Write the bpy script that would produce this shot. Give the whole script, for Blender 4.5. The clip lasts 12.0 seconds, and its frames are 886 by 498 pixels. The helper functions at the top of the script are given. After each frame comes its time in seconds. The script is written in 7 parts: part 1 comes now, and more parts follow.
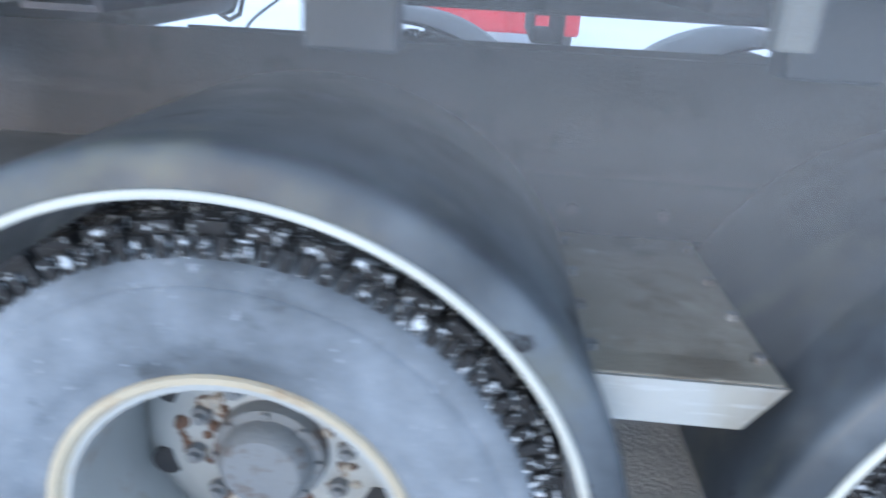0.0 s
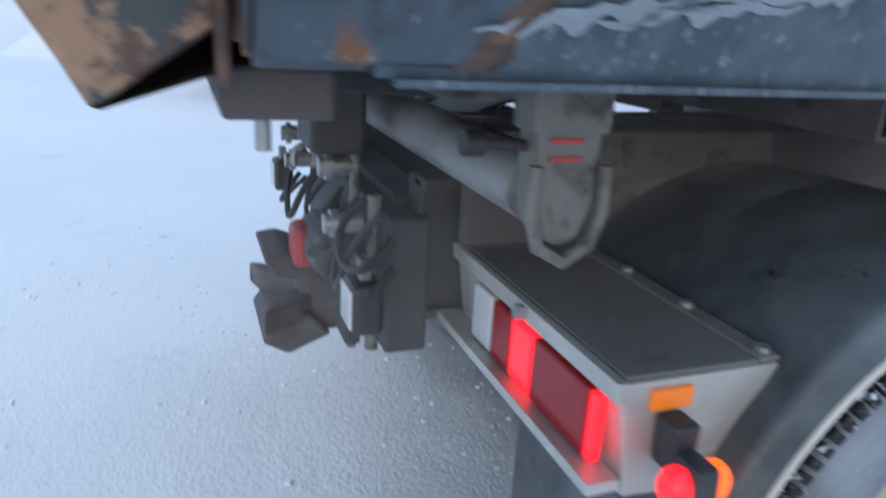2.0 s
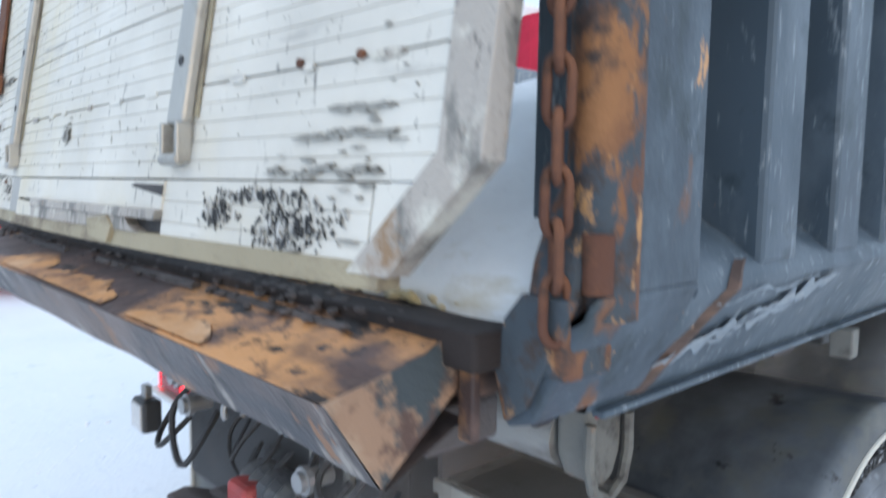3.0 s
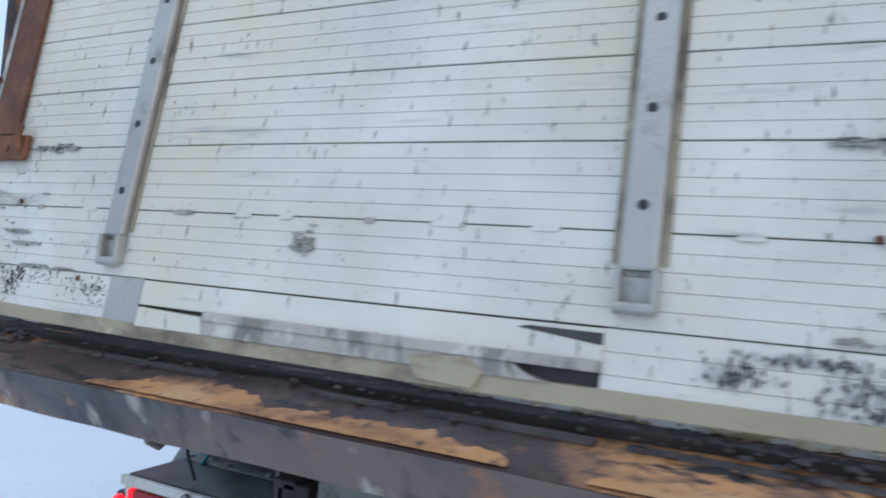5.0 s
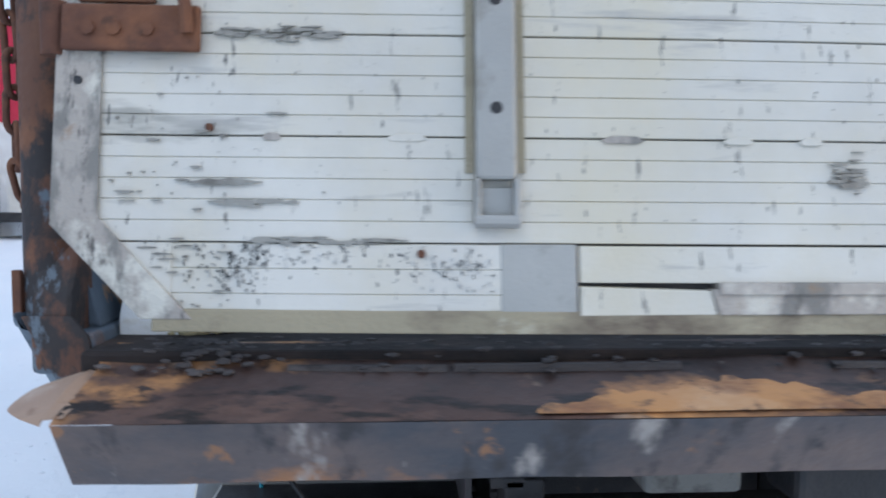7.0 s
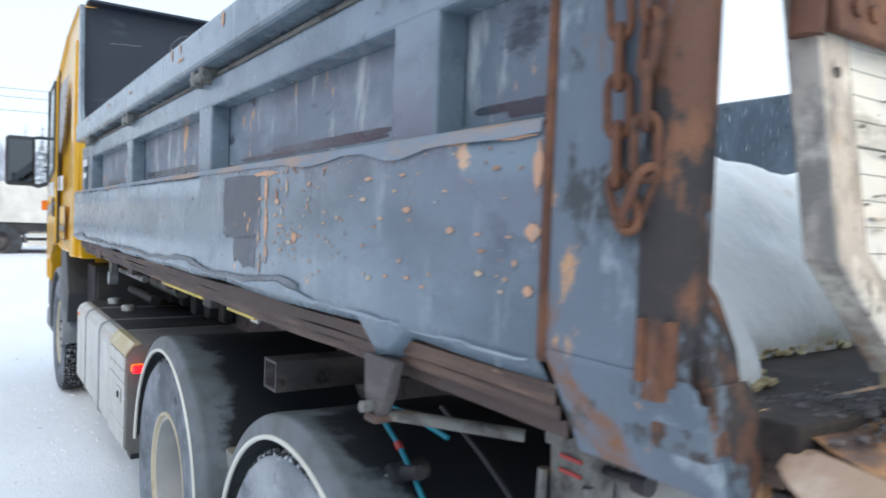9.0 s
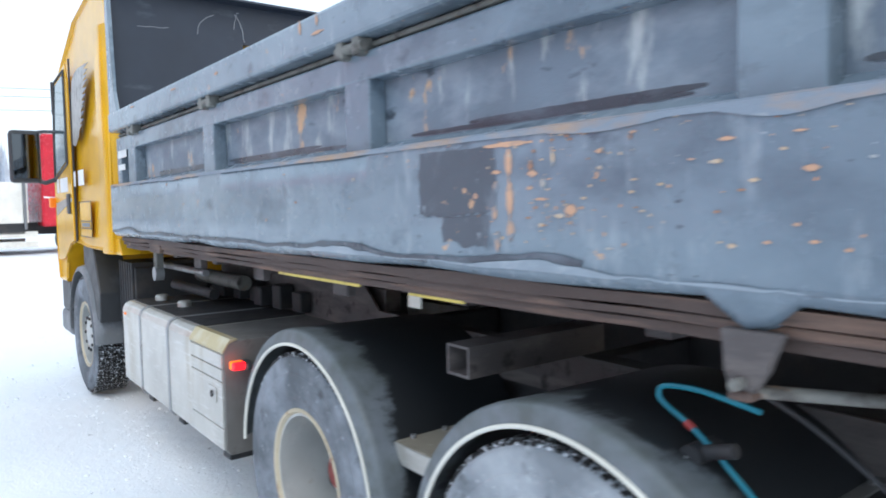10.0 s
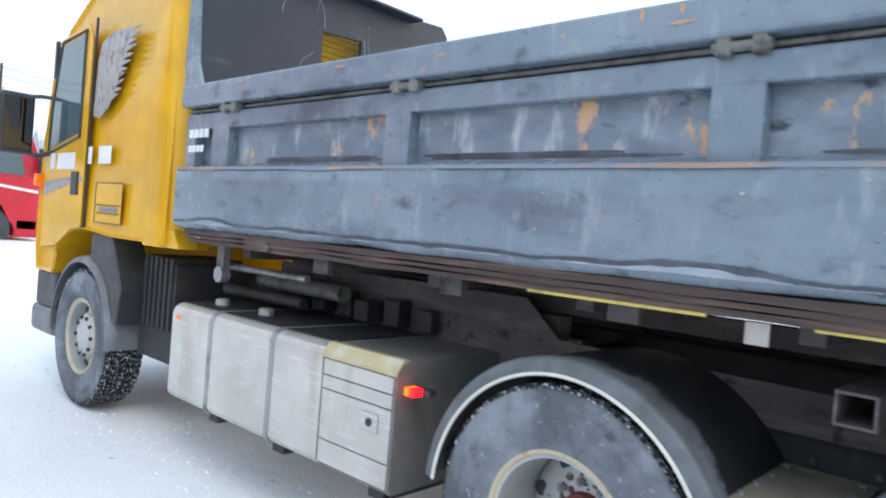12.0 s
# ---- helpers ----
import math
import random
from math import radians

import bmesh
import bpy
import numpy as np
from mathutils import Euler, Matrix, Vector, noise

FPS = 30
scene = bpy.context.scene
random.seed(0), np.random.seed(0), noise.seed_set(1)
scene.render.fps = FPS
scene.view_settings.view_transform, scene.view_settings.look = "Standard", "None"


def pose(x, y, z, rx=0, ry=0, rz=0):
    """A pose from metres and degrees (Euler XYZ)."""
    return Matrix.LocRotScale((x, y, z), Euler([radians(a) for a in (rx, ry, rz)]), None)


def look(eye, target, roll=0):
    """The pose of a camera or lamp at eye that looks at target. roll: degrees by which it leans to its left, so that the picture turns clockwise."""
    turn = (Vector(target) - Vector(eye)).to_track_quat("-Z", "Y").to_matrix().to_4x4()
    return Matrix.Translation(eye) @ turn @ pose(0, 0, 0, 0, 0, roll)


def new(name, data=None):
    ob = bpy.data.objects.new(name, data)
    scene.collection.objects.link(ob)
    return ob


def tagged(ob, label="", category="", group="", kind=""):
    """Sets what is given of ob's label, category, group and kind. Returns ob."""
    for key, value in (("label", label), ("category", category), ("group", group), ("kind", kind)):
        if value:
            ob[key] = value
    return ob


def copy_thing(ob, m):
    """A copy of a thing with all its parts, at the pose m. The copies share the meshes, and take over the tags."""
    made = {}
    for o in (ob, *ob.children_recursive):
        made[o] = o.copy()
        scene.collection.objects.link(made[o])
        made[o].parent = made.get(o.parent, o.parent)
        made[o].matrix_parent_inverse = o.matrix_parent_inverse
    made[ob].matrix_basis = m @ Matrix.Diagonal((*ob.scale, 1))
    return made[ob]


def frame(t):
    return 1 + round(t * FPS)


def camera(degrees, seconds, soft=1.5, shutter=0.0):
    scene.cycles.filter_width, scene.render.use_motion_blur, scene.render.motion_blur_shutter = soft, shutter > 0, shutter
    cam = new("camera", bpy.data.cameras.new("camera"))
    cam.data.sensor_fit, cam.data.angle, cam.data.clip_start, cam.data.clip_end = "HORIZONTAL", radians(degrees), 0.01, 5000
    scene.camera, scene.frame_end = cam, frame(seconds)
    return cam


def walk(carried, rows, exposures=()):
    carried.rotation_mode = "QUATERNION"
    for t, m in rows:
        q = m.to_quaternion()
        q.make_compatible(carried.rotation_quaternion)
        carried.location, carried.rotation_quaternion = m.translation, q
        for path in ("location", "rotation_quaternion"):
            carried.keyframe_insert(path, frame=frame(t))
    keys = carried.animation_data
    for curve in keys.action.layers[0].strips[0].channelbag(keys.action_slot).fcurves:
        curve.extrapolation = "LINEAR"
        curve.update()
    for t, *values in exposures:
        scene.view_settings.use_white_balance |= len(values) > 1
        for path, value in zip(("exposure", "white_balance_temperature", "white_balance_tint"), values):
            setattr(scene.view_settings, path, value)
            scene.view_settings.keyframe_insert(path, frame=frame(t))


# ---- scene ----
cam = camera(64.8, 12.0, soft=1.8, shutter=0.5)
PATH = [
    (0, (0.047, -2.022, 1.338), (-0.048, -0.177, 0.571), 3.4),
    (0.5, (-0.376, -2.071, 1.352), (-0.452, -0.216, 0.608), 2.1),
    (1, (-0.839, -2.047, 1.368), (-0.778, -0.189, 0.63), 2.9),
    (1.5, (-1.238, -2.031, 1.408), (-0.769, -0.23, 0.675), 2.4),
    (2, (-1.599, -1.88, 1.395), (-0.922, -0.106, 0.768), 3.4),
    (2.5, (-1.883, -1.74, 1.482), (-0.857, -0.065, 1.107), 0.6),
    (3, (-2.112, -1.675, 1.612), (-0.753, -0.219, 1.424), 0.8),
    (3.5, (-2.282, -1.528, 1.667), (-0.78, -0.208, 1.711), 2.3),
    (3.7, (-2.345, -1.443, 1.679), (-0.819, -0.155, 1.795), 3.7),
    (5.3, (-2.751, -0.531, 1.674), (-0.93, 0.296, 1.71), 4.4),
    (5.5, (-2.762, -0.373, 1.667), (-0.936, 0.442, 1.686), 4.6),
    (6, (-2.808, 0.01, 1.673), (-0.878, 0.531, 1.591), 3.2),
    (6.5, (-2.763, 0.346, 1.665), (-0.782, 0.602, 1.551), 1.6),
    (6.7, (-2.7, 0.487, 1.668), (-0.705, 0.578, 1.552), 1.1),
    (8.3, (-2.235, 1.524, 1.642), (-0.391, 0.754, 1.566), 3.0),
    (8.5, (-2.15, 1.618, 1.639), (-0.349, 0.75, 1.616), 4.2),
    (9, (-1.989, 1.91, 1.657), (-0.333, 0.791, 1.588), 2.1),
    (9.5, (-1.783, 2.173, 1.63), (-0.184, 0.973, 1.543), 1.1),
    (10, (-1.466, 2.433, 1.634), (0.12, 1.22, 1.504), -1.0),
    (10.5, (-1.216, 2.698, 1.624), (0.259, 1.364, 1.417), 0.1),
    (11, (-0.853, 2.833, 1.587), (0.599, 1.464, 1.455), 3.5),
    (11.5, (-0.52, 3.066, 1.559), (0.899, 1.66, 1.45), 3.6),
    (12, (-0.212, 3.289, 1.531), (1.145, 1.821, 1.49), 4.8),
]
walk(cam, [(t, look(eye, target, roll)) for t, eye, target, roll in PATH],
     exposures=[(0.0, 1.05, 5500, 9), (0.5, 0.98, 5600, 9), (1.0, 0.42, 5800, 9), (1.5, 0.05, 5700, 9), (2.0, 0.10, 5700, 9), (2.5, 0.38, 5800, 9), (3.0, 0.52, 6200, 10), (3.5, 0.38, 6300, 10), (5.3, 0.10, 5800, 11), (6.7, 0.18, 5950, 12), (8.3, 0.18, 6150, 11), (9.0, 0.72, 6700, 10), (9.5, 0.85, 6600, 10), (10.5, 0.98, 6650, 10), (11.5, 0.98, 6700, 10), (12.0, 0.85, 6700, 10)])

# ---- world, sun ----
world = bpy.data.worlds.new("overcast_sky")
scene.world = world
world.use_nodes = True
wn, wl = world.node_tree.nodes, world.node_tree.links
wn.clear()
sky = wn.new("ShaderNodeTexSky")
sky.sky_type = 'NISHITA'
sky.sun_disc = False
sky.sun_elevation, sky.sun_rotation = radians(12), radians(200)
sky.air_density, sky.dust_density = 1.0, 3.0
sky_bg = wn.new("ShaderNodeBackground")
sky_bg.inputs["Strength"].default_value = 0.05
cloud_bg = wn.new("ShaderNodeBackground")
cloud_bg.inputs["Color"].default_value = (0.665, 0.81, 1.0, 1)
cloud_bg.inputs["Strength"].default_value = 0.74
both_bg = wn.new("ShaderNodeAddShader")
sky_out = wn.new("ShaderNodeOutputWorld")
wl.new(sky.outputs["Color"], sky_bg.inputs["Color"])
wl.new(sky_bg.outputs[0], both_bg.inputs[0])
wl.new(cloud_bg.outputs[0], both_bg.inputs[1])
wl.new(both_bg.outputs[0], sky_out.inputs["Surface"])
sun_data = bpy.data.lights.new("sun", 'SUN')
sun_data.energy, sun_data.angle, sun_data.color = 0.5, radians(25), (1.0, 0.96, 0.9)
sun = new("sun", sun_data)
sun.matrix_world = look((0, 0, 30), (22, -14, 0))


# ---- materials ----
def nodes_of(name):
    m = bpy.data.materials.new(name)
    m.use_nodes = True
    nt = m.node_tree
    return m, nt, nt.nodes["Principled BSDF"]


def noise_node(nt, scale, detail=4.0, rough=0.55, stretch=None, seed=0.0):
    tc = nt.nodes.new("ShaderNodeTexCoord")
    mp = nt.nodes.new("ShaderNodeMapping")
    mp.inputs["Location"].default_value = (seed, seed * 0.7, seed * 1.3)
    if stretch:
        mp.inputs["Scale"].default_value = stretch
    nt.links.new(tc.outputs["Object"], mp.inputs["Vector"])
    n = nt.nodes.new("ShaderNodeTexNoise")
    n.inputs["Scale"].default_value = scale
    n.inputs["Detail"].default_value = detail
    n.inputs["Roughness"].default_value = rough
    nt.links.new(mp.outputs["Vector"], n.inputs["Vector"])
    return n.outputs["Fac"]


def ramp(nt, fac, lo, hi):
    r = nt.nodes.new("ShaderNodeMapRange")
    r.inputs["From Min"].default_value, r.inputs["From Max"].default_value = lo, hi
    nt.links.new(fac, r.inputs["Value"])
    return r.outputs["Result"]


def mix(nt, fac, a, b):
    m = nt.nodes.new("ShaderNodeMix")
    m.data_type = 'RGBA'
    for k, v in ((6, a), (7, b)):
        if isinstance(v, tuple):
            m.inputs[k].default_value = (*v[:3], 1)
        else:
            nt.links.new(v, m.inputs[k])
    if isinstance(fac, float):
        m.inputs[0].default_value = fac
    else:
        nt.links.new(fac, m.inputs[0])
    return m.outputs[2]


def bump(nt, bsdf, fac, strength, dist=0.004):
    b = nt.nodes.new("ShaderNodeBump")
    b.inputs["Strength"].default_value, b.inputs["Distance"].default_value = strength, dist
    nt.links.new(fac, b.inputs["Height"])
    nt.links.new(b.outputs["Normal"], bsdf.inputs["Normal"])


def surface(name, base, layers=(), rough=0.5, metal=0.0, grain=0.3, grain_scale=120.0, rough_var=0.15, spec=0.5):
    """A worn surface. layers: (colour, scale, low, high, stretch, seed) laid over the base where the noise lies between low and high."""
    m, nt, bsdf = nodes_of(name)
    fine = noise_node(nt, grain_scale, 3.0)
    col = mix(nt, ramp(nt, noise_node(nt, 3.0, 5.0, seed=2.3), 0.3, 0.7), tuple(c * 0.85 for c in base), tuple(min(1, c * 1.12) for c in base))
    for colour, scale, lo, hi, stretch, seed in layers:
        col = mix(nt, ramp(nt, noise_node(nt, scale, 6.0, 0.62, stretch, seed), lo, hi), col, colour)
    nt.links.new(col, bsdf.inputs["Base Color"])
    bsdf.inputs["Metallic"].default_value = metal
    bsdf.inputs["Specular IOR Level"].default_value = spec
    r = nt.nodes.new("ShaderNodeMapRange")
    r.inputs["To Min"].default_value, r.inputs["To Max"].default_value = rough - rough_var, min(1.0, rough + rough_var)
    nt.links.new(noise_node(nt, 9.0, 5.0, seed=5.0), r.inputs["Value"])
    nt.links.new(r.outputs["Result"], bsdf.inputs["Roughness"])
    bump(nt, bsdf, fine, grain)
    return m


def glow(name, colour, strength):
    m, nt, bsdf = nodes_of(name)
    bsdf.inputs["Base Color"].default_value = (*colour, 1)
    bsdf.inputs["Roughness"].default_value = 0.25
    bsdf.inputs["Emission Color"].default_value = (*colour, 1)
    bsdf.inputs["Emission Strength"].default_value = strength
    return m


PRIMER = (0.55, 0.26, 0.12)
RUSTY = (0.16, 0.06, 0.03)
bed_paint = surface("blue_grey_truck_paint", (0.150, 0.198, 0.243), [
    ((0.225, 0.278, 0.322), 1.1, 0.40, 0.66, (1, 1, 1.2), 1.0),
    ((0.095, 0.128, 0.162), 2.6, 0.50, 0.68, (0.6, 1, 1.2), 4.0),
    ((0.30, 0.35, 0.39), 15.0, 0.57, 0.76, (1, 1, 0.25), 7.0),
    ((0.09, 0.118, 0.148), 7.0, 0.58, 0.70, (0.7, 1, 1), 19.0),
    ((0.42, 0.45, 0.47), 60.0, 0.69, 0.74, (0.6, 1, 1), 9.0),
    ((0.075, 0.095, 0.12), 30.0, 0.66, 0.72, (0.5, 1, 1), 12.0),
    ((0.52, 0.33, 0.21), 9.0, 0.69, 0.72, (1, 1, 1), 11.0),
    (PRIMER, 22.0, 0.70, 0.72, (1, 1, 1), 15.0)], rough=0.25, grain=0.10)
recess_paint = surface("scuffed_blue_grey_recess_paint", (0.155, 0.195, 0.24), [
    ((0.25, 0.295, 0.345), 4.0, 0.46, 0.64, (0.7, 1, 1.3), 21.0),
    ((0.46, 0.49, 0.50), 8.0, 0.55, 0.67, (1.3, 1, 0.35), 25.0),
    ((0.62, 0.38, 0.22), 6.5, 0.60, 0.655, (1.2, 1, 0.7), 33.0),
    ((0.05, 0.065, 0.085), 7.0, 0.60, 0.68, (0.6, 1, 1.2), 37.0)], rough=0.45, grain=0.3)
frost_paint = surface("frosted_lower_paint", (0.24, 0.29, 0.335), [
    ((0.34, 0.38, 0.42), 14.0, 0.50, 0.66, (0.6, 1, 1.5), 2.0),
    ((0.10, 0.125, 0.155), 16.0, 0.58, 0.66, (0.6, 1, 1.5), 5.0)], rough=0.6, grain=0.4)
wet_paint = surface("dark_wet_paint", (0.055, 0.068, 0.085), [((0.11, 0.135, 0.165), 14.0, 0.5, 0.66, (0.4, 1, 1), 2.0)], rough=0.3, grain=0.1)
edge_paint = surface("worn_orange_edge", (0.36, 0.24, 0.16), [
    ((0.20, 0.24, 0.29), 5.0, 0.44, 0.56, (0.35, 1, 1), 2.0), ((0.50, 0.50, 0.47), 14.0, 0.6, 0.7, (0.4, 1, 1), 5.0)], rough=0.6, grain=0.4)
# right-hand version of bed_paint, set darker than the left wall's
bed_paint_right = surface("right_bed_paint_darker", (0.062, 0.088, 0.115), [
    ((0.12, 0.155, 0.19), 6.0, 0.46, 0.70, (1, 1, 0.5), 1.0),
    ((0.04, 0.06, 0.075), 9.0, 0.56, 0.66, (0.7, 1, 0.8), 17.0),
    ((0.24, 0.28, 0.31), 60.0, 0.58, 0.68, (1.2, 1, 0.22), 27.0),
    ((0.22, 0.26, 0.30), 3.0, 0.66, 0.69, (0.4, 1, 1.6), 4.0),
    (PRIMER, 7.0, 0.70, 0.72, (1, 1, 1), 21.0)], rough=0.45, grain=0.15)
post_paint = surface("chipped_paint_over_rust", (0.13, 0.165, 0.205), [
    ((0.045, 0.055, 0.06), 9.0, 0.545, 0.60, (1, 1, 0.6), 3.0),
    ((0.22, 0.10, 0.05), 6.0, 0.575, 0.66, (1, 1, 0.5), 8.0),
    ((0.30, 0.35, 0.39), 14.0, 0.60, 0.70, (1, 1, 0.4), 13.0),
    ((0.48, 0.28, 0.15), 13.0, 0.605, 0.66, (1, 1, 0.6), 5.0)], rough=0.6, grain=0.6, grain_scale=60)
# right-hand version of post_paint, set darker than the left post's
post_paint_right = surface("right_post_paint_darker", (0.055, 0.075, 0.098), [
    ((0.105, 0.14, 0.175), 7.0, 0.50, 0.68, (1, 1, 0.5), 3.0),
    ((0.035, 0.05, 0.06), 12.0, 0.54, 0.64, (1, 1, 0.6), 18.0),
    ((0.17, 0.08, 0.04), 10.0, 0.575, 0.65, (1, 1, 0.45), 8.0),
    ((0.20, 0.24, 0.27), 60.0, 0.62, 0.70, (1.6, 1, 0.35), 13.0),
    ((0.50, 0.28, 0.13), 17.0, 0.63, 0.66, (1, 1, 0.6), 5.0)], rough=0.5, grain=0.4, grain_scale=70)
post_rust = surface("rust_through_blue_paint", (0.15, 0.066, 0.036), [
    ((0.27, 0.125, 0.05), 8.0, 0.46, 0.62, (1, 1, 0.6), 3.0),
    ((0.05, 0.065, 0.08), 11.0, 0.475, 0.52, (1, 1, 0.5), 31.0),
    ((0.05, 0.035, 0.03), 24.0, 0.50, 0.64, None, 9.0),
    ((0.44, 0.24, 0.10), 26.0, 0.58, 0.66, (1, 1, 0.6), 19.0)], rough=0.75, grain=0.9, grain_scale=50)
post_rust_left = surface("brown_rust_with_flaked_paint", (0.135, 0.062, 0.038), [
    ((0.20, 0.088, 0.045), 9.0, 0.47, 0.62, (1, 1, 0.6), 3.0),
    ((0.035, 0.030, 0.030), 10.0, 0.47, 0.54, (1, 1, 0.6), 6.0),
    ((0.13, 0.16, 0.19), 11.0, 0.555, 0.59, (1, 1, 0.5), 26.0),
    ((0.05, 0.035, 0.03), 26.0, 0.54, 0.66, None, 9.0)], rough=0.75, grain=0.9, grain_scale=50)
rust = surface("dark_flaking_rust", (0.105, 0.045, 0.028), [
    ((0.19, 0.08, 0.04), 9.0, 0.48, 0.66, None, 3.0),
    ((0.05, 0.028, 0.02), 20.0, 0.56, 0.70, None, 6.0)], rough=0.85, grain=0.9, grain_scale=50)
chute_steel = surface("rusted_chute_steel", (0.050, 0.031, 0.028), [
    ((0.095, 0.056, 0.046), 3.0, 0.42, 0.62, (1, 1, 1), 9.0),
    ((0.56, 0.28, 0.11), 2.3, 0.485, 0.575, (1, 0.9, 1), 5.0),
    ((0.12, 0.07, 0.055), 13.0, 0.52, 0.66, (1, 0.6, 1), 8.0),
    ((0.05, 0.035, 0.032), 38.0, 0.56, 0.66, (1, 0.6, 1), 28.0),
    ((0.46, 0.34, 0.25), 4.0, 0.60, 0.70, (1, 1, 1), 2.0),
    ((0.02, 0.015, 0.014), 8.0, 0.58, 0.64, (2, 0.6, 1), 1.0)], rough=0.55, grain=0.8, grain_scale=45)
chute_face = surface("scraped_dark_chute_steel", (0.055, 0.058, 0.068), [
    ((0.15, 0.11, 0.095), 2.6, 0.42, 0.58, (1, 0.6, 1), 5.0),
    ((0.30, 0.14, 0.06), 4.5, 0.58, 0.66, (1, 0.6, 1), 7.5),
    ((0.34, 0.31, 0.28), 7.0, 0.58, 0.66, (1, 1.5, 0.4), 2.0),
    ((0.035, 0.032, 0.034), 10.0, 0.55, 0.64, (1, 1.2, 0.5), 12.0),
    ((0.26, 0.13, 0.065), 16.0, 0.63, 0.68, (1, 1, 0.5), 22.0)], rough=0.5, grain=0.5, grain_scale=60)
gate_white = surface("weathered_white_paint_on_aluminium", (0.62, 0.605, 0.55), [
    ((0.60, 0.54, 0.39), 1.6, 0.46, 0.72, (1, 1, 1), 2.0),
    ((0.36, 0.35, 0.31), 3.2, 0.66, 0.72, (1, 0.35, 2.0), 6.0),
    ((0.18, 0.175, 0.16), 40.0, 0.635, 0.68, (1, 1.8, 0.40), 9.0),
    ((0.10, 0.10, 0.10), 24.0, 0.70, 0.72, (1, 1.4, 0.5), 12.0), ((0.40, 0.39, 0.36), 9.0, 0.60, 0.70, (1, 0.25, 2.2), 17.0)], rough=0.5, grain=0.25)
gate_trim = surface("scuffed_aluminium_edge", (0.40, 0.365, 0.325), [
    ((0.60, 0.58, 0.51), 8.0, 0.52, 0.6, None, 2.0),
    ((0.22, 0.21, 0.19), 11.0, 0.50, 0.58, (1, 1.5, 0.6), 12.0),
    ((0.13, 0.12, 0.11), 34.0, 0.60, 0.68, (1, 1.5, 0.6), 22.0),
    ((0.30, 0.20, 0.12), 10.0, 0.61, 0.70, None, 4.0)], rough=0.55, metal=0.3, grain=0.5)
gate_grime = surface("yellowed_dirty_edge", (0.33, 0.29, 0.20), [
    ((0.14, 0.11, 0.08), 7.0, 0.48, 0.62, (1, 0.5, 1), 2.0),
    ((0.55, 0.52, 0.42), 9.0, 0.60, 0.70, (1, 0.6, 1), 5.0)], rough=0.75, grain=0.6)
strap_alu = surface("dull_aluminium_strap", (0.40, 0.395, 0.37), [((0.26, 0.25, 0.22), 12.0, 0.55, 0.7, None, 3.0)], rough=0.45, metal=0.5, grain=0.3)
alloy = surface("brushed_aluminium_tank_skin", (0.58, 0.57, 0.53), [
    ((0.40, 0.34, 0.24), 2.0, 0.55, 0.75, (1.5, 1, 0.3), 3.0),
    ((0.70, 0.70, 0.68), 30.0, 0.55, 0.75, (0.2, 1, 2.0), 4.0)], rough=0.42, metal=0.55, grain=0.1)
alloy_dirty = surface("grimy_checker_aluminium", (0.19, 0.183, 0.172), [
    ((0.20, 0.195, 0.19), 5.0, 0.5, 0.7, None, 3.0), ((0.10, 0.08, 0.07), 9.0, 0.6, 0.72, None, 8.0)], rough=0.5, metal=0.15, grain=0.3)
wet_black = surface("wet_black_grime", (0.022, 0.022, 0.024), [((0.09, 0.09, 0.09), 5.0, 0.56, 0.70, None, 3.0)], rough=0.4, grain=0.3)
end_rust = surface("tan_rust_and_dark_paint", (0.29, 0.18, 0.115), [
    ((0.40, 0.29, 0.20), 7.0, 0.48, 0.62, (1, 1, 1.4), 3.0),
    ((0.045, 0.058, 0.065), 6.0, 0.535, 0.585, (1, 1, 1), 14.0),
    ((0.09, 0.05, 0.038), 18.0, 0.53, 0.64, (1, 1, 1), 9.0),
    ((0.50, 0.46, 0.40), 11.0, 0.64, 0.72, (1, 1, 1), 21.0)], rough=0.65, grain=0.8, grain_scale=50)
step_brown = surface("muddy_step_sheet", (0.34, 0.31, 0.25), [
    ((0.20, 0.17, 0.13), 6.0, 0.50, 0.66, None, 3.0), ((0.48, 0.45, 0.38), 14.0, 0.58, 0.70, None, 8.0)], rough=0.55, metal=0.2, grain=0.4)
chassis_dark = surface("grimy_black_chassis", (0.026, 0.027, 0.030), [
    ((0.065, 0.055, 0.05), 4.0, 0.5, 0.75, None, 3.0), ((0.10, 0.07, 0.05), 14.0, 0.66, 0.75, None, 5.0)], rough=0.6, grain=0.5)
under_brown = surface("muddy_brown_underframe", (0.085, 0.075, 0.075), [
    ((0.16, 0.138, 0.13), 5.0, 0.5, 0.7, (0.4, 1, 2), 3.0), ((0.03, 0.025, 0.025), 11.0, 0.58, 0.68, None, 5.0)], rough=0.7, grain=0.6)
rail_rust = surface("rusty_layered_sill", (0.075, 0.05, 0.042), [
    ((0.20, 0.12, 0.085), 8.0, 0.5, 0.66, (0.2, 1, 3), 3.0),
    ((0.42, 0.28, 0.19), 16.0, 0.66, 0.70, (0.3, 1, 2), 5.0)], rough=0.65, grain=0.8, grain_scale=60)
mudguard_black = surface("dusty_black_plastic", (0.052, 0.060, 0.070), [
    ((0.16, 0.18, 0.20), 3.0, 0.44, 0.72, None, 3.0), ((0.12, 0.122, 0.105), 5.0, 0.52, 0.68, (1, 1, 1), 16.0), ((0.012, 0.012, 0.013), 9.0, 0.64, 0.67, None, 6.0)], rough=0.42, grain=0.1)
guard_left, gl, gl_bsdf = nodes_of("black_plastic_under_a_ragged_frost_film")
gl_pos = gl.nodes.new("ShaderNodeSeparateXYZ")
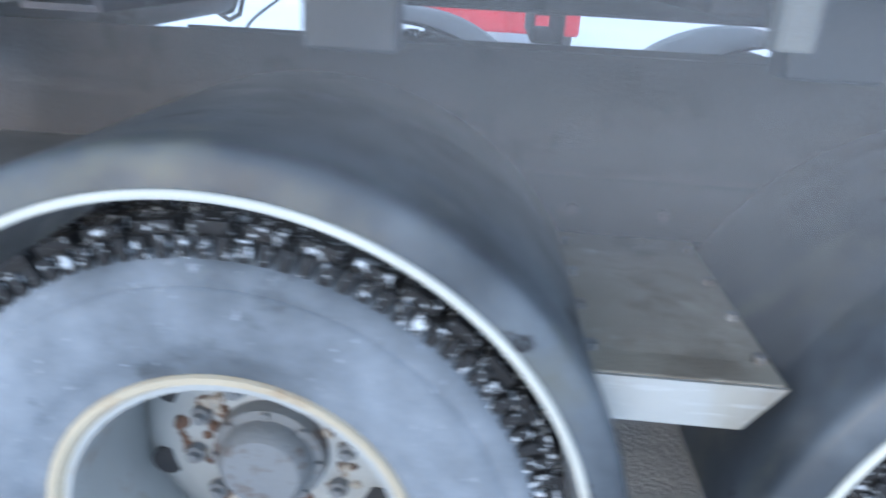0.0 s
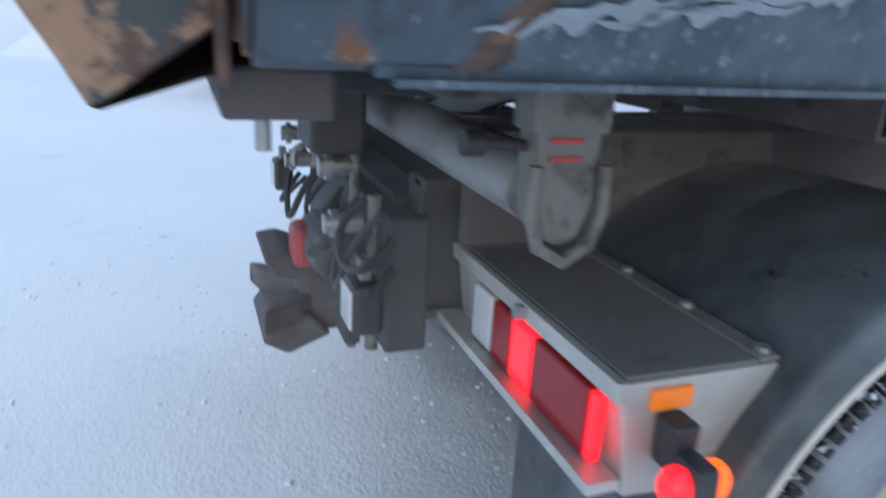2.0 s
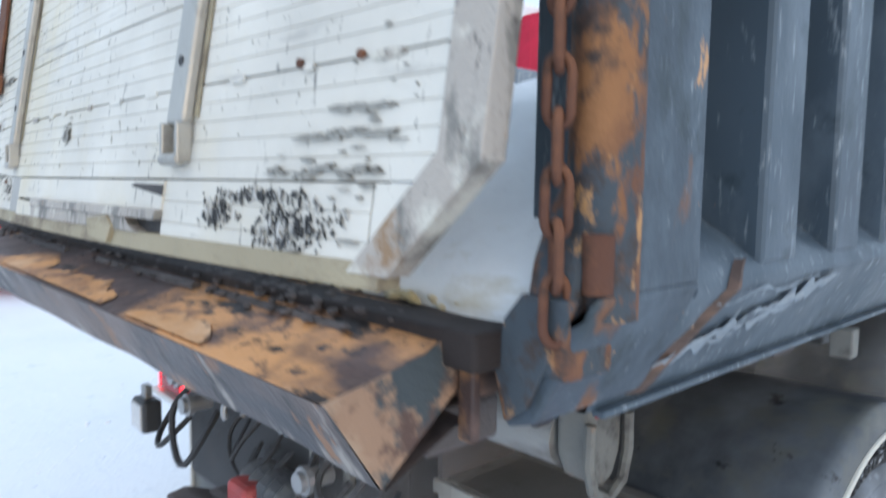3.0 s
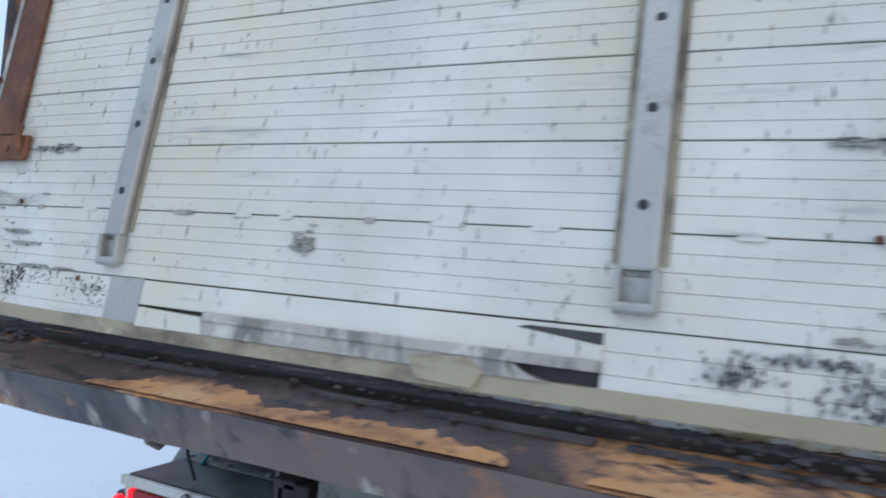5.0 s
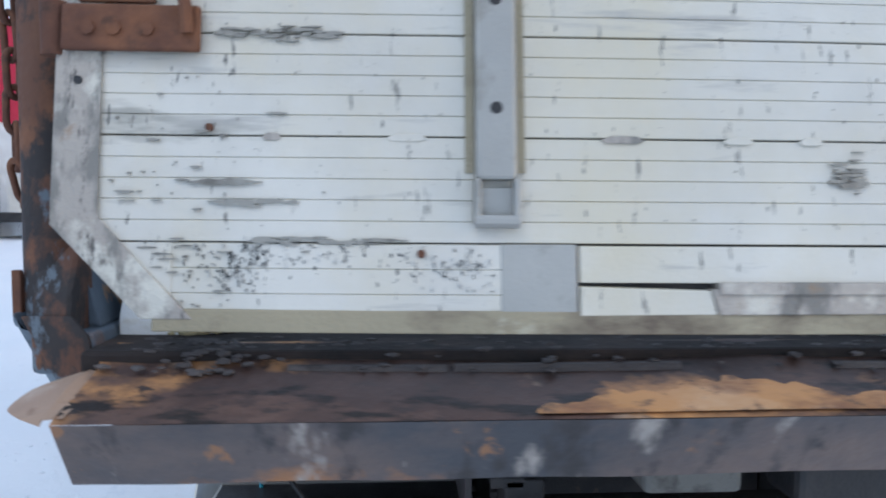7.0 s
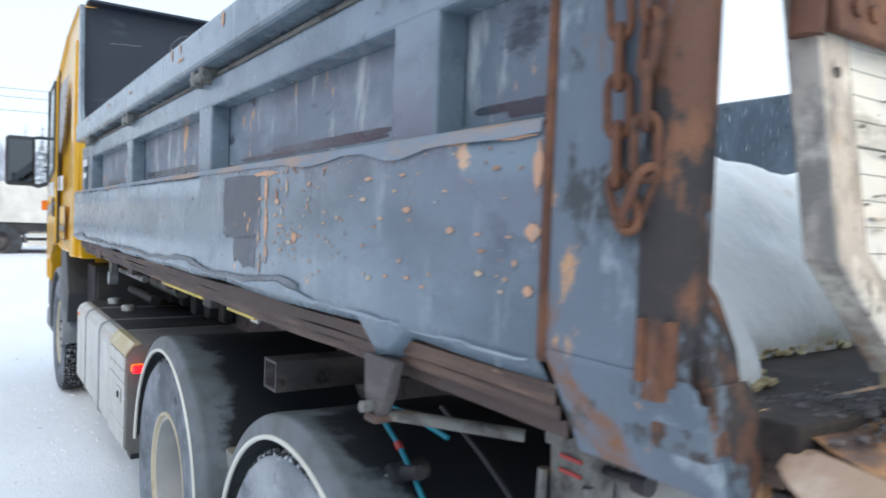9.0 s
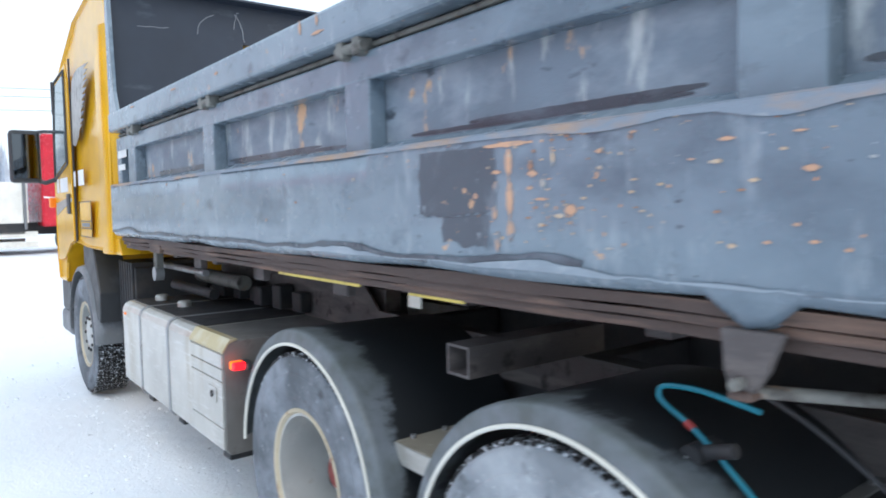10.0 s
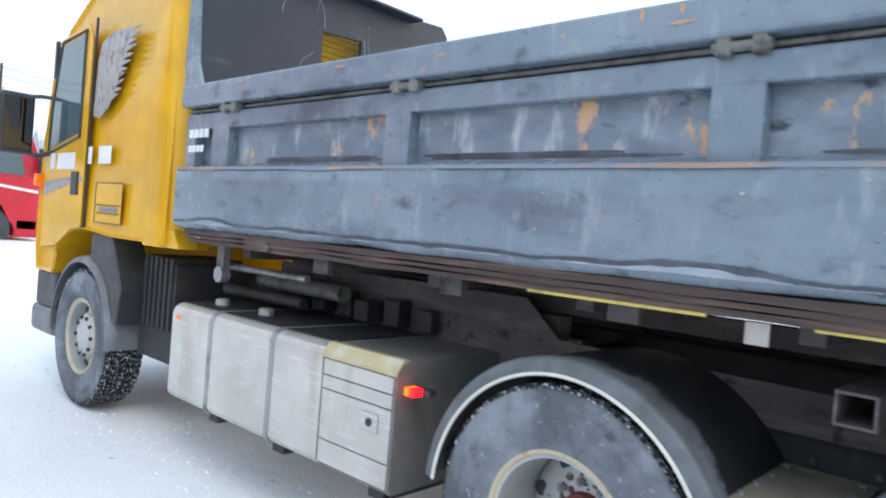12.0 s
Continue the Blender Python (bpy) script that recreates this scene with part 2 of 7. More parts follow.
gl.links.new(gl.nodes.new("ShaderNodeTexCoord").outputs["Object"], gl_pos.inputs["Vector"])
gl_sum = gl.nodes.new("ShaderNodeMath")
gl_sum.operation = 'MULTIPLY_ADD'
gl_sum.inputs[1].default_value = 0.55
gl.links.new(noise_node(gl, 4.5, 6.0, 0.65, (1, 0.6, 1), 4.0), gl_sum.inputs[0])
gl.links.new(gl_pos.outputs["Y"], gl_sum.inputs[2])
gl_film = mix(gl, ramp(gl, noise_node(gl, 6.0, 5.0, seed=8.0), 0.40, 0.66), (0.085, 0.100, 0.100), (0.150, 0.172, 0.195))
gl.links.new(mix(gl, ramp(gl, gl_sum.outputs[0], 1.355, 1.41), (0.016, 0.019, 0.022), gl_film), gl_bsdf.inputs["Base Color"])
gl_bsdf.inputs["Roughness"].default_value = 0.5
bump(gl, gl_bsdf, noise_node(gl, 90.0, 3.0), 0.15)
frosted_rubber = surface("frosted_tyre_rubber", (0.20, 0.225, 0.25), [
    ((0.36, 0.39, 0.42), 3.4, 0.42, 0.66, None, 3.0), ((0.12, 0.135, 0.15), 8.0, 0.58, 0.72, None, 6.0), ((0.46, 0.49, 0.52), 34.0, 0.60, 0.72, None, 16.0)], rough=0.75, grain=0.4)
rubber = surface("road_salted_tyre_rubber", (0.095, 0.108, 0.122), [
    ((0.27, 0.30, 0.34), 2.6, 0.42, 0.68, None, 3.0), ((0.06, 0.068, 0.076), 9.0, 0.60, 0.72, None, 6.0), ((0.33, 0.36, 0.40), 34.0, 0.62, 0.72, None, 16.0)], rough=0.75, grain=0.3)
tread_rubber = surface("black_tread_rubber", (0.018, 0.018, 0.019), [((0.62, 0.66, 0.70), 55.0, 0.55, 0.62, None, 3.0)], rough=0.8, grain=0.5)
rim_paint = surface("dirty_silver_rim", (0.45, 0.46, 0.45), [
    ((0.30, 0.20, 0.12), 9.0, 0.60, 0.75, None, 3.0), ((0.60, 0.60, 0.57), 5.0, 0.55, 0.75, None, 8.0)], rough=0.45, metal=0.3, grain=0.2)
rim_edge = surface("rust_tinged_rim_edge", (0.50, 0.43, 0.31), [((0.32, 0.18, 0.08), 10.0, 0.55, 0.7, None, 3.0)], rough=0.6, grain=0.4)
hub_red = surface("rusty_red_hub", (0.22, 0.04, 0.035), [((0.10, 0.05, 0.035), 14.0, 0.5, 0.65, None, 3.0), ((0.35, 0.30, 0.27), 20.0, 0.66, 0.72, None, 6.0)], rough=0.65, grain=0.7)
hub_grey = surface("grimy_grey_hub", (0.20, 0.21, 0.22), [((0.10, 0.055, 0.035), 12.0, 0.56, 0.66, None, 3.0)], rough=0.6, grain=0.5)
trim_white = surface("off_white_rubber_trim", (0.66, 0.65, 0.58), [((0.45, 0.42, 0.35), 8.0, 0.6, 0.75, None, 3.0)], rough=0.5, grain=0.1)
yellow_paint = surface("glossy_yellow_cab_paint", (0.72, 0.38, 0.012), [((0.60, 0.30, 0.012), 2.0, 0.5, 0.8, None, 3.0)], rough=0.22, grain=0.02, rough_var=0.08)
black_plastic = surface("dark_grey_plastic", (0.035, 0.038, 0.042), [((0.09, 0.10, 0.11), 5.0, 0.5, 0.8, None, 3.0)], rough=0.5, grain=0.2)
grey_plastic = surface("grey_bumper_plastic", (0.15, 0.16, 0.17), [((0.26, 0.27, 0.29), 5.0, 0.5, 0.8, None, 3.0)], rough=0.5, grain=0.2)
steel = surface("worn_galvanised_steel", (0.35, 0.36, 0.37), [((0.16, 0.13, 0.11), 8.0, 0.52, 0.68, None, 3.0)], rough=0.45, metal=0.6, grain=0.4)
grimy_grey = surface("grimy_grey_cast_steel", (0.17, 0.17, 0.155), [
    ((0.06, 0.055, 0.05), 9.0, 0.52, 0.64, None, 3.0), ((0.24, 0.15, 0.09), 13.0, 0.62, 0.70, None, 5.0)], rough=0.6, grain=0.6)
black_steel = surface("near_black_bed_liner", (0.016, 0.024, 0.040), [
    ((0.06, 0.075, 0.095), 4.0, 0.60, 0.72, (1, 0.5, 1.5), 3.0), ((0.25, 0.27, 0.29), 24.0, 0.72, 0.76, (1, 0.4, 1.5), 5.0)], rough=0.5, grain=0.2)
red_rubber = surface("faded_red_plastic", (0.42, 0.05, 0.045), [((0.25, 0.03, 0.03), 8.0, 0.5, 0.7, None, 3.0)], rough=0.5)
white_plain = surface("white_lettering", (0.75, 0.76, 0.76), rough=0.5, grain=0.05)
silver_print = surface("grey_printed_decal", (0.33, 0.32, 0.30), [((0.14, 0.13, 0.12), 30.0, 0.5, 0.62, (1, 1, 0.4), 3.0)], rough=0.35, grain=0.02)
orange_mark = surface("orange_spray_mark", (0.52, 0.30, 0.19), [((0.34, 0.25, 0.20), 45.0, 0.5, 0.7, None, 3.0)], rough=0.6, grain=0.2)
hose_blue = surface("teal_air_hose", (0.01, 0.20, 0.27), rough=0.35, grain=0.02)
red_glow = glow("lit_red_lens", (1.0, 0.010, 0.018), 1.5)
red_lens = glow("red_lens", (0.28, 0.008, 0.014), 0.04)
amber_glow = glow("lit_amber_lens", (1.0, 0.12, 0.004), 1.3)
# unpowered reflectors too are given a faint glow of their own
orange_reflex = glow("faint_glow_orange_reflector", (0.85, 0.20, 0.01), 0.15)
white_lens = surface("milky_white_lens", (0.6, 0.6, 0.6), rough=0.25, grain=0.02)
headlamp_glow = glow("lit_headlamp", (1.0, 0.95, 0.85), 3.0)

snow, snt, sb = nodes_of("packed_snow")
s_big = noise_node(snt, 0.35, 5.0)
s_mid = noise_node(snt, 3.2, 8.0, 0.68, seed=3)
s_fine = noise_node(snt, 60.0, 4.0, 0.6, seed=6)
s_col = mix(snt, ramp(snt, s_big, 0.35, 0.65), (0.80, 0.84, 0.88), (0.88, 0.90, 0.92))
s_col = mix(snt, ramp(snt, s_mid, 0.62, 0.72), s_col, (0.70, 0.75, 0.81))
s_col = mix(snt, ramp(snt, noise_node(snt, 14.0, 3.0, 0.5, seed=9), 0.74, 0.77), s_col, (0.42, 0.44, 0.46))
snt.links.new(s_col, sb.inputs["Base Color"])
sb.inputs["Roughness"].default_value = 0.7
sb.inputs["Subsurface Weight"].default_value = 0.0
s_sum = snt.nodes.new("ShaderNodeMath")
s_sum.operation = 'MULTIPLY_ADD'
s_sum.inputs[1].default_value = 3.0
snt.links.new(s_mid, s_sum.inputs[0])
snt.links.new(s_fine, s_sum.inputs[2])
bump(snt, sb, s_sum.outputs[0], 0.50, 0.018)

glass, gnt, gb = nodes_of("tinted_window_glass")
gb.inputs["Base Color"].default_value = (0.10, 0.16, 0.18, 1)
gb.inputs["Roughness"].default_value = 0.04
gb.inputs["Specular IOR Level"].default_value = 0.9
gb.inputs["Transmission Weight"].default_value = 0.35

# near-black tint stands in for the dark surroundings the mirror would reflect
mirror_glass, mnt, mb = nodes_of("mirror_glass")
mb.inputs["Base Color"].default_value = (0.10, 0.11, 0.12, 1)
mb.inputs["Metallic"].default_value = 1.0
mb.inputs["Roughness"].default_value = 0.03


# ---- mesh helpers ----
def part(name, bm, material, parent=None, label=""):
    me = bpy.data.meshes.new(name)
    bmesh.ops.recalc_face_normals(bm, faces=bm.faces)
    bm.to_mesh(me)
    bm.free()
    for mat in material if isinstance(material, (list, tuple)) else (material,):
        me.materials.append(mat)
    ob = new(name, me)
    if parent is not None:
        ob.parent = parent
    if label:
        tagged(ob, label)
    return ob


def thing(name, label, category, group="", kind=""):
    return tagged(new(name), label, category, group, kind)


def box(bm, x0, x1, y0, y1, z0, z1, bevel=0.0, m=None):
    r = bmesh.ops.create_cube(bm, size=1.0)
    vs = r["verts"]
    for v in vs:
        v.co = Vector(((x0 + x1) / 2 + v.co.x * (x1 - x0), (y0 + y1) / 2 + v.co.y * (y1 - y0), (z0 + z1) / 2 + v.co.z * (z1 - z0)))
        if m is not None:
            v.co = m @ v.co
    if bevel:
        es = list({e for v in vs for e in v.link_edges})
        bmesh.ops.bevel(bm, geom=es, offset=bevel, segments=2, profile=0.5, affect='EDGES')
    return bm


def prism(bm, poly, axis, lo, hi, bevel=0.0):
    """poly: corners in the two other axes (in x, y, z order), run from lo to hi along axis."""
    def at(p, d):
        return {"x": (d, p[0], p[1]), "y": (p[0], d, p[1]), "z": (p[0], p[1], d)}[axis]
    a = [bm.verts.new(at(p, lo)) for p in poly]
    b = [bm.verts.new(at(p, hi)) for p in poly]
    fs = [bm.faces.new(a), bm.faces.new(list(reversed(b)))]
    n = len(poly)
    for i in range(n):
        fs.append(bm.faces.new((a[i], b[i], b[(i + 1) % n], a[(i + 1) % n])))
    if bevel:
        es = list({e for f in fs for e in f.edges})
        bmesh.ops.bevel(bm, geom=es, offset=bevel, segments=2, profile=0.5, affect='EDGES')
    return bm


def rod(bm, p0, p1, r, seg=16, r2=None):
    p0, p1 = Vector(p0), Vector(p1)
    d = p1 - p0
    m = Matrix.Translation((p0 + p1) / 2) @ d.to_track_quat('Z', 'Y').to_matrix().to_4x4()
    bmesh.ops.create_cone(bm, cap_ends=True, segments=seg, radius1=r, radius2=r if r2 is None else r2, depth=d.length, matrix=m)
    return bm


def tube(bm, points, r, seg=8, closed=False):
    """A round tube along a line of points."""
    pts = [Vector(p) for p in points]
    n = len(pts)
    rings = []
    for i, p in enumerate(pts):
        a = pts[(i - 1) % n] if closed or i else pts[i]
        b = pts[(i + 1) % n] if closed or i < n - 1 else pts[i]
        q = (b - a).to_track_quat('Z', 'Y').to_matrix() if i == 0 else q_next(q, b - a)
        rings.append([bm.verts.new(p + q @ Vector((math.cos(k * math.tau / seg) * r, math.sin(k * math.tau / seg) * r, 0))) for k in range(seg)])
    for i in range(n if closed else n - 1):
        u, v = rings[i], rings[(i + 1) % n]
        for k in range(seg):
            bm.faces.new((u[k], u[(k + 1) % seg], v[(k + 1) % seg], v[k]))
    if not closed:
        bm.faces.new(list(reversed(rings[0])))
        bm.faces.new(rings[-1])
    return bm


def q_next(q, d):
    """Turns the frame q so that its z follows d, without twist."""
    return (q @ Vector((0, 0, 1))).rotation_difference(d.normalized()).to_matrix() @ q


def lathe(bm, profile, cx, cz, side, seg=48, a0=0.0, a1=math.tau, closed_profile=True):
    """Turns a profile of (radius, y) round the axis along y through (cx, cz). side: sign of y."""
    full = abs(a1 - a0 - math.tau) < 1e-6
    n = seg if full else seg + 1
    rings = []
    for i in range(n):
        a = a0 + (a1 - a0) * i / seg
        rings.append([bm.verts.new((cx + math.cos(a) * r, side * y, cz + math.sin(a) * r)) for r, y in profile])
    k = len(profile)
    for i in range(seg):
        u, v = rings[i], rings[(i + 1) % n]
        for j in range(k if closed_profile else k - 1):
            bm.faces.new((u[j], u[(j + 1) % k], v[(j + 1) % k], v[j]))
    if not full and closed_profile:
        bm.faces.new(rings[0])
        bm.faces.new(list(reversed(rings[-1])))
    return bm


def soft_shade(ob, angle=35.0):
    """Smooth faces, with the sharp edges kept."""
    me = ob.data
    me.polygons.foreach_set("use_smooth", [True] * len(me.polygons))
    bm = bmesh.new()
    bm.from_mesh(me)
    for e in bm.edges:
        if len(e.link_faces) == 2 and e.calc_face_angle(0.0) > radians(angle):
            e.smooth = False
    bm.to_mesh(me)
    bm.free()
    return ob

# ---- ground ----
def build_ground():
    bm = bmesh.new()
    radii = [0.0] + [0.45 * 1.115 ** i for i in range(72)]
    seg = 128
    rings = []
    for r in radii[1:]:
        row = []
        for k in range(seg):
            a = k * math.tau / seg
            x, y = 1.5 + r * math.cos(a), r * math.sin(a)
            z = 0.035 * noise.noise((x * 0.7, y * 0.7, 0)) + 0.02 * noise.noise((x * 2.3, y * 2.3, 4.0)) - 0.01
            z += 0.055 * min(10.0, max(0.0, x - 5.8))
            if r > 30:
                z += min(1.0, (r - 30) / 60) * 1.2 * (noise.noise((x * 0.03, y * 0.03, 1.0)) + 0.1)
            row.append(bm.verts.new((x, y, z)))
        rings.append(row)
    mid = bm.verts.new((1.5, 0, -0.01))
    for k in range(seg):
        bm.faces.new((mid, rings[0][k], rings[0][(k + 1) % seg]))
    for u, v in zip(rings, rings[1:]):
        for k in range(seg):
            bm.faces.new((u[k], v[k], v[(k + 1) % seg], u[(k + 1) % seg]))
    ob = part("ground", bm, snow)
    tagged(ob, "trampled white snow with wheel tracks and grit", "snow ground", kind="structure")
    for p in ob.data.polygons:
        p.use_smooth = True


build_ground()


def ground_z(x, y):
    return 0.035 * noise.noise((x * 0.7, y * 0.7, 0)) + 0.02 * noise.noise((x * 2.3, y * 2.3, 4.0)) - 0.01 + 0.055 * min(10.0, max(0.0, x - 5.8))


# loose crumbs of snow kicked up round the truck
rnd = random.Random(41)
bm = bmesh.new()
for i in range(11000):
    x, y = rnd.uniform(-4.5, 7.0), rnd.choice((rnd.uniform(-3.5, 4.5), rnd.gauss(-1.2, 0.7), rnd.gauss(1.8, 0.8)))
    if noise.noise((x * 0.9, y * 0.9, 7.0)) + rnd.uniform(-0.35, 0.35) < 0:
        continue
    r = 0.003 + 0.011 * rnd.random() ** 3
    z = ground_z(x, y) + r * 0.3
    q = [(x + r * rnd.uniform(-1.4, 1.4), y + r * rnd.uniform(-1.4, 1.4), z + r * rnd.uniform(0.3, 0.9))]
    k = rnd.choice((4, 5))
    off = rnd.uniform(0, 6.28)
    base = [bm.verts.new((x + r * 1.3 * rnd.uniform(0.6, 1.2) * math.cos(off + j * math.tau / k), y + r * 1.3 * rnd.uniform(0.6, 1.2) * math.sin(off + j * math.tau / k), z - r)) for j in range(k)]
    mid = [bm.verts.new((v.co.x * 0.75 + x * 0.25, v.co.y * 0.75 + y * 0.25, z + r * rnd.uniform(0.1, 0.5))) for v in base]
    tip = bm.verts.new(q[0])
    for j in range(k):
        n = (j + 1) % k
        bm.faces.new((base[j], base[n], mid[n], mid[j]))
        bm.faces.new((mid[j], mid[n], tip))
crumbs = part("snow_crumbs", bm, snow)
tagged(crumbs, "loose crumbs of snow scattered on the yard", "snow", kind="stuff")

# ---- the truck ----
truck = thing("tipper_truck", "yellow tipper truck with a battered blue-grey bed, parked on snow", "truck")
TAG_X, DRIVE_X, FRONT_X, AXLE_Z = -0.31, 1.08, 5.42, 0.52
TYRE_R = 0.52
HUB_Z = {-1: 0.498, 1: 0.52}
TRIM_R = {-1: 0.558, 1: 0.560}
WHEEL_Z = {-1: 0.488, 1: 0.52}


def tread(bm, cx, side, y0, y1, blocks=44):
    """Rows of tread blocks round a tyre."""
    rows = 5
    w = (y1 - y0) / rows
    for j in range(rows):
        for i in range(blocks):
            a = (i + 0.5 * (j % 2)) * math.tau / blocks
            m = Matrix.Translation((cx, 0, WHEEL_Z[side])) @ Matrix.Rotation(-a, 4, 'Y') @ Matrix.Translation((TYRE_R - 0.006, 0, 0))
            ya, yb = sorted((side * (y0 + j * w + 0.006), side * (y0 + (j + 1) * w - 0.006)))
            box(bm, -0.012, 0.010, ya, yb, -0.026, 0.026, m=m)
    # open lugs running down the shoulder
    for i in range(112):
        a = (i + 0.25) * math.tau / 112
        m = Matrix.Translation((cx, 0, WHEEL_Z[side])) @ Matrix.Rotation(-a, 4, 'Y')
        ya, yb = sorted((side * (y1 - 0.030), side * (y1 + 0.004)))
        box(bm, 0.474 + (0.026 if side > 0 else 0.0), 0.507 + (0.008 if side > 0 else 0.0), ya, yb, -0.0085, 0.0085, m=m)
    ca, cb = y0 + 0.004, y1 - 0.020
    lathe(bm, [(0.46, ca), (0.503, ca + 0.02), (0.503, cb - 0.012), (0.49, cb), (0.464, cb + 0.018), (0.455, cb)], cx, WHEEL_Z[side], side, 72)


hub_crust = surface("rust_and_dirty_ice", (0.13, 0.075, 0.05), [((0.46, 0.42, 0.36), 12.0, 0.52, 0.58, None, 3.0), ((0.05, 0.035, 0.03), 20.0, 0.56, 0.66, None, 7.0)], rough=0.8, grain=0.6)


def build_wheel(cx, side, deep, hub_mat, dual):
    AXLE_Z = WHEEL_Z[side]
    wheel = part("wheel", lathe(bmesh.new(), [(0.16, 0.90), (0.275, 0.90), (0.275, 1.20), (0.262, 1.20), (0.262, 0.93), (0.16, 0.93)], cx, AXLE_Z, side, 40), rim_paint, truck, "truck wheel with salted tyre and dirty silver rim")
    soft_shade(wheel)
    y1 = 1.225
    y0 = 0.93
    up = 0.032 if side > 0 and dual else 0.020 if side > 0 else 0.0
    prof = [(0.285, y0 + 0.01), (0.40, y0 - 0.012), (0.475, y0 + 0.0), (0.500, y0 + 0.028), (0.500, y1 - 0.045), (0.486 + up, y1 - 0.024), (0.474 + up, y1 - 0.006),
            (0.462 + up, y1 + 0.004), (0.44, y1 + 0.003), (0.437, y1 + 0.007), (0.41, y1 + 0.009), (0.36, y1 + 0.004), (0.33, y1 - 0.004), (0.325, y1 - 0.010), (0.30, y1 - 0.012), (0.288, y1 - 0.02)]
    soft_shade(part("tyre", lathe(bmesh.new(), prof, cx, AXLE_Z, side, 72), frosted_rubber if side > 0 and cx == TAG_X else rubber, wheel, "salt-greyed black truck tyre"), 50)
    bm = bmesh.new()
    tread(bm, cx, side, y0 + 0.012, y1 - 0.012)
    part("tread", bm, tread_rubber, wheel, "snow-packed tread blocks")
    if dual:
        inner = [(r, y - 0.34) for r, y in prof]
        soft_shade(part("inner_tyre", lathe(bmesh.new(), inner, cx, AXLE_Z, side, 48), rubber, wheel), 50)
    soft_shade(part("rim_edge", lathe(bmesh.new(), [(0.276, 1.185), (0.293, 1.19), (0.297, 1.205), (0.292, 1.216), (0.281, 1.215), (0.272, 1.20)], cx, AXLE_Z, side, 48), rim_edge, wheel, "rust-tinged pale rim edge"))
    # the dished disc with its hand holes
    yd = 0.985 if deep else 1.13
    disc = [(0.265, yd - 0.05), (0.25, yd - 0.02), (0.215, yd), (0.165, yd + 0.012), (0.10, yd + 0.012), (0.10, yd - 0.01), (0.165, yd - 0.01), (0.25, yd - 0.05)]
    soft_shade(part("rim_disc", lathe(bmesh.new(), disc, cx, AXLE_Z, side, 48), rim_paint, wheel))
    for i in range(8):
        a = (i + 0.35) * math.tau / 8
        p = Vector((cx + math.cos(a) * 0.215, side * (yd - 0.004), AXLE_Z + math.sin(a) * 0.215))
        part("hand_hole", rod(bmesh.new(), p, p + Vector((0, side * 0.008, 0)), 0.030, 16), chassis_dark, wheel, "dark round hand hole")
    for i in range(10):
        a = (i + 0.2) * math.tau / 10
        p = Vector((cx + math.cos(a) * 0.142, side * (yd + 0.008), AXLE_Z + math.sin(a) * 0.142))
        bm = rod(bmesh.new(), p, p + Vector((0, side * 0.022, 0)), 0.019, 6)
        rod(bm, p + Vector((0, side * 0.02, 0)), p + Vector((0, side * 0.034, 0)), 0.010, 8)
        part("wheel_nut", bm, hub_grey if deep else rim_paint, wheel)
    hub = [(0.001, yd + 0.085), (0.068, yd + 0.085), (0.082, yd + 0.070), (0.086, yd + 0.045), (0.102, yd + 0.040), (0.106, yd + 0.015), (0.112, yd - 0.02), (0.001, yd - 0.02)]
    if not deep:
        hub = [(0.001, yd + 0.035), (0.085, yd + 0.035), (0.10, yd + 0.02), (0.105, yd - 0.02), (0.001, yd - 0.02)]
    soft_shade(part("hub", lathe(bmesh.new(), hub, cx, AXLE_Z, side, 32), hub_mat, wheel))
    if not deep:
        cap = [(0.001, 1.196), (0.10, 1.193), (0.155, 1.182), (0.172, 1.165), (0.175, 1.12), (0.001, 1.12)]
        cap_ob = soft_shade(part("hub_cover", lathe(bmesh.new(), cap, cx, AXLE_Z, side, 40), rim_paint, wheel, "pale domed hub cover"))
        for i in range(10):
            a = i * math.tau / 10
            p = Vector((cx + math.cos(a) * 0.145, side * 1.178, AXLE_Z + math.sin(a) * 0.145))
            part("cover_nut", rod(bmesh.new(), p, p + Vector((0, side * 0.022, 0)), 0.014, 6), chassis_dark, cap_ob, "dark wheel nut")
    if deep:
        lump = random.Random(int(cx * 100) + side)
        ring = bmesh.new()
        for i in range(46):
            a = lump.uniform(0, math.tau)
            r = lump.uniform(0.112, 0.172)
            s = lump.uniform(0.006, 0.018)
            bmesh.ops.create_icosphere(ring, subdivisions=1, radius=s, matrix=Matrix.Translation((cx + r * math.cos(a), side * (yd + 0.012), AXLE_Z + r * math.sin(a))) @ Matrix.Diagonal((1.0, 0.6, 1.0, 1)))
        for v in ring.verts:
            v.co += Vector((lump.uniform(-1, 1), lump.uniform(-1, 1), lump.uniform(-1, 1))) * 0.003
        tagged(part("rust_crust", ring, hub_crust, wheel, "rust and dirty ice caked round the hub"), kind="stuff")
        for i in range(8):
            a = i * math.tau / 8
            p = Vector((cx + math.cos(a) * 0.094, side * (yd + 0.036), AXLE_Z + math.sin(a) * 0.094))
            part("hub_bolt", rod(bmesh.new(), p, p + Vector((0, side * 0.014, 0)), 0.008, 6), hub_mat, wheel)


for side in (-1, 1):
    build_wheel(TAG_X + (0.012 if side < 0 else 0.0), side, True, hub_grey if side < 0 else hub_red, True)
    build_wheel(DRIVE_X, side, True, hub_red, True)
    build_wheel(FRONT_X, side, False, rim_paint, False)


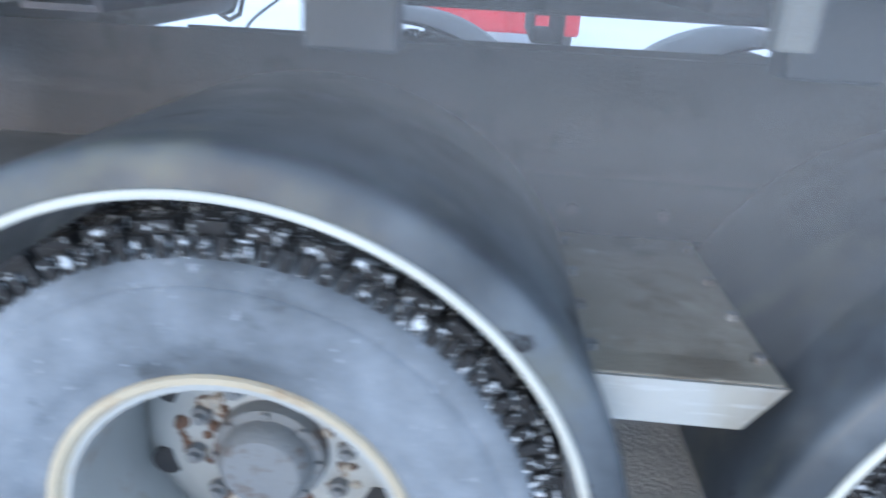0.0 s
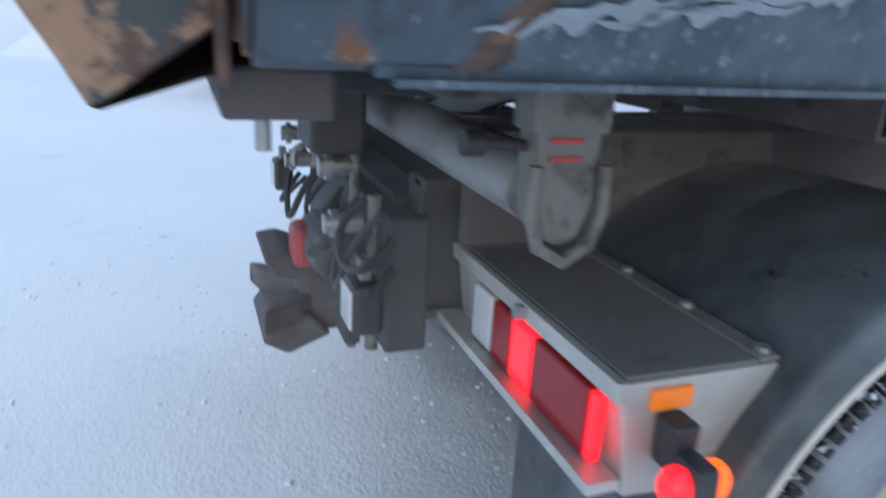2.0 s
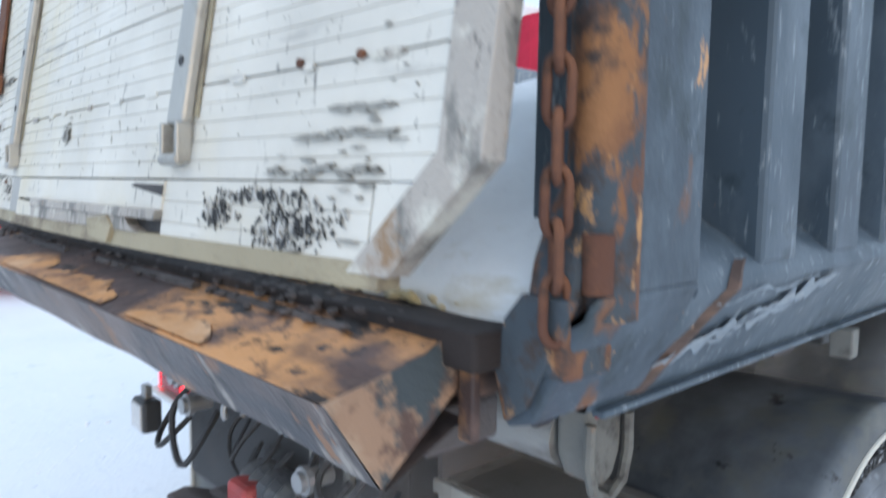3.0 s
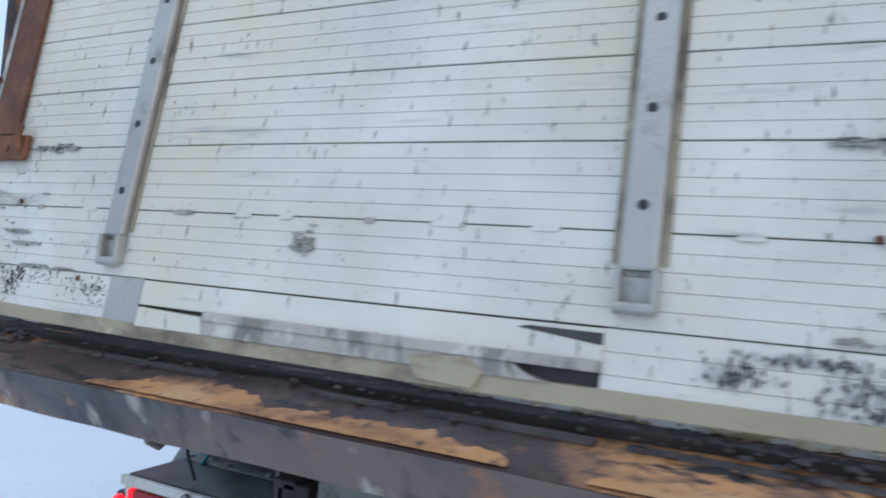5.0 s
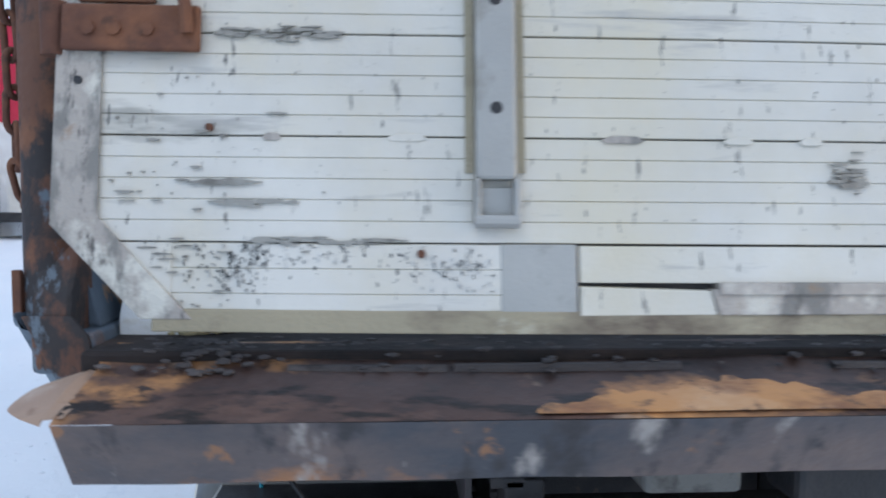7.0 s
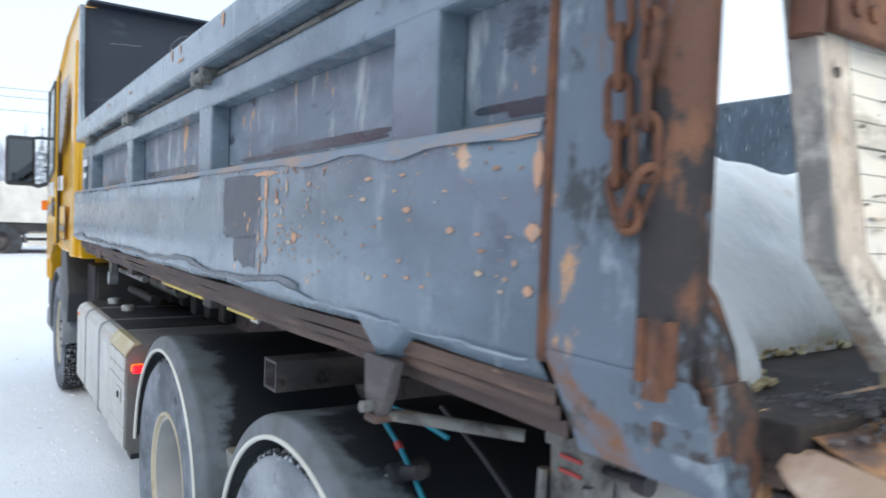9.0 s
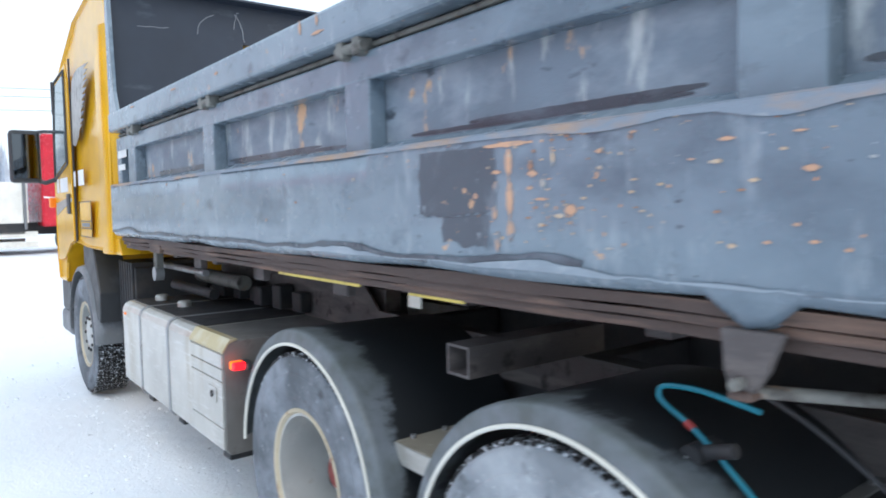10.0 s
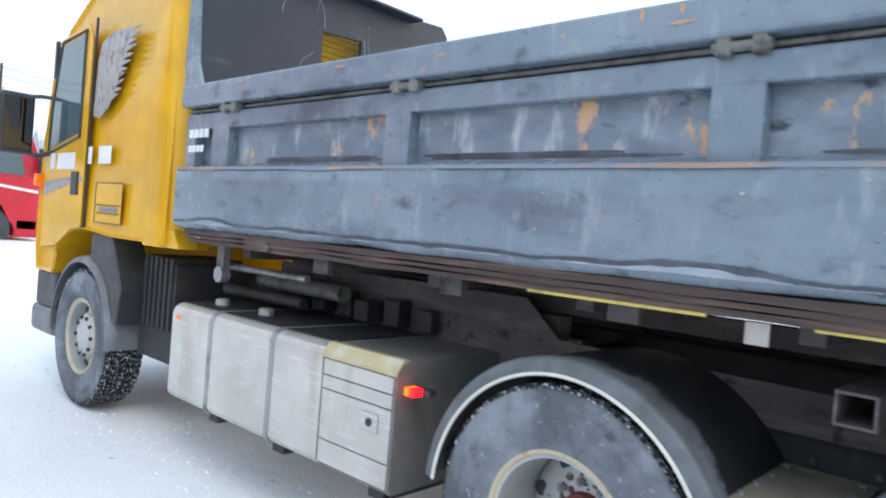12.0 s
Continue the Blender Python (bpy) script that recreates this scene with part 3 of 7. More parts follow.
def build_mudguard(cx, side, a0, a1):
    AXLE_Z, t = HUB_Z[side], TRIM_R[side]
    outer = [(t + 0.050, 0.55), (t + 0.058, 1.10), (t + 0.062, 1.195), (t + 0.0605, 1.212), (t + 0.055, 1.222), (t + 0.045, 1.228), (t + 0.012, 1.237), (t, 1.238), (t - 0.002, 1.230), (t + 0.036, 1.214), (t + 0.046, 1.19), (t + 0.038, 0.55)]
    ob = soft_shade(part("mudguard", lathe(bmesh.new(), outer, cx, AXLE_Z, side, 56, radians(a0), radians(a1)), guard_left if side > 0 else mudguard_black, truck, "dusty black plastic mudguard with off-white edge trim"), 60)
    trim = [(t + 0.007, 1.236), (t + 0.006, 1.243), (t, 1.246), (t - 0.006, 1.242), (t - 0.007, 1.234), (t, 1.230)]
    soft_shade(part("edge_trim", lathe(bmesh.new(), trim, cx, AXLE_Z, side, 56, radians(a0), radians(a1)), trim_white, ob, "off-white rubber edge trim"), 80)


for side in (-1, 1):
    build_mudguard(TAG_X, side, 2, 170)
    build_mudguard(DRIVE_X, side, 4, 178)

# front wheel arch
for side in (-1, 1):
    prof = [(0.60, 0.85), (0.605, 1.18), (0.59, 1.235), (0.56, 1.25), (0.52 + 0.03, 1.25), (0.55, 1.235), (0.575, 1.18), (0.58, 0.85)]
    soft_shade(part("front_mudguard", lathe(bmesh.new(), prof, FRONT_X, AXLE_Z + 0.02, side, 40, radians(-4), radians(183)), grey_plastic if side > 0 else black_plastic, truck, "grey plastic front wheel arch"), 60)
    bm = prism(bmesh.new(), [(4.72, 0.95), (4.92, 1.32), (5.30, 1.32), (5.30, 1.16), (5.08, 1.08), (4.93, 0.92), (4.86, 0.72), (4.76, 0.70)], "y", side * 1.00, side * 1.225, 0.01)
    part("arch_panel", bm, black_plastic, truck, "dark plastic panel behind the front wheel")
    cover = part("engine_cover", box(bmesh.new(), 4.26, 4.76, *sorted((side * 0.5, side * 1.06)), 0.50, 1.18, 0.01), chassis_dark, truck, "ribbed black cover behind the front wheel")
    for i in range(6):
        part("cover_rib", box(bmesh.new(), 4.28 + i * 0.075, 4.315 + i * 0.075, *sorted((side * 0.55, side * 1.08)), 0.72, 1.22, 0.008), chassis_dark, cover)

# axles and chassis
for x in (TAG_X, DRIVE_X, FRONT_X):
    part("axle", rod(bmesh.new(), (x, -1.0, HUB_Z[-1]), (x, 1.0, HUB_Z[1]), 0.09, 16), chassis_dark, truck)
for side in (-1, 1):
    y = side * 0.42
    bm = box(bmesh.new(), -1.12, 6.1, y - 0.045, y + 0.045, 0.74, 1.06, 0.006)
    rail = part("chassis_rail", bm, chassis_dark, truck, "grimy black chassis rail")
    for z in (1.04, 0.735):
        part("rail_flange", box(bmesh.new(), -1.12, 6.1, *sorted((y, y + side * 0.075)), z, z + 0.025, 0.003), chassis_dark, rail)
    for i in range(26):
        x = -1.0 + i * 0.21
        for z in (0.82, 0.98):
            part("rail_bolt", rod(bmesh.new(), (x, y + side * 0.044, z), (x, y + side * 0.062, z), 0.014, 6), under_brown, rail)
    part("subframe_beam", box(bmesh.new(), 1.6, 3.9, y - 0.05, y + 0.05, 1.07, 1.19, 0.006), under_brown, truck)
    # side valance above the wheels
    bm = prism(bmesh.new(), [(-1.05, 0.92), (3.8, 0.92), (3.8, 1.262), (1.75, 1.262), (1.55, 1.09 if side > 0 else 1.175), (-1.05, 1.07 if side > 0 else 1.175)], "y", side * 0.53, side * 0.545)
    part("inner_valance", bm, under_brown, truck, "mud-browned inner side plate")
for x in (-1.10, -0.6, 0.4, 1.7, 2.6, 3.6):
    part("cross_member", box(bmesh.new(), x - 0.05, x + 0.05, -0.37, 0.37, 0.80, 1.0, 0.005), chassis_dark, truck)

# square outrigger tubes under the bed
for x, side, z0, z1 in ((0.23, 1, 1.09, 1.19), (-0.527, -1, 1.247, 1.345)):
    bm = bmesh.new()
    rings = []
    for y, w in ((0.45, 0.055), (1.085, 0.055), (1.085, 0.046), (0.45, 0.046)):
        h = (z1 - z0) / 2 - (0.055 - w)
        rings.append([bm.verts.new((x + p * w, side * y, (z0 + z1) / 2 + q * h)) for p, q in ((-1, -1), (1, -1), (1, 1), (-1, 1))])
    for i in range(4):
        u, v = rings[i], rings[(i + 1) % 4]
        for k in range(4):
            bm.faces.new((u[k], u[(k + 1) % 4], v[(k + 1) % 4], v[k]))
    part("outrigger_tube", bm, under_brown, truck, "open rusty square tube end")
for x in (-0.145, 0.495, 1.35):
    part("hanger_plate", box(bmesh.new(), x - 0.065, x + 0.065, -1.06, -0.99, 1.215, 1.36, 0.006), black_plastic, truck)
for x in (0.95, 1.75, 2.65):
    part("hanger_plate", box(bmesh.new(), x - 0.06, x + 0.06, 1.06, 1.10, 1.28, 1.37, 0.006), under_brown, truck)


# steps between the rear wheels
def build_step(side):
    z = 0.812 if side > 0 else 0.792
    poly = [(0.24, z), (0.55, z), (0.49, z - 0.07), (0.30, z - 0.07)] if side > 0 else [(0.215, z), (0.515, z), (0.46, z - 0.075), (0.24, z - 0.075)]
    bm = prism(bmesh.new(), poly, "y", side * 0.55, side * 1.125, 0.004)
    ob = part("step_plate", bm, step_brown, truck, "grimy aluminium filler plate between the mudguards")
    bm = prism(bmesh.new(), [(a, b - 0.002) for a, b in poly], "y", side * 1.126, side * 1.132)
    part("front_edge", bm, alloy, ob, "pale aluminium edge")
    for x in (0.28, 0.52) if side > 0 else (0.235, 0.495):
        for y in (0.62, 0.78, 0.92, 1.06):
            part("bolt", rod(bmesh.new(), (x, side * y, z - 0.002), (x, side * y, z + 0.012), 0.011, 6), steel, ob)


for side in (-1, 1):
    build_step(side)


# rear lamp boxes
def build_lamp_box(side):
    zt = 0.925
    ye, yi = side * 1.165, side * 0.52
    poly = [(-1.045, zt), (-0.765, zt), (-0.80, zt - 0.06), (-0.885, zt - 0.20), (-1.02, zt - 0.19)]
    bm = prism(bmesh.new(), poly, "y", yi, ye, 0.003)
    ob = part("rear_lamp_box", bm, alloy, truck, "aluminium box with rear lamps")
    part("lid", box(bmesh.new(), -1.035, -0.80, *sorted((side * 0.53, side * 1.155)), zt, zt + 0.006, 0.002), alloy_dirty if side < 0 else wet_black, ob, "grimy grey sheet-metal lid" if side < 0 else "wet black grimy lid")
    part("lid_flange", box(bmesh.new(), -0.80, -0.762, *sorted((side * 0.53, side * 1.16)), zt + 0.001, zt + 0.011, 0.003), alloy_dirty, ob)
    for y in (0.60, 0.78, 0.96, 1.14):
        bm = rod(bmesh.new(), (-0.781, side * y, zt + 0.009), (-0.781, side * y, zt + 0.020), 0.012, 6)
        rod(bm, (-0.781, side * y, zt + 0.009), (-0.781, side * y, zt + 0.012), 0.017, 12)
        part("bolt", bm, steel, ob, "steel hexagon bolt")
    part("rear_lip", box(bmesh.new(), -1.056, -1.040, *sorted((side * 0.52, side * 1.168)), zt - 0.028, zt + 0.004, 0.002), alloy, ob)
    part("lower_lip", box(bmesh.new(), -1.085, -1.03, *sorted((side * 0.52, side * 1.168)), zt - 0.175, zt - 0.155, 0.002), alloy, ob)
    for i, (y0, y1, mat, lab) in enumerate(((0.66, 0.755, white_lens, "milky reversing lens"), (0.755, 0.84, red_lens, "red lens"), (0.84, 0.925, red_glow, "lit red tail lens"),
                                           (0.925, 1.108, red_lens, "red lens"), (1.108, 1.13, red_glow, "lit red lens"))):
        part("tail_lens", box(bmesh.new(), -1.062, -1.04, *sorted((side * (y0 + 0.002), side * (y1 - 0.002))), zt - 0.150, zt - 0.034, 0.006), mat, ob, lab)
    for y in (0.87,):
        part("bolt", rod(bmesh.new(), (-1.05, side * y, zt - 0.012), (-1.072, side * y, zt - 0.012), 0.014, 10), steel, ob)
    part("side_reflector", box(bmesh.new(), -0.998, -0.928, *sorted((ye, ye + side * 0.008)), zt - 0.045, zt - 0.012, 0.002), orange_reflex, ob, "orange side reflector")
    # the outline lamp on its arm
    part("lamp_arm", prism(bmesh.new(), [(-0.985, zt - 0.05), (-0.94, zt - 0.05), (-0.945, zt - 0.13), (-0.98, zt - 0.13)], "y", ye, ye + side * 0.05, 0.006), black_plastic, ob, "black rubber lamp arm")
    yl = ye + side * 0.075
    part("lamp_body", prism(bmesh.new(), [(-0.982, zt - 0.085), (-0.943, zt - 0.085), (-0.938, zt - 0.157), (-0.987, zt - 0.157)], "y", yl - 0.03, yl + 0.03, 0.010), black_plastic, ob, "black rubber lamp body")
    for s, mat, lab in ((-1, red_glow, "lit red marker lens"), (1, amber_glow, "lit amber marker lens")):
        x0 = -0.962 + s * 0.012
        bm = lathe(bmesh.new(), [(0.001, 0), (0.022, 0), (0.025, 0.008), (0.024, 0.022), (0.017, 0.032), (0.001, 0.035)], 0, 0, 1, 20)
        bmesh.ops.transform(bm, matrix=Matrix.Translation((x0 + s * 0.006, yl, zt - 0.122)) @ Matrix.Rotation(radians(-90 * s), 4, 'Z') @ Matrix.Scale(1.25, 4, (0, 0, 1)), verts=bm.verts)
        soft_shade(part("marker_lens", bm, mat, ob, lab))
    if side > 0:
        for i in range(5):
            part("flap_bar", box(bmesh.new(), -0.910, -0.906, 0.70 + i * 0.075, 0.755 + i * 0.075, 0.56, 0.62), white_plain, ob, "white lettering bar")
    # mud flap
    part("mud_flap", box(bmesh.new(), -0.905, -0.885, *sorted((side * 0.62, side * 1.19)), 0.24, zt - 0.20, 0.004), mudguard_black, ob, "black rubber mud flap")
    bm = box(bmesh.new(), -0.92, -0.905, *sorted((side * 1.165, side * 1.18)), 0.28, 0.74, 0.003)
    part("flap_strip", bm, alloy, ob)


for side in (-1, 1):
    build_lamp_box(side)


# tipping hinge tube across the rear
def build_hinge():
    X = -1.068
    ob = soft_shade(part("hinge_tube", rod(bmesh.new(), (X, -0.91, 1.145), (X, 0.91, 1.145), 0.060, 28), surface("dull_grey_tube_paint", (0.27, 0.275, 0.27), [((0.10, 0.09, 0.085), 6.0, 0.56, 0.70, (1, 0.4, 1), 3.0), ((0.20, 0.12, 0.08), 9.0, 0.64, 0.72, None, 7.0)], rough=0.5, grain=0.4), truck, "grimy grey tipping hinge tube"))
    for side in (-1, 1):
        pl = [(X - 0.056, 1.28), (X + 0.056, 1.28), (X + 0.052, 1.13), (X + 0.03, 1.083), (X, 1.070), (X - 0.03, 1.083), (X - 0.052, 1.13)]
        part("hinge_lug", prism(bmesh.new(), pl, "y", side * 0.92, side * 0.99, 0.010), grimy_grey, ob, "grimy cast hinge lug")
        part("hinge_block", box(bmesh.new(), X - 0.065, X + 0.065, *sorted((side * 0.915, side * 0.995)), 1.245, 1.345, 0.008), grimy_grey, ob)
        yk = side * 0.998
        bm = tube(bmesh.new(), [(X - 0.058, yk, 1.20), (X - 0.061, yk, 1.13), (X - 0.045, yk, 1.076), (X, yk, 1.050), (X + 0.045, yk, 1.076), (X + 0.061, yk, 1.13), (X + 0.058, yk, 1.20)], 0.011, 8)
        soft_shade(part("keeper", bm, grimy_grey, ob, "worn steel keeper loop"))
        for dz in (1.205, 1.232):
            part("red_mark", box(bmesh.new(), X - 0.035, X + 0.02, *sorted((side * 0.99, side * 0.994)), dz, dz + 0.007), red_rubber, ob)
        bm = rod(bmesh.new(), (X - 0.05, side * 0.95, 1.222), (X - 0.13, side * 0.95, 1.226), 0.009, 10)
        rod(bm, (X - 0.125, side * 0.95, 1.226), (X - 0.155, side * 0.95, 1.226), 0.020, 12)
        soft_shade(part("grease_pin", bm, chassis_dark, ob))


build_hinge()


# ---- the bed ----
def wavy(bm, x0, x1, steps, fn):
    """A sheet from pairs of points fn(x) -> (top, bottom) along x."""
    prev = None
    for i in range(steps + 1):
        x = x0 + (x1 - x0) * i / steps
        row = [bm.verts.new(p) for p in fn(x)]
        if prev:
            for a, b in zip(range(len(row)), range(1, len(row))):
                bm.faces.new((prev[a], prev[b], row[b], row[a]))
        prev = row
    return bm


bed = part("bed_floor", box(bmesh.new(), -1.55, 3.93, -1.12, 1.12, 1.36, 1.42, 0.004), rail_rust, truck, "rusty steel bed floor")

for i in range(7):
    part("floor_bearer", box(bmesh.new(), -1.25 + i * 0.80, -1.17 + i * 0.80, -0.95, 0.95, 1.285, 1.359, 0.006), under_brown, bed)

# added runners, not seen themselves, block the bright view through below the bed
for y, z0 in ((0.35, 1.195), (-0.35, 1.245)):
    part("floor_stringer", box(bmesh.new(), -1.2, 3.9, y - 0.04, y + 0.04, z0, 1.2849, 0.004), under_brown, bed)

# left side wall
LX0, LX1 = -1.29, 3.92


def panel_y(x, z):
    """The outer face of the dented left panel."""
    k = 0.4 * (1.796 - z) / 0.096 if z > 1.70 else 0.4 + 0.6 * (1.70 - z) / 0.12 if z > 1.58 else 1.0 - 0.4 * (1.58 - z) / 0.10
    return 1.275 + 0.010 * noise.noise((x * 1.4, 0.3, 2.0)) * max(0.0, k)


def left_panel_row(x):
    dent = 0.010 * noise.noise((x * 1.4, 0.3, 2.0))
    low = 1.452 + 0.014 * noise.noise((x * 2.0, 5.0, 0.0))
    if -0.89 < x < -0.75:
        low = 1.445 - 0.045 * min(1.0, 1.4 * (1 - abs((x + 0.82) / 0.07)))
    y = 1.275
    return [(x, y - 0.055, 1.808), (x, y - 0.012, 1.806), (x, y, 1.796), (x, y + dent * 0.4, 1.70), (x, y + dent, 1.58), (x, y + dent * 0.6, low + 0.03), (x, y - 0.02, low), (x, y - 0.06, low - 0.012)]


side_left = part("left_side_wall", box(bmesh.new(), -1.30, 3.93, 1.10, 1.155, 1.40, 2.28, 0.004), recess_paint, truck, "battered blue-grey side wall with orange chips")
soft_shade(part("lower_panel", wavy(bmesh.new(), LX0, LX1, 120, left_panel_row), bed_paint, side_left, "dented blue-grey lower panel with primer showing"), 50)
for x0, x1 in ((3.82, 3.93), (3.44, 3.62), (1.955, 2.11), (0.50, 0.66), (-0.93, -0.77), (-1.29, -1.245)):
    part("post", box(bmesh.new(), x0, x1, 1.155, 1.222, 1.806, 2.05, 0.006), bed_paint, side_left)
part("middle_rail", box(bmesh.new(), -1.29, 3.93, 1.155, 1.224, 2.04, 2.135, 0.008), bed_paint, side_left)
part("ledge", prism(bmesh.new(), [(1.155, 1.81), (1.155, 1.84), (1.20, 1.812), (1.20, 1.81)], "x", -1.29, 3.93), bed_paint, side_left)
bm = box(bmesh.new(), -1.29, 3.93, 1.13, 1.272, 2.172, 2.305, 0.014)
part("top_rail", bm, bed_paint, side_left, "blue-grey box-section top rail")
part("hinge_rod", rod(bmesh.new(), (-1.28, 1.20, 2.155), (3.92, 1.20, 2.155), 0.010, 10), grimy_grey, side_left, "grimy hinge rod")
# solid dark strip painted in for the shade between the two rails
part("rail_gap", box(bmesh.new(), -1.28, 3.92, 1.156, 1.188, 2.136, 2.171), chassis_dark, side_left, "dark strip painted as the shade in the gap below the top rail")
for x in (-0.80, 0.57, 1.97, 3.40):
    bm = box(bmesh.new(), x - 0.075, x - 0.03, 1.20, 1.262, 2.118, 2.19, 0.008)
    box(bm, x + 0.03, x + 0.075, 1.20, 1.262, 2.118, 2.19, 0.008)
    rod(bm, (x - 0.085, 1.245, 2.148), (x + 0.085, 1.245, 2.148), 0.017, 12)
    part("latch", bm, grimy_grey, side_left, "worn steel side hinge")
for z0, z1, y in ((1.412, 1.440, 1.232), (1.388, 1.408, 1.222), (1.360, 1.384, 1.205)):
    bm = wavy(bmesh.new(), -1.28, 3.85, 80, lambda x: [(x, y - 0.08, z1 + 0.004 * noise.noise((x * 3, z0, 0))), (x, y, z1 + 0.006 * noise.noise((x * 3, z0, 0))), (x, y, z0 + 0.006 * noise.noise((x * 3, z1, 7))), (x, y - 0.08, z0)])
    part("sill_strip", bm, rail_rust, side_left, "layered rusty sill")
part("yellow_streak", box(bmesh.new(), 0.62, 1.28, 1.196, 1.207, 1.350, 1.361, 0.002), surface("old_yellow_paint", (0.62, 0.48, 0.12), [((0.3, 0.2, 0.08), 14.0, 0.5, 0.7, None, 2.0)], rough=0.7), side_left, "strip of old yellow paint")
part("yellow_streak", box(bmesh.new(), 0.05, 0.32, 1.196, 1.207, 1.350, 1.359, 0.002), bpy.data.materials["old_yellow_paint"], side_left)
faded_mark = surface("faded_orange_spray", (0.42, 0.27, 0.19), [((0.20, 0.22, 0.25), 30.0, 0.5, 0.6, None, 3.0)], rough=0.6)
# dark repair patch and sprayed marks on the lower panel
dark_repair = surface("dark_repair_paint", (0.070, 0.085, 0.105), [((0.17, 0.20, 0.24), 5.0, 0.55, 0.68, (1, 1, 0.5), 2.0), ((0.26, 0.30, 0.34), 32.0, 0.64, 0.70, (1, 1, 0.5), 12.0), ((0.5, 0.3, 0.18), 16.0, 0.66, 0.70, None, 5.0)], rough=0.4)


def streak(x0, x1, z0, z1, mat, y=1.2805, name="paint_mark", seed=0, n=9):
    """A ragged flat paint mark on the left panel."""
    if y > 1.277:
        y = panel_y((x0 + x1) / 2, (z0 + z1) / 2) + 0.0008 + (y - 1.2795) * 0.4
    bm = bmesh.new()
    rnd = random.Random(seed)
    top, low = [], []
    for i in range(n):
        u = i / (n - 1)
        env = min(1.0, 0.45 + 2.2 * math.sin(math.pi * u)) if n > 20 else 0.25 + 0.75 * math.sin(math.pi * min(0.97, max(0.03, u)))
        top.append((x0 + (x1 - x0) * u, (z0 + z1) / 2 + (z1 - z0) / 2 * env * rnd.uniform(0.78 if n > 20 else 0.45, 1.0)))
        low.append((x0 + (x1 - x0) * u, (z0 + z1) / 2 - (z1 - z0) / 2 * env * rnd.uniform(0.78 if n > 20 else 0.45, 1.0)))
    prism(bm, top + low[::-1], "y", y, y + 0.001)
    return part(name, bm, mat, side_left)


def ragged(x0, x1, z0, z1, mat, seed, y):
    """A dark patch with uneven edges on all sides."""
    y = panel_y((x0 + x1) / 2, (z0 + z1) / 2) + 0.0012 + (y - 1.2788) * 0.4
    n, pts = 60, []
    for i in range(4 * n):
        side_no, u = divmod(i / n, 1.0)
        px, pz = ((x0 + (x1 - x0) * u, z0), (x1, z0 + (z1 - z0) * u), (x1 - (x1 - x0) * u, z1), (x0, z1 - (z1 - z0) * u))[int(side_no)]
        g = 0.024 * noise.noise((px * 9, pz * 9, seed)) + 0.008 * noise.noise((px * 40, pz * 40, seed + 3.0))
        pts.append((px + g * (1 if px > (x0 + x1) / 2 else -1), pz + (g * 1.6 if pz < (z0 + z1) / 2 else g * 0.3)))
    return part("dark_patch", prism(bmesh.new(), pts, "y", y, y + 0.001), mat, side_left, "dark scraped patch in the paint")


ragged(-0.16, 0.15, 1.595, 1.775, dark_repair, 3, 1.2788)
ragged(-0.14, 0.05, 1.53, 1.60, dark_repair, 4, 1.2792)
for k, (za, zb) in enumerate(((1.53, 1.60), (1.585, 1.70), (1.68, 1.785))):
    streak(-0.236 + 0.003 * k, -0.212 + 0.002 * k, za, zb, faded_mark if k == 0 else orange_mark, seed=1 + 9 * k, n=12, y=1.2806 + 0.0002 * k)
streak(-0.30, -0.13, 1.765, 1.782, orange_mark, seed=2)
for k, (xa, za, w, h) in enumerate(((-0.185, 1.50, 0.016, 0.07), (-0.175, 1.585, 0.018, 0.05), (-0.182, 1.655, 0.02, 0.035), (-0.19, 1.70, 0.03, 0.016), (-0.30, 1.66, 0.018, 0.013), (-0.315, 1.69, 0.03, 0.02), (-0.35, 1.635, 0.04, 0.010))):
    streak(xa, xa + w, za, za + h, faded_mark if k < 3 else orange_mark, seed=70 + k, n=9, y=1.2812)
streak(-0.09, -0.005, 1.612, 1.634, surface("yellow_scrape", (0.65, 0.36, 0.10), rough=0.6), seed=3)
rnd = random.Random(5)
brown_chip = surface("brown_primer_chip", (0.33, 0.17, 0.10), rough=0.7)
faded_chip = surface("faded_primer_chip", (0.50, 0.36, 0.24), [((0.34, 0.36, 0.37), 40.0, 0.5, 0.6, None, 3.0)], rough=0.7)
chip_mats = [orange_mark, faded_chip, faded_chip, brown_chip]
for i in range(210):
    u = rnd.random()
    x = rnd.gauss(-0.36, 0.10) if u < 0.42 else rnd.uniform(-1.25, -0.3) if u < 0.78 else rnd.uniform(-1.25, 3.5)
    z = rnd.uniform(1.53, 1.78) if rnd.random() < 0.75 else rnd.uniform(1.765, 1.79)
    x = max(-1.26, x)
    w = rnd.uniform(0.002, 0.010)
    slant = rnd.uniform(0.5, 1.8)
    streak(x, x + w * rnd.uniform(0.6, 2.0), z, z + w * slant, rnd.choice(chip_mats), seed=10 + i, n=7, y=1.2800 + 0.0002 * (i % 7))
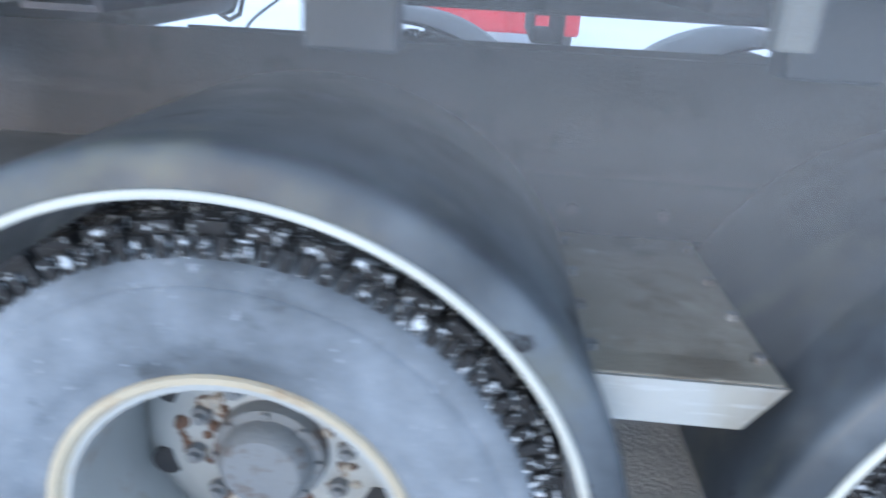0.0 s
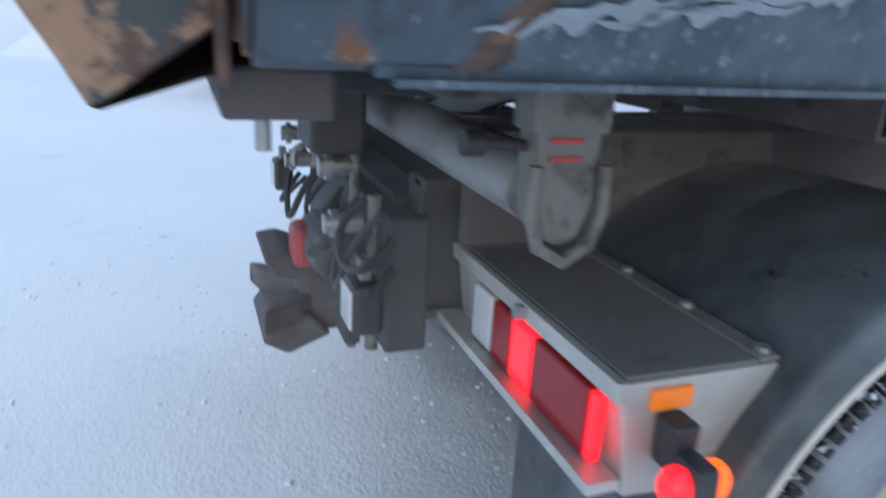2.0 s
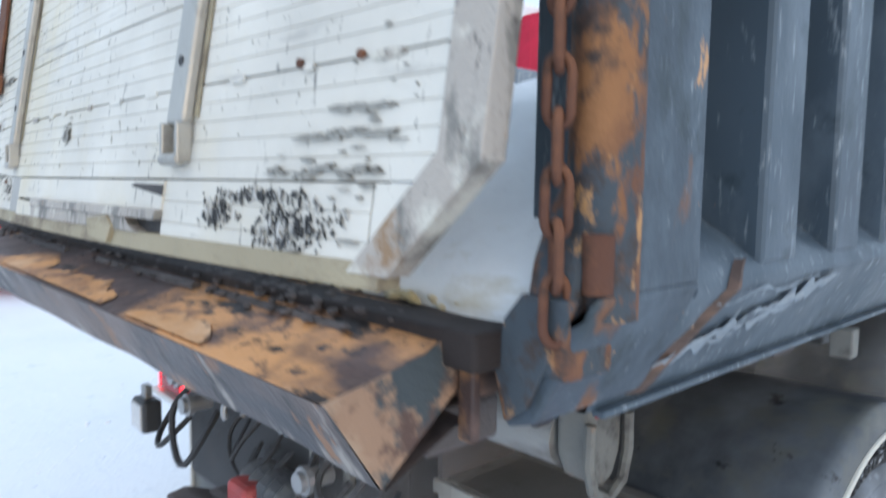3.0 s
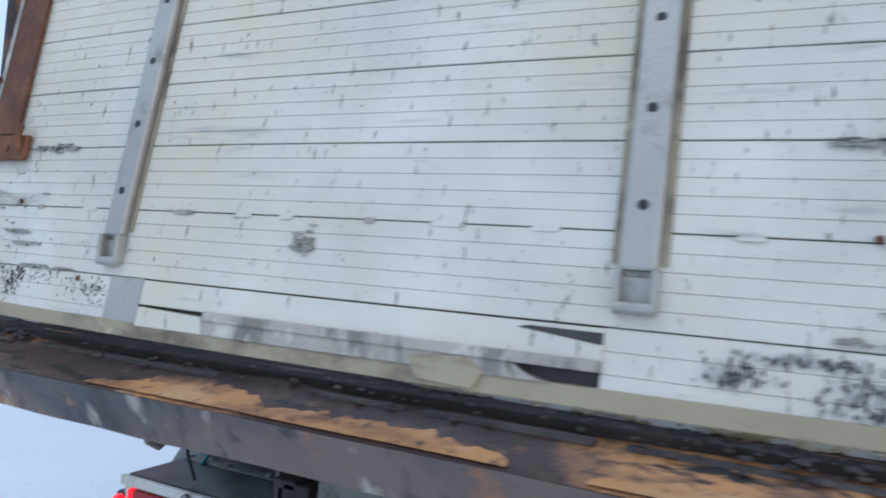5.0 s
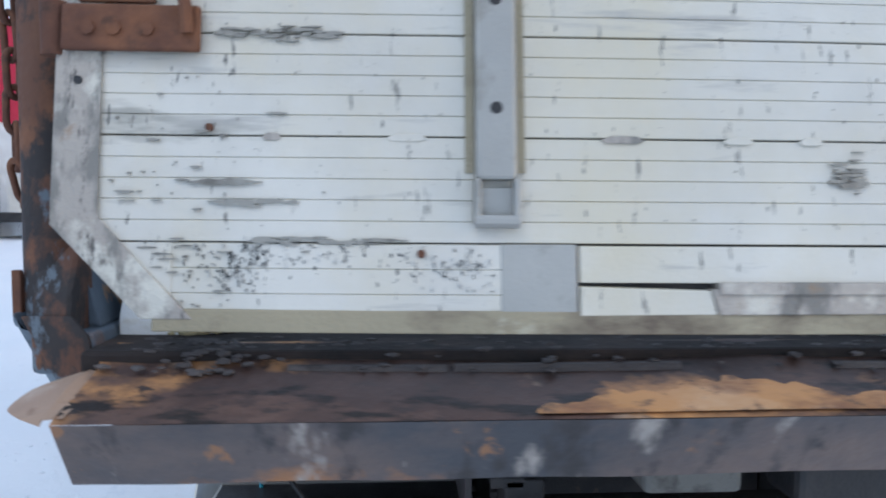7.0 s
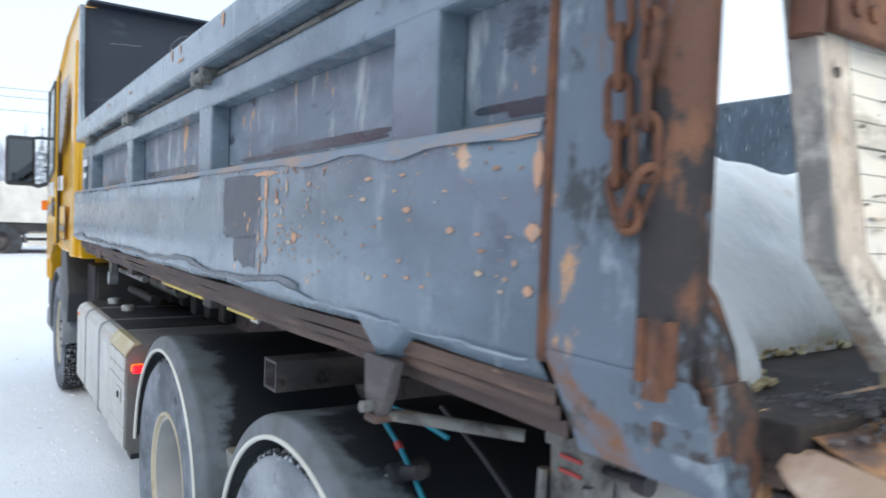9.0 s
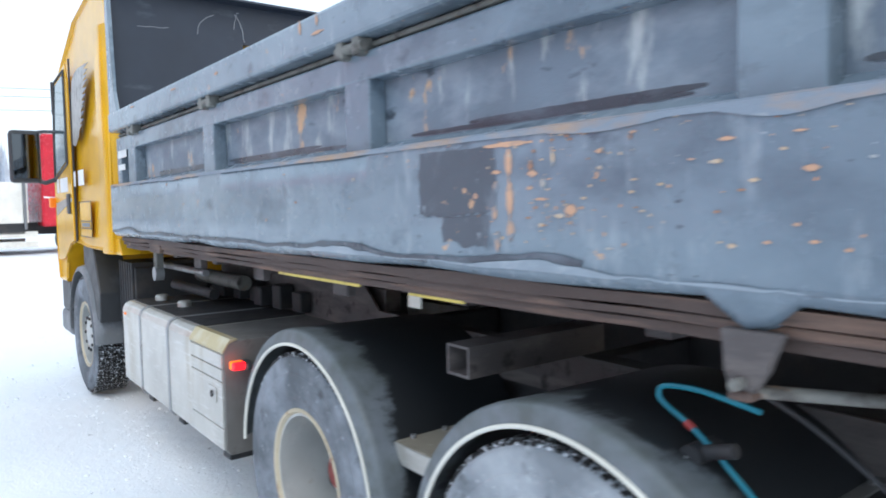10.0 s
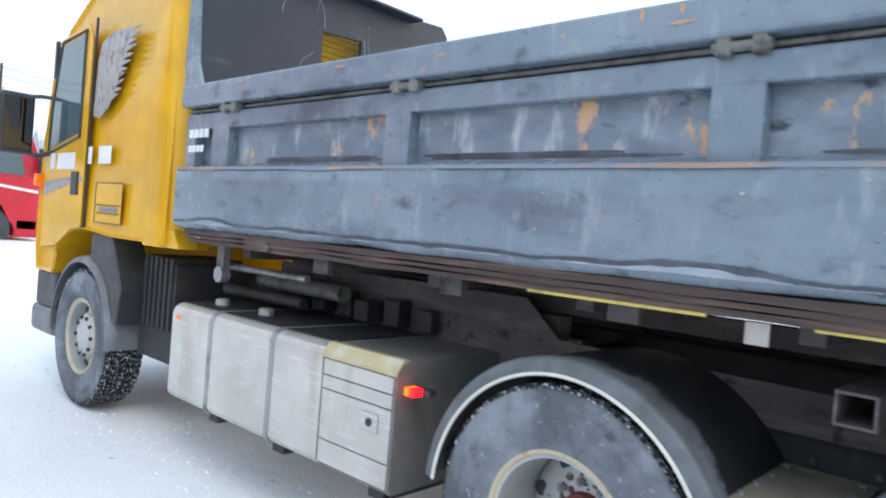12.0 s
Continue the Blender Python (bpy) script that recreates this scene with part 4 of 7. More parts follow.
for i, (x, z, w, h, m) in enumerate(((-0.435, 1.60, 0.034, 0.030, orange_mark), (-0.40, 1.595, 0.03, 0.014, faded_chip), (-0.80, 1.735, 0.030, 0.010, orange_mark), (-0.945, 1.675, 0.026, 0.013, orange_mark), (-0.845, 1.66, 0.018, 0.010, faded_chip),
                                   (-0.775, 1.695, 0.024, 0.012, faded_chip), (-0.72, 1.705, 0.012, 0.006, orange_mark), (-0.925, 1.74, 0.022, 0.006, orange_mark), (-0.655, 1.66, 0.014, 0.008, faded_chip), (-0.10, 1.64, 0.014, 0.022, orange_mark),
                                   (-0.30, 1.70, 0.012, 0.035, brown_chip), (-0.34, 1.66, 0.012, 0.03, faded_chip), (-0.37, 1.71, 0.01, 0.05, faded_chip), (-1.08, 1.64, 0.02, 0.016, orange_mark), (-1.16, 1.58, 0.018, 0.012, faded_chip))):
    streak(x, x + w, z, z + h, m, seed=400 + i, n=9, y=1.2816)
for x, z, w, h in ((0.87, 2.235, 0.018, 0.075), (0.70, 2.225, 0.09, 0.016), (0.74, 2.25, 0.016, 0.05), (1.72, 2.24, 0.05, 0.018), (2.35, 2.26, 0.09, 0.014), (3.2, 2.27, 0.10, 0.012), (0.2, 2.24, 0.03, 0.06)):
    streak(x, x + w, z, z + h, orange_mark, y=1.2735, seed=int(x * 100), n=7)
for x, z, w, h in ((-1.285, 1.70, 0.020, 0.085), (-1.285, 1.635, 0.03, 0.035), (-1.27, 1.780, 0.09, 0.008), (-1.10, 1.783, 0.06, 0.006), (-1.275, 1.56, 0.02, 0.02)):
    streak(x, x + w, z, z + h, orange_mark, seed=int(1000 * z), n=12, y=1.2812)
# dark ragged lines just above the ledge of each recess
for x0, x1 in ((-0.76, 0.49), (0.67, 1.94), (2.12, 3.42), (-1.24, -0.94)):
    for k in range(2):
        xa = x0 + (x1 - x0) * rnd.uniform(0.0, 0.3)
        streak(xa, xa + (x1 - xa) * rnd.uniform(0.5, 0.98), 1.842 + 0.012 * k, 1.857 + 0.013 * k, wet_paint, y=1.1555 + 0.0004 * k, name="dirt_line", seed=k + int(x0 * 10), n=34)
# wet drip line, frosted band and worn top edge of the lower panel
def drip(x):
    z = 1.488 + 0.016 * noise.noise((x * 1.7, 8.0, 0)) + 0.012 * noise.noise((x * 4.5, 3.0, 0))
    for c, w, h in ((3.45, 0.22, 0.03), (2.05, 0.25, 0.012), (0.62, 0.22, 0.025), (-0.35, 0.3, 0.012)):
        z += h * math.exp(-((x - c) / w) ** 2)
    return z


def on_panel(x, d=0.0012):
    return 1.275 + 0.010 * noise.noise((x * 1.4, 0.3, 2.0)) * 0.6 + d + 0.003


bm = wavy(bmesh.new(), -0.45, 3.9, 200, lambda x: [(x, on_panel(x), drip(x) + 0.001 + 0.004 * noise.noise((x * 14, 2.0, 6.0))), (x, on_panel(x), drip(x) - 0.012 - 0.012 * max(0.0, noise.noise((x * 9, 5.0, 1.0))))])
part("wet_line", bm, wet_paint, side_left, "dark wet drip line")
bm = wavy(bmesh.new(), -1.27, 3.9, 200, lambda x: [(x, on_panel(x), drip(x) - 0.014 - 0.012 * max(0.0, noise.noise((x * 9, 5.0, 1.0)))), (x, on_panel(x), 1.472 + 0.004 * noise.noise((x * 5, 0, 0)))] if drip(x) > 1.49 else [(x, on_panel(x), drip(x) - 0.010), (x, on_panel(x), drip(x) - 0.013)])
part("frost_band", bm, frost_paint, side_left, "pale frosted band")
bm = wavy(bmesh.new(), -1.28, 3.91, 160, lambda x: [(x, 1.268, 1.8085), (x, 1.2775, 1.803), (x, 1.2800, 1.791 - 0.012 * max(0.0, noise.noise((x * 2.2, 1.0, 5.0))) - (0.030 * max(0.0, 0.25 + noise.noise((x * 5.0, 3.0, 5.0))) if x < -0.25 else 0.0))])
part("worn_edge", bm, edge_paint, side_left, "worn orange top edge")
# capacity stencils at the front of the left wall
for z, n, w in ((1.99, 4, 0.052), (1.905, 4, 0.040)):
    for i in range(n):
        part("stencil_bar", box(bmesh.new(), 3.90 - (i + 1) * (w + 0.008), 3.90 - i * (w + 0.008) - 0.008, 1.2225, 1.2245, z, z + w), white_plain, side_left, "white stencilled bar")

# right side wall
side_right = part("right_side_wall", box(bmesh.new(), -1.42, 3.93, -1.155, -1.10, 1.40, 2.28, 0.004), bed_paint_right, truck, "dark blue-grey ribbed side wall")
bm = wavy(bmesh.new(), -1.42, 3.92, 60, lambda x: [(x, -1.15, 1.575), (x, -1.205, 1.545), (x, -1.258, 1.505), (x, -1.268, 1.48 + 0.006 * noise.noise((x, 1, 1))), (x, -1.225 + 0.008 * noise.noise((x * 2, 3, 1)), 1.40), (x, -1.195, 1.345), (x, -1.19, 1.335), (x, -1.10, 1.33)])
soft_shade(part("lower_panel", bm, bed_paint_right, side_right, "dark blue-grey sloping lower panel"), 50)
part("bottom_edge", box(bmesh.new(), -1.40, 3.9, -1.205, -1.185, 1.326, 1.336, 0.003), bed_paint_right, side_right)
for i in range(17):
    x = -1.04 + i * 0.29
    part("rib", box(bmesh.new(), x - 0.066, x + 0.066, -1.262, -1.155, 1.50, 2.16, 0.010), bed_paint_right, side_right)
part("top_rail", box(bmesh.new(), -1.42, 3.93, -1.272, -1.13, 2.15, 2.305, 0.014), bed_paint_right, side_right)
def weld_row(u):
    z, x = 1.515 - 0.17 * u, -1.165 - 0.155 * u ** 0.8
    y = -1.268 + max(0.0, 1.48 - z) * 0.54 + max(0.0, z - 1.48) * 0.4 - 0.004
    w = (0.012 + 0.010 * u) * (1 + 0.5 * noise.noise((u * 7, 1.0, 2.0)))
    m = 0.4 * noise.noise((u * 5, 4.0, 2.0))
    return [(x - w * 1.1, y + 0.003, z), (x - w * m - 0.004, y - 0.007, z), (x + w * 0.5, y - 0.006, z), (x + w * 1.2, y + 0.003, z)]


part("rust_weld", wavy(bmesh.new(), 0, 1, 24, weld_row), rail_rust, side_right, "rusty weld seam")
for i in range(5):
    part("rope_hook", box(bmesh.new(), -0.55 + i * 0.9, -0.51 + i * 0.9, -1.225, -1.18, 1.265, 1.325, 0.004), grimy_grey, side_right)


# pale scratches on the sloping right panel
def scratch(x0, x1, z0, z1, seed, wide):
    rnd = random.Random(seed)
    bm = bmesh.new()
    up, lo = [], []
    n = 40
    for i in range(n):
        u = i / (n - 1)
        x = x0 + (x1 - x0) * u
        z = z0 + (z1 - z0) * u + 0.012 * noise.noise((u * 4.0, seed, 1.0))
        for lst, d in ((up, wide * max(0.06, 0.55 + noise.noise((u * 9.0, seed, 5.0)) + rnd.uniform(-0.08, 0.08)) * math.sin(math.pi * (0.06 + 0.88 * u))), (lo, -wide * max(0.06, 0.55 + noise.noise((u * 9.0, seed, 9.0)) + rnd.uniform(-0.08, 0.08)) * math.sin(math.pi * (0.06 + 0.88 * u)))):
            zz = z + d
            lst.append(bm.verts.new((x, -1.2715 + (1.48 - zz) * 0.54 - 0.006, zz)))
    for i in range(n - 1):
        bm.faces.new((up[i], up[i + 1], lo[i + 1], lo[i]))
    part("pale_scratch", bm, frost_paint, side_right, "pale scraped streak")


scratch(-1.33, -1.05, 1.385, 1.432, 1, 0.020)
scratch(-1.06, -0.80, 1.43, 1.465, 2, 0.024)
scratch(-1.20, -0.95, 1.40, 1.43, 6, 0.014)
scratch(-0.5, 0.3, 1.44, 1.41, 3, 0.008)
scratch(-1.25, -0.9, 1.462, 1.470, 4, 0.004)

# rear corner posts
SLOT_X, SLOT_Z = -1.488, 1.525
PIPE_X = -1.476


def build_post(side):
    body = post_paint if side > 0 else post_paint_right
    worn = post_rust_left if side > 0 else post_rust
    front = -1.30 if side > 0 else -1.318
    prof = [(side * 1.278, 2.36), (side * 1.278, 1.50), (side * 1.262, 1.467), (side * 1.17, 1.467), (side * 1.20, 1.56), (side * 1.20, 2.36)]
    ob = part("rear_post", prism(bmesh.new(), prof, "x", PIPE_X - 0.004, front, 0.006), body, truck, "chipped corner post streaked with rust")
    # the foot runs further back than the post and under the bed floor
    foot = [(side * 1.2785, 1.5005), (side * 1.2785, 1.49), (side * 1.205, 1.350), (side * 1.165, 1.338), (side * 1.148, 1.40), (side * 1.16, 1.468), (side * 1.262, 1.468)]
    part("post_foot", prism(bmesh.new(), foot, "x", -1.535, front - 0.001, 0.005), body, ob, "chipped foot plate below the post")
    gore = [(-1.540, 1.405), (-1.541, 1.47), (-1.530, 1.53), (-1.505, 1.585), (-1.470, 1.63), (-1.455, 1.63), (-1.455, 1.405)]
    part("foot_web", prism(bmesh.new(), gore, "y", side * 1.190, side * 1.252, 0.010), worn, ob, "rusty web plate at the post foot")
    pipe = rod(bmesh.new(), (PIPE_X, side * 1.245, 1.47), (PIPE_X, side * 1.245, 2.36), 0.040, 24)
    soft_shade(part("rust_edge", pipe, worn, ob, "rust-eaten round rear edge"))
    part("lower_rear_face", prism(bmesh.new(), [(side * 1.262, 1.495), (side * 1.20, 1.37), (side * 1.168, 1.348), (side * 1.153, 1.40), (side * 1.165, 1.465), (side * 1.19, 1.495)], "x", -1.543, -1.536, 0.002), worn, ob, "rusty rear face of the foot")
    part("gusset", box(bmesh.new(), -1.40, -1.30, *sorted((side * 1.12, side * 1.20)), 1.36, 1.44, 0.006), rail_rust, ob)
    if side > 0:
        part("weld_seam", box(bmesh.new(), -1.306, -1.290, 1.262, 1.284, 1.48, 2.30, 0.005), rust, ob, "rusty weld seam")
    if side < 0:
        bm = rod(bmesh.new(), (-1.508, side * 1.262, 1.500), (-1.508, side * 1.262, 1.562), 0.017, 16)
        rod(bm, (-1.508, side * 1.262, 1.4995), (-1.508, side * 1.262, 1.5625), 0.009, 12)
        soft_shade(part("bush", bm, rust, ob, "rusty steel bush"))
        ring = box(bmesh.new(), PIPE_X - 0.05, PIPE_X + 0.045, -1.30, -1.20, 1.905, 1.918, 0.004)
        part("pipe_collar", ring, rust, ob, "rusty wire collar")
        part("slot_plate", box(bmesh.new(), -1.405, -1.385, -1.284, -1.277, 1.88, 1.95, 0.003), rust, ob, "small rusty slot")
    else:
        bm = box(bmesh.new(), SLOT_X - 0.024, SLOT_X - 0.014, 1.276, 1.290, SLOT_Z - 0.036, SLOT_Z + 0.036, 0.002)
        box(bm, SLOT_X + 0.014, SLOT_X + 0.024, 1.276, 1.290, SLOT_Z - 0.036, SLOT_Z + 0.036, 0.002)
        box(bm, SLOT_X - 0.014, SLOT_X + 0.014, 1.276, 1.282, SLOT_Z - 0.030, SLOT_Z + 0.030, 0.001)
        part("slot_plate", bm, rust, ob, "small rusty welded slot")
    rod_z = 2.03 if side > 0 else 1.93
    part("chain_ring", tube(bmesh.new(), [(PIPE_X + 0.03 * math.cos(a * math.tau / 12), side * 1.295, rod_z + 0.03 * math.sin(a * math.tau / 12)) for a in range(12)], 0.008, 8, True), rust, ob)


for side in (-1, 1):
    build_post(side)


def link_mesh():
    bm = bmesh.new()
    pts = []
    for i in range(16):
        a = i * math.tau / 16
        pts.append((0.013 * math.cos(a), 0, 0.020 * math.sin(a) + (0.016 if math.sin(a) > 0 else -0.016)))
    tube(bm, pts, 0.0055, 8, True)
    me = bpy.data.meshes.new("chain_link")
    bm.to_mesh(me)
    bm.free()
    me.materials.append(rust)
    for p in me.polygons:
        p.use_smooth = True
    return me


LINK = link_mesh()


def hang_chain(points, parent_name, label):
    """Links along a line of points."""
    chain = new(parent_name)
    chain.parent = truck
    tagged(chain, label)
    pts = [Vector(p) for p in points]
    d = 0.0
    step, k = 0.056, 0
    lens = [(b - a).length for a, b in zip(pts, pts[1:])]
    while d < sum(lens):
        s, i = d, 0
        while i < len(lens) - 1 and s > lens[i]:
            s -= lens[i]
            i += 1
        way = (pts[i + 1] - pts[i]).normalized()
        ob = new("chain_link", LINK)
        ob.parent = chain
        ob.matrix_local = Matrix.Translation(pts[i] + way * s) @ way.to_track_quat('Z', 'Y').to_matrix().to_4x4() @ Matrix.Rotation(radians(90 * (k % 2) + 20), 4, 'Z')
        d += step
        k += 1


hang_chain([(-1.53, -1.225, 1.93), (-1.538, -1.228, 1.78), (-1.541, -1.232, 1.60), (-1.542, -1.235, 1.475)], "chain", "rusty chain hanging down the post")
hang_chain([(-1.49, 1.298, 2.03), (-1.47, 1.298, 1.85), (-1.472, 1.295, 1.71), (-1.452, 1.296, 1.668), (-1.432, 1.296, 1.72), (-1.428, 1.297, 1.90), (-1.42, 1.297, 2.0)], "chain", "rusty chain looped against the post")

# front bulkhead of the bed
bm = prism(bmesh.new(), [(1.20, 2.28), (1.25, 2.42), (1.235, 3.19), (0.9, 3.22), (-0.62, 3.25), (-0.95, 3.27), (-1.02, 3.20), (-1.12, 2.42), (-1.20, 2.28), (-1.12, 1.42), (-0.10, 1.42), (-0.10, 2.93), (0.26, 2.91), (0.26, 2.68), (-0.085, 2.68), (-0.085, 1.42), (1.12, 1.42)], "x", 3.93, 3.96)
head = part("bulkhead", bm, black_steel, truck, "near-black steel bulkhead behind the cab")
part("side_wing", prism(bmesh.new(), [(3.93, 2.30), (3.72, 2.30), (3.80, 2.45), (3.86, 3.19), (3.93, 3.19)], "y", 1.235, 1.262, 0.004), bed_paint, head, "blue-grey bulkhead wing")
part("side_wing", prism(bmesh.new(), [(3.93, 2.30), (3.72, 2.30), (3.80, 2.45), (3.86, 2.62), (3.93, 2.62)], "y", -1.262, -1.235, 0.004), bed_paint, head)
bm = bmesh.new()
for i in range(6):
    rod(bm, (3.945, 0.26, 2.70 + i * 0.04), (3.945, -0.09, 2.70 + i * 0.04), 0.004, 6)
part("window_mesh", bm, chassis_dark, head, "wire mesh over the opening")
part("top_flange", box(bmesh.new(), 3.80, 3.96, -0.60, 1.22, 3.205, 3.225, 0.004), black_steel, head)

rnd = random.Random(31)
pale_scrape = surface("pale_scraped_steel", (0.30, 0.32, 0.34), rough=0.5)
for i in range(16):
    y, z = rnd.uniform(-0.6, 1.1), rnd.uniform(2.35, 3.05)
    d, pts = rnd.uniform(-0.6, 0.6) + rnd.choice((0, 1.57, 1.57)), []
    for k in range(9):
        pts.append((3.9285, y, z))
        d += rnd.uniform(-0.25, 0.35)
        y, z = max(-1.15, min(1.18, y + 0.028 * math.cos(d))), max(2.32, min(3.15, z + 0.028 * math.sin(d)))
    part("scrape", tube(bmesh.new(), pts, rnd.uniform(0.0012, 0.003), 5), pale_scrape, head, "pale scrape mark")

# snow load
def snow_back(y):
    """How far the foot of the snow lies in front of the sill."""
    if y > 0.35:
        return 0.245 - 0.13 * min(1.0, max(0.0, (y - 0.85) / 0.15))
    return 0.06 + 0.185 * max(0.0, 1 - (0.35 - y) / 0.5)


bm = bmesh.new()
nx, ny = 90, 80
grid = []
for i in range(nx + 1):
    x = -1.563 + 5.46 * (i / nx) ** 1.5
    row = []
    for j in range(ny + 1):
        y = (-1.10 + 2.2 * j / ny) * (1.05 if x < -1.31 else 1.0)
        u = (x + 1.563) / 0.5
        z = 1.462 + 0.018 * noise.noise((y * 3.0, 4.0, 1.0)) + 0.35 * min(1.0, max(0.0, u)) ** 0.8 + 0.05 * noise.noise((x * 2, y * 2, 0)) * min(1.0, u) + 0.02 * noise.noise((x * 7, y * 7, 3)) + 0.010 * noise.noise((x * 22, y * 22, 8)) + 0.06 * min(1, abs(y)) ** 2 * min(1.0, u)
        row.append(bm.verts.new((x + (0.02 * noise.noise((y * 6, 2.0, 9.0)) + snow_back(y)) * max(0.0, 1 - i / 24), y, z)))
    grid.append(row)
for i in range(nx):
    for j in range(ny):
        bm.faces.new((grid[i][j], grid[i + 1][j], grid[i + 1][j + 1], grid[i][j + 1]))
rim = [grid[i][0] for i in range(nx + 1)] + [grid[nx][j] for j in range(1, ny + 1)] + [grid[i][ny] for i in range(nx - 1, -1, -1)] + [grid[0][j] for j in range(ny - 1, 0, -1)]
low = [bm.verts.new((v.co.x, v.co.y, 1.438)) for v in rim]
for i in range(len(rim)):
    k = (i + 1) % len(rim)
    bm.faces.new((rim[i], rim[k], low[k], low[i]))
# rusty floor colour darkened to hold the deep shade behind the gate
sill_shaded = surface("rusty_bed_floor_painted_shade", (0.022, 0.016, 0.015), [((0.055, 0.038, 0.032), 9.0, 0.5, 0.66, (1, 0.5, 1), 3.0), ((0.015, 0.013, 0.013), 14.0, 0.55, 0.66, None, 8.0)], rough=0.8, grain=0.8, grain_scale=50)
part("bed_sill", box(bmesh.new(), -1.585, -1.28, -1.162, 1.160, 1.405, 1.450, 0.006), sill_shaded, truck, "rusty sill behind the tailgate, deep shade painted into its colour")
# yellow-stained crust where the snow meets the sill
rnd = random.Random(21)
crust = bmesh.new()
for i in range(330):
    y, r = rnd.uniform(-1.08, 1.08), rnd.uniform(0.003, 0.009)
    for v in bmesh.ops.create_icosphere(crust, subdivisions=1, radius=r, matrix=Matrix.Translation((-1.566 + snow_back(y) + rnd.uniform(-0.006, 0.02), y, 1.452 + rnd.uniform(0, 0.012))) @ Matrix.Diagonal((0.9, 2.2, 0.8, 1)))["verts"]:
        v.co += Vector((rnd.uniform(-1, 1), rnd.uniform(-1, 1), rnd.uniform(-1, 1))) * r * 0.3
stained = surface("yellow_stained_snow", (0.52, 0.44, 0.26), [((0.72, 0.68, 0.55), 9.0, 0.46, 0.62, None, 2.0), ((0.22, 0.15, 0.08), 13.0, 0.60, 0.70, None, 6.0)], rough=0.8, grain=0.6)
tagged(soft_shade(part("snow_crust", crust, stained, truck, "yellow-brown stained snow crust on the sill"), 60), kind="stuff")
load_snow = surface("old_load_snow", (0.86, 0.885, 0.91), [((0.70, 0.75, 0.80), 5.0, 0.52, 0.74, (1, 1, 1), 13.0), ((0.52, 0.46, 0.30), 2.6, 0.58, 0.74, (1, 1, 2.5), 3.0)], rough=0.7, grain=0.8, grain_scale=40)
load = soft_shade(part("snow_load", bm, load_snow), 60)
tagged(load, "settled snow load lying in the truck bed, yellow-stained", "snow", kind="stuff")


# ---- tailgate ----
def gx(z):
    return -1.655 + 0.14 * (z - 1.5)


gate = new("tailgate")
gate.parent = truck
tagged(gate, "weathered white aluminium plank tailgate, hanging ajar at the bottom")
SEAMS = [1.507, 1.612, 1.760, 1.906, 2.052, 2.198, 2.345]
YL, YR = 1.178, -1.205
for k, (z0, z1) in enumerate(zip(SEAMS, SEAMS[1:])):
    grooves = 3 if k == 0 else 5
    bm = bmesh.new()
    prof = []
    for g in range(grooves):
        a = z0 + 0.001 + (z1 - z0 - 0.002) * g / grooves
        b = z0 + 0.001 + (z1 - z0 - 0.002) * (g + 1) / grooves
        prof += [(a, 0.0022), (a + 0.0012, 0.0), (b - 0.0012, 0.0), (b, 0.0022)]
    spans = [(YR + 0.06, YL - 0.06)]
    if k == 0:
        spans = [(YR + 0.17, -0.515), (0.455, YL - 0.16)]
    for ya, yb in spans:
        bm = bmesh.new()
        n = 60
        prev = None
        for i in range(n + 1):
            y = ya + (yb - ya) * i / n
            wob = 0.004 * noise.noise((y * 2.0, k * 3.0, 0)) + 0.0015 * noise.noise((y * 9, k * 5.0, 2))
            row = [bm.verts.new((gx(z) + d + wob, y, z)) for z, d in prof]
            row += [bm.verts.new((gx(z1 - 0.001) + 0.028, y, z1 - 0.001)), bm.verts.new((gx(z0 + 0.001) + 0.028, y, z0 + 0.001))]
            if prev:
                for a in range(len(row)):
                    b = (a + 1) % len(row)
                    bm.faces.new((prev[a], prev[b], row[b], row[a]))
            else:
                bm.faces.new(row)
            prev = row
        bm.faces.new(list(reversed(prev)))
        part("plank", bm, gate_white, gate)
# backing behind the joints
part("backing", prism(bmesh.new(), [(gx(1.515) + 0.012, 1.515), (gx(2.34) + 0.012, 2.34), (gx(2.34) + 0.024, 2.34), (gx(1.515) + 0.024, 1.515)], "y", YR + 0.17, YL - 0.17), chassis_dark, gate)


def slab(y0, y1, z0, z1, t0, t1, mat, name, label="", bevel=0.002, poly=None):
    """A flat piece lying on the tailgate; t: how far it stands off the planks, from t0 to t1."""
    bm = bmesh.new()
    for pts in [poly or [(y0, z0), (y1, z0), (y1, z1), (y0, z1)]]:
        a = [bm.verts.new((gx(z) - t0, y, z)) for y, z in pts]
        b = [bm.verts.new((gx(z) - t1, y, z)) for y, z in pts]
        bm.faces.new(a)
        bm.faces.new(list(reversed(b)))
        n = len(pts)
        for i in range(n):
            bm.faces.new((a[i], b[i], b[(i + 1) % n], a[(i + 1) % n]))
    if bevel:
        bmesh.ops.bevel(bm, geom=list(bm.edges), offset=bevel, segments=2, profile=0.5, affect='EDGES')
    return part(name, bm, mat, gate, label)


for s, e in ((1, YL), (-1, YR)):
    i = e - s * 0.062
    slab(0, 0, 0, 0, -0.030, 0.006, gate_trim, "edge_frame", "scuffed aluminium edge profile",
         poly=[(e, 1.635), (e, 2.345), (i, 2.345), (i, 1.645), (e - s * 0.197, 1.507), (e - s * 0.125, 1.507)])
    slab(0, 0, 0, 0, -0.028, 0.002, gate_white, "corner_infill", "",
         poly=[(e - s * 0.095, 1.611), (e - s * 0.165, 1.611), (e - s * 0.165, 1.540)], bevel=0)
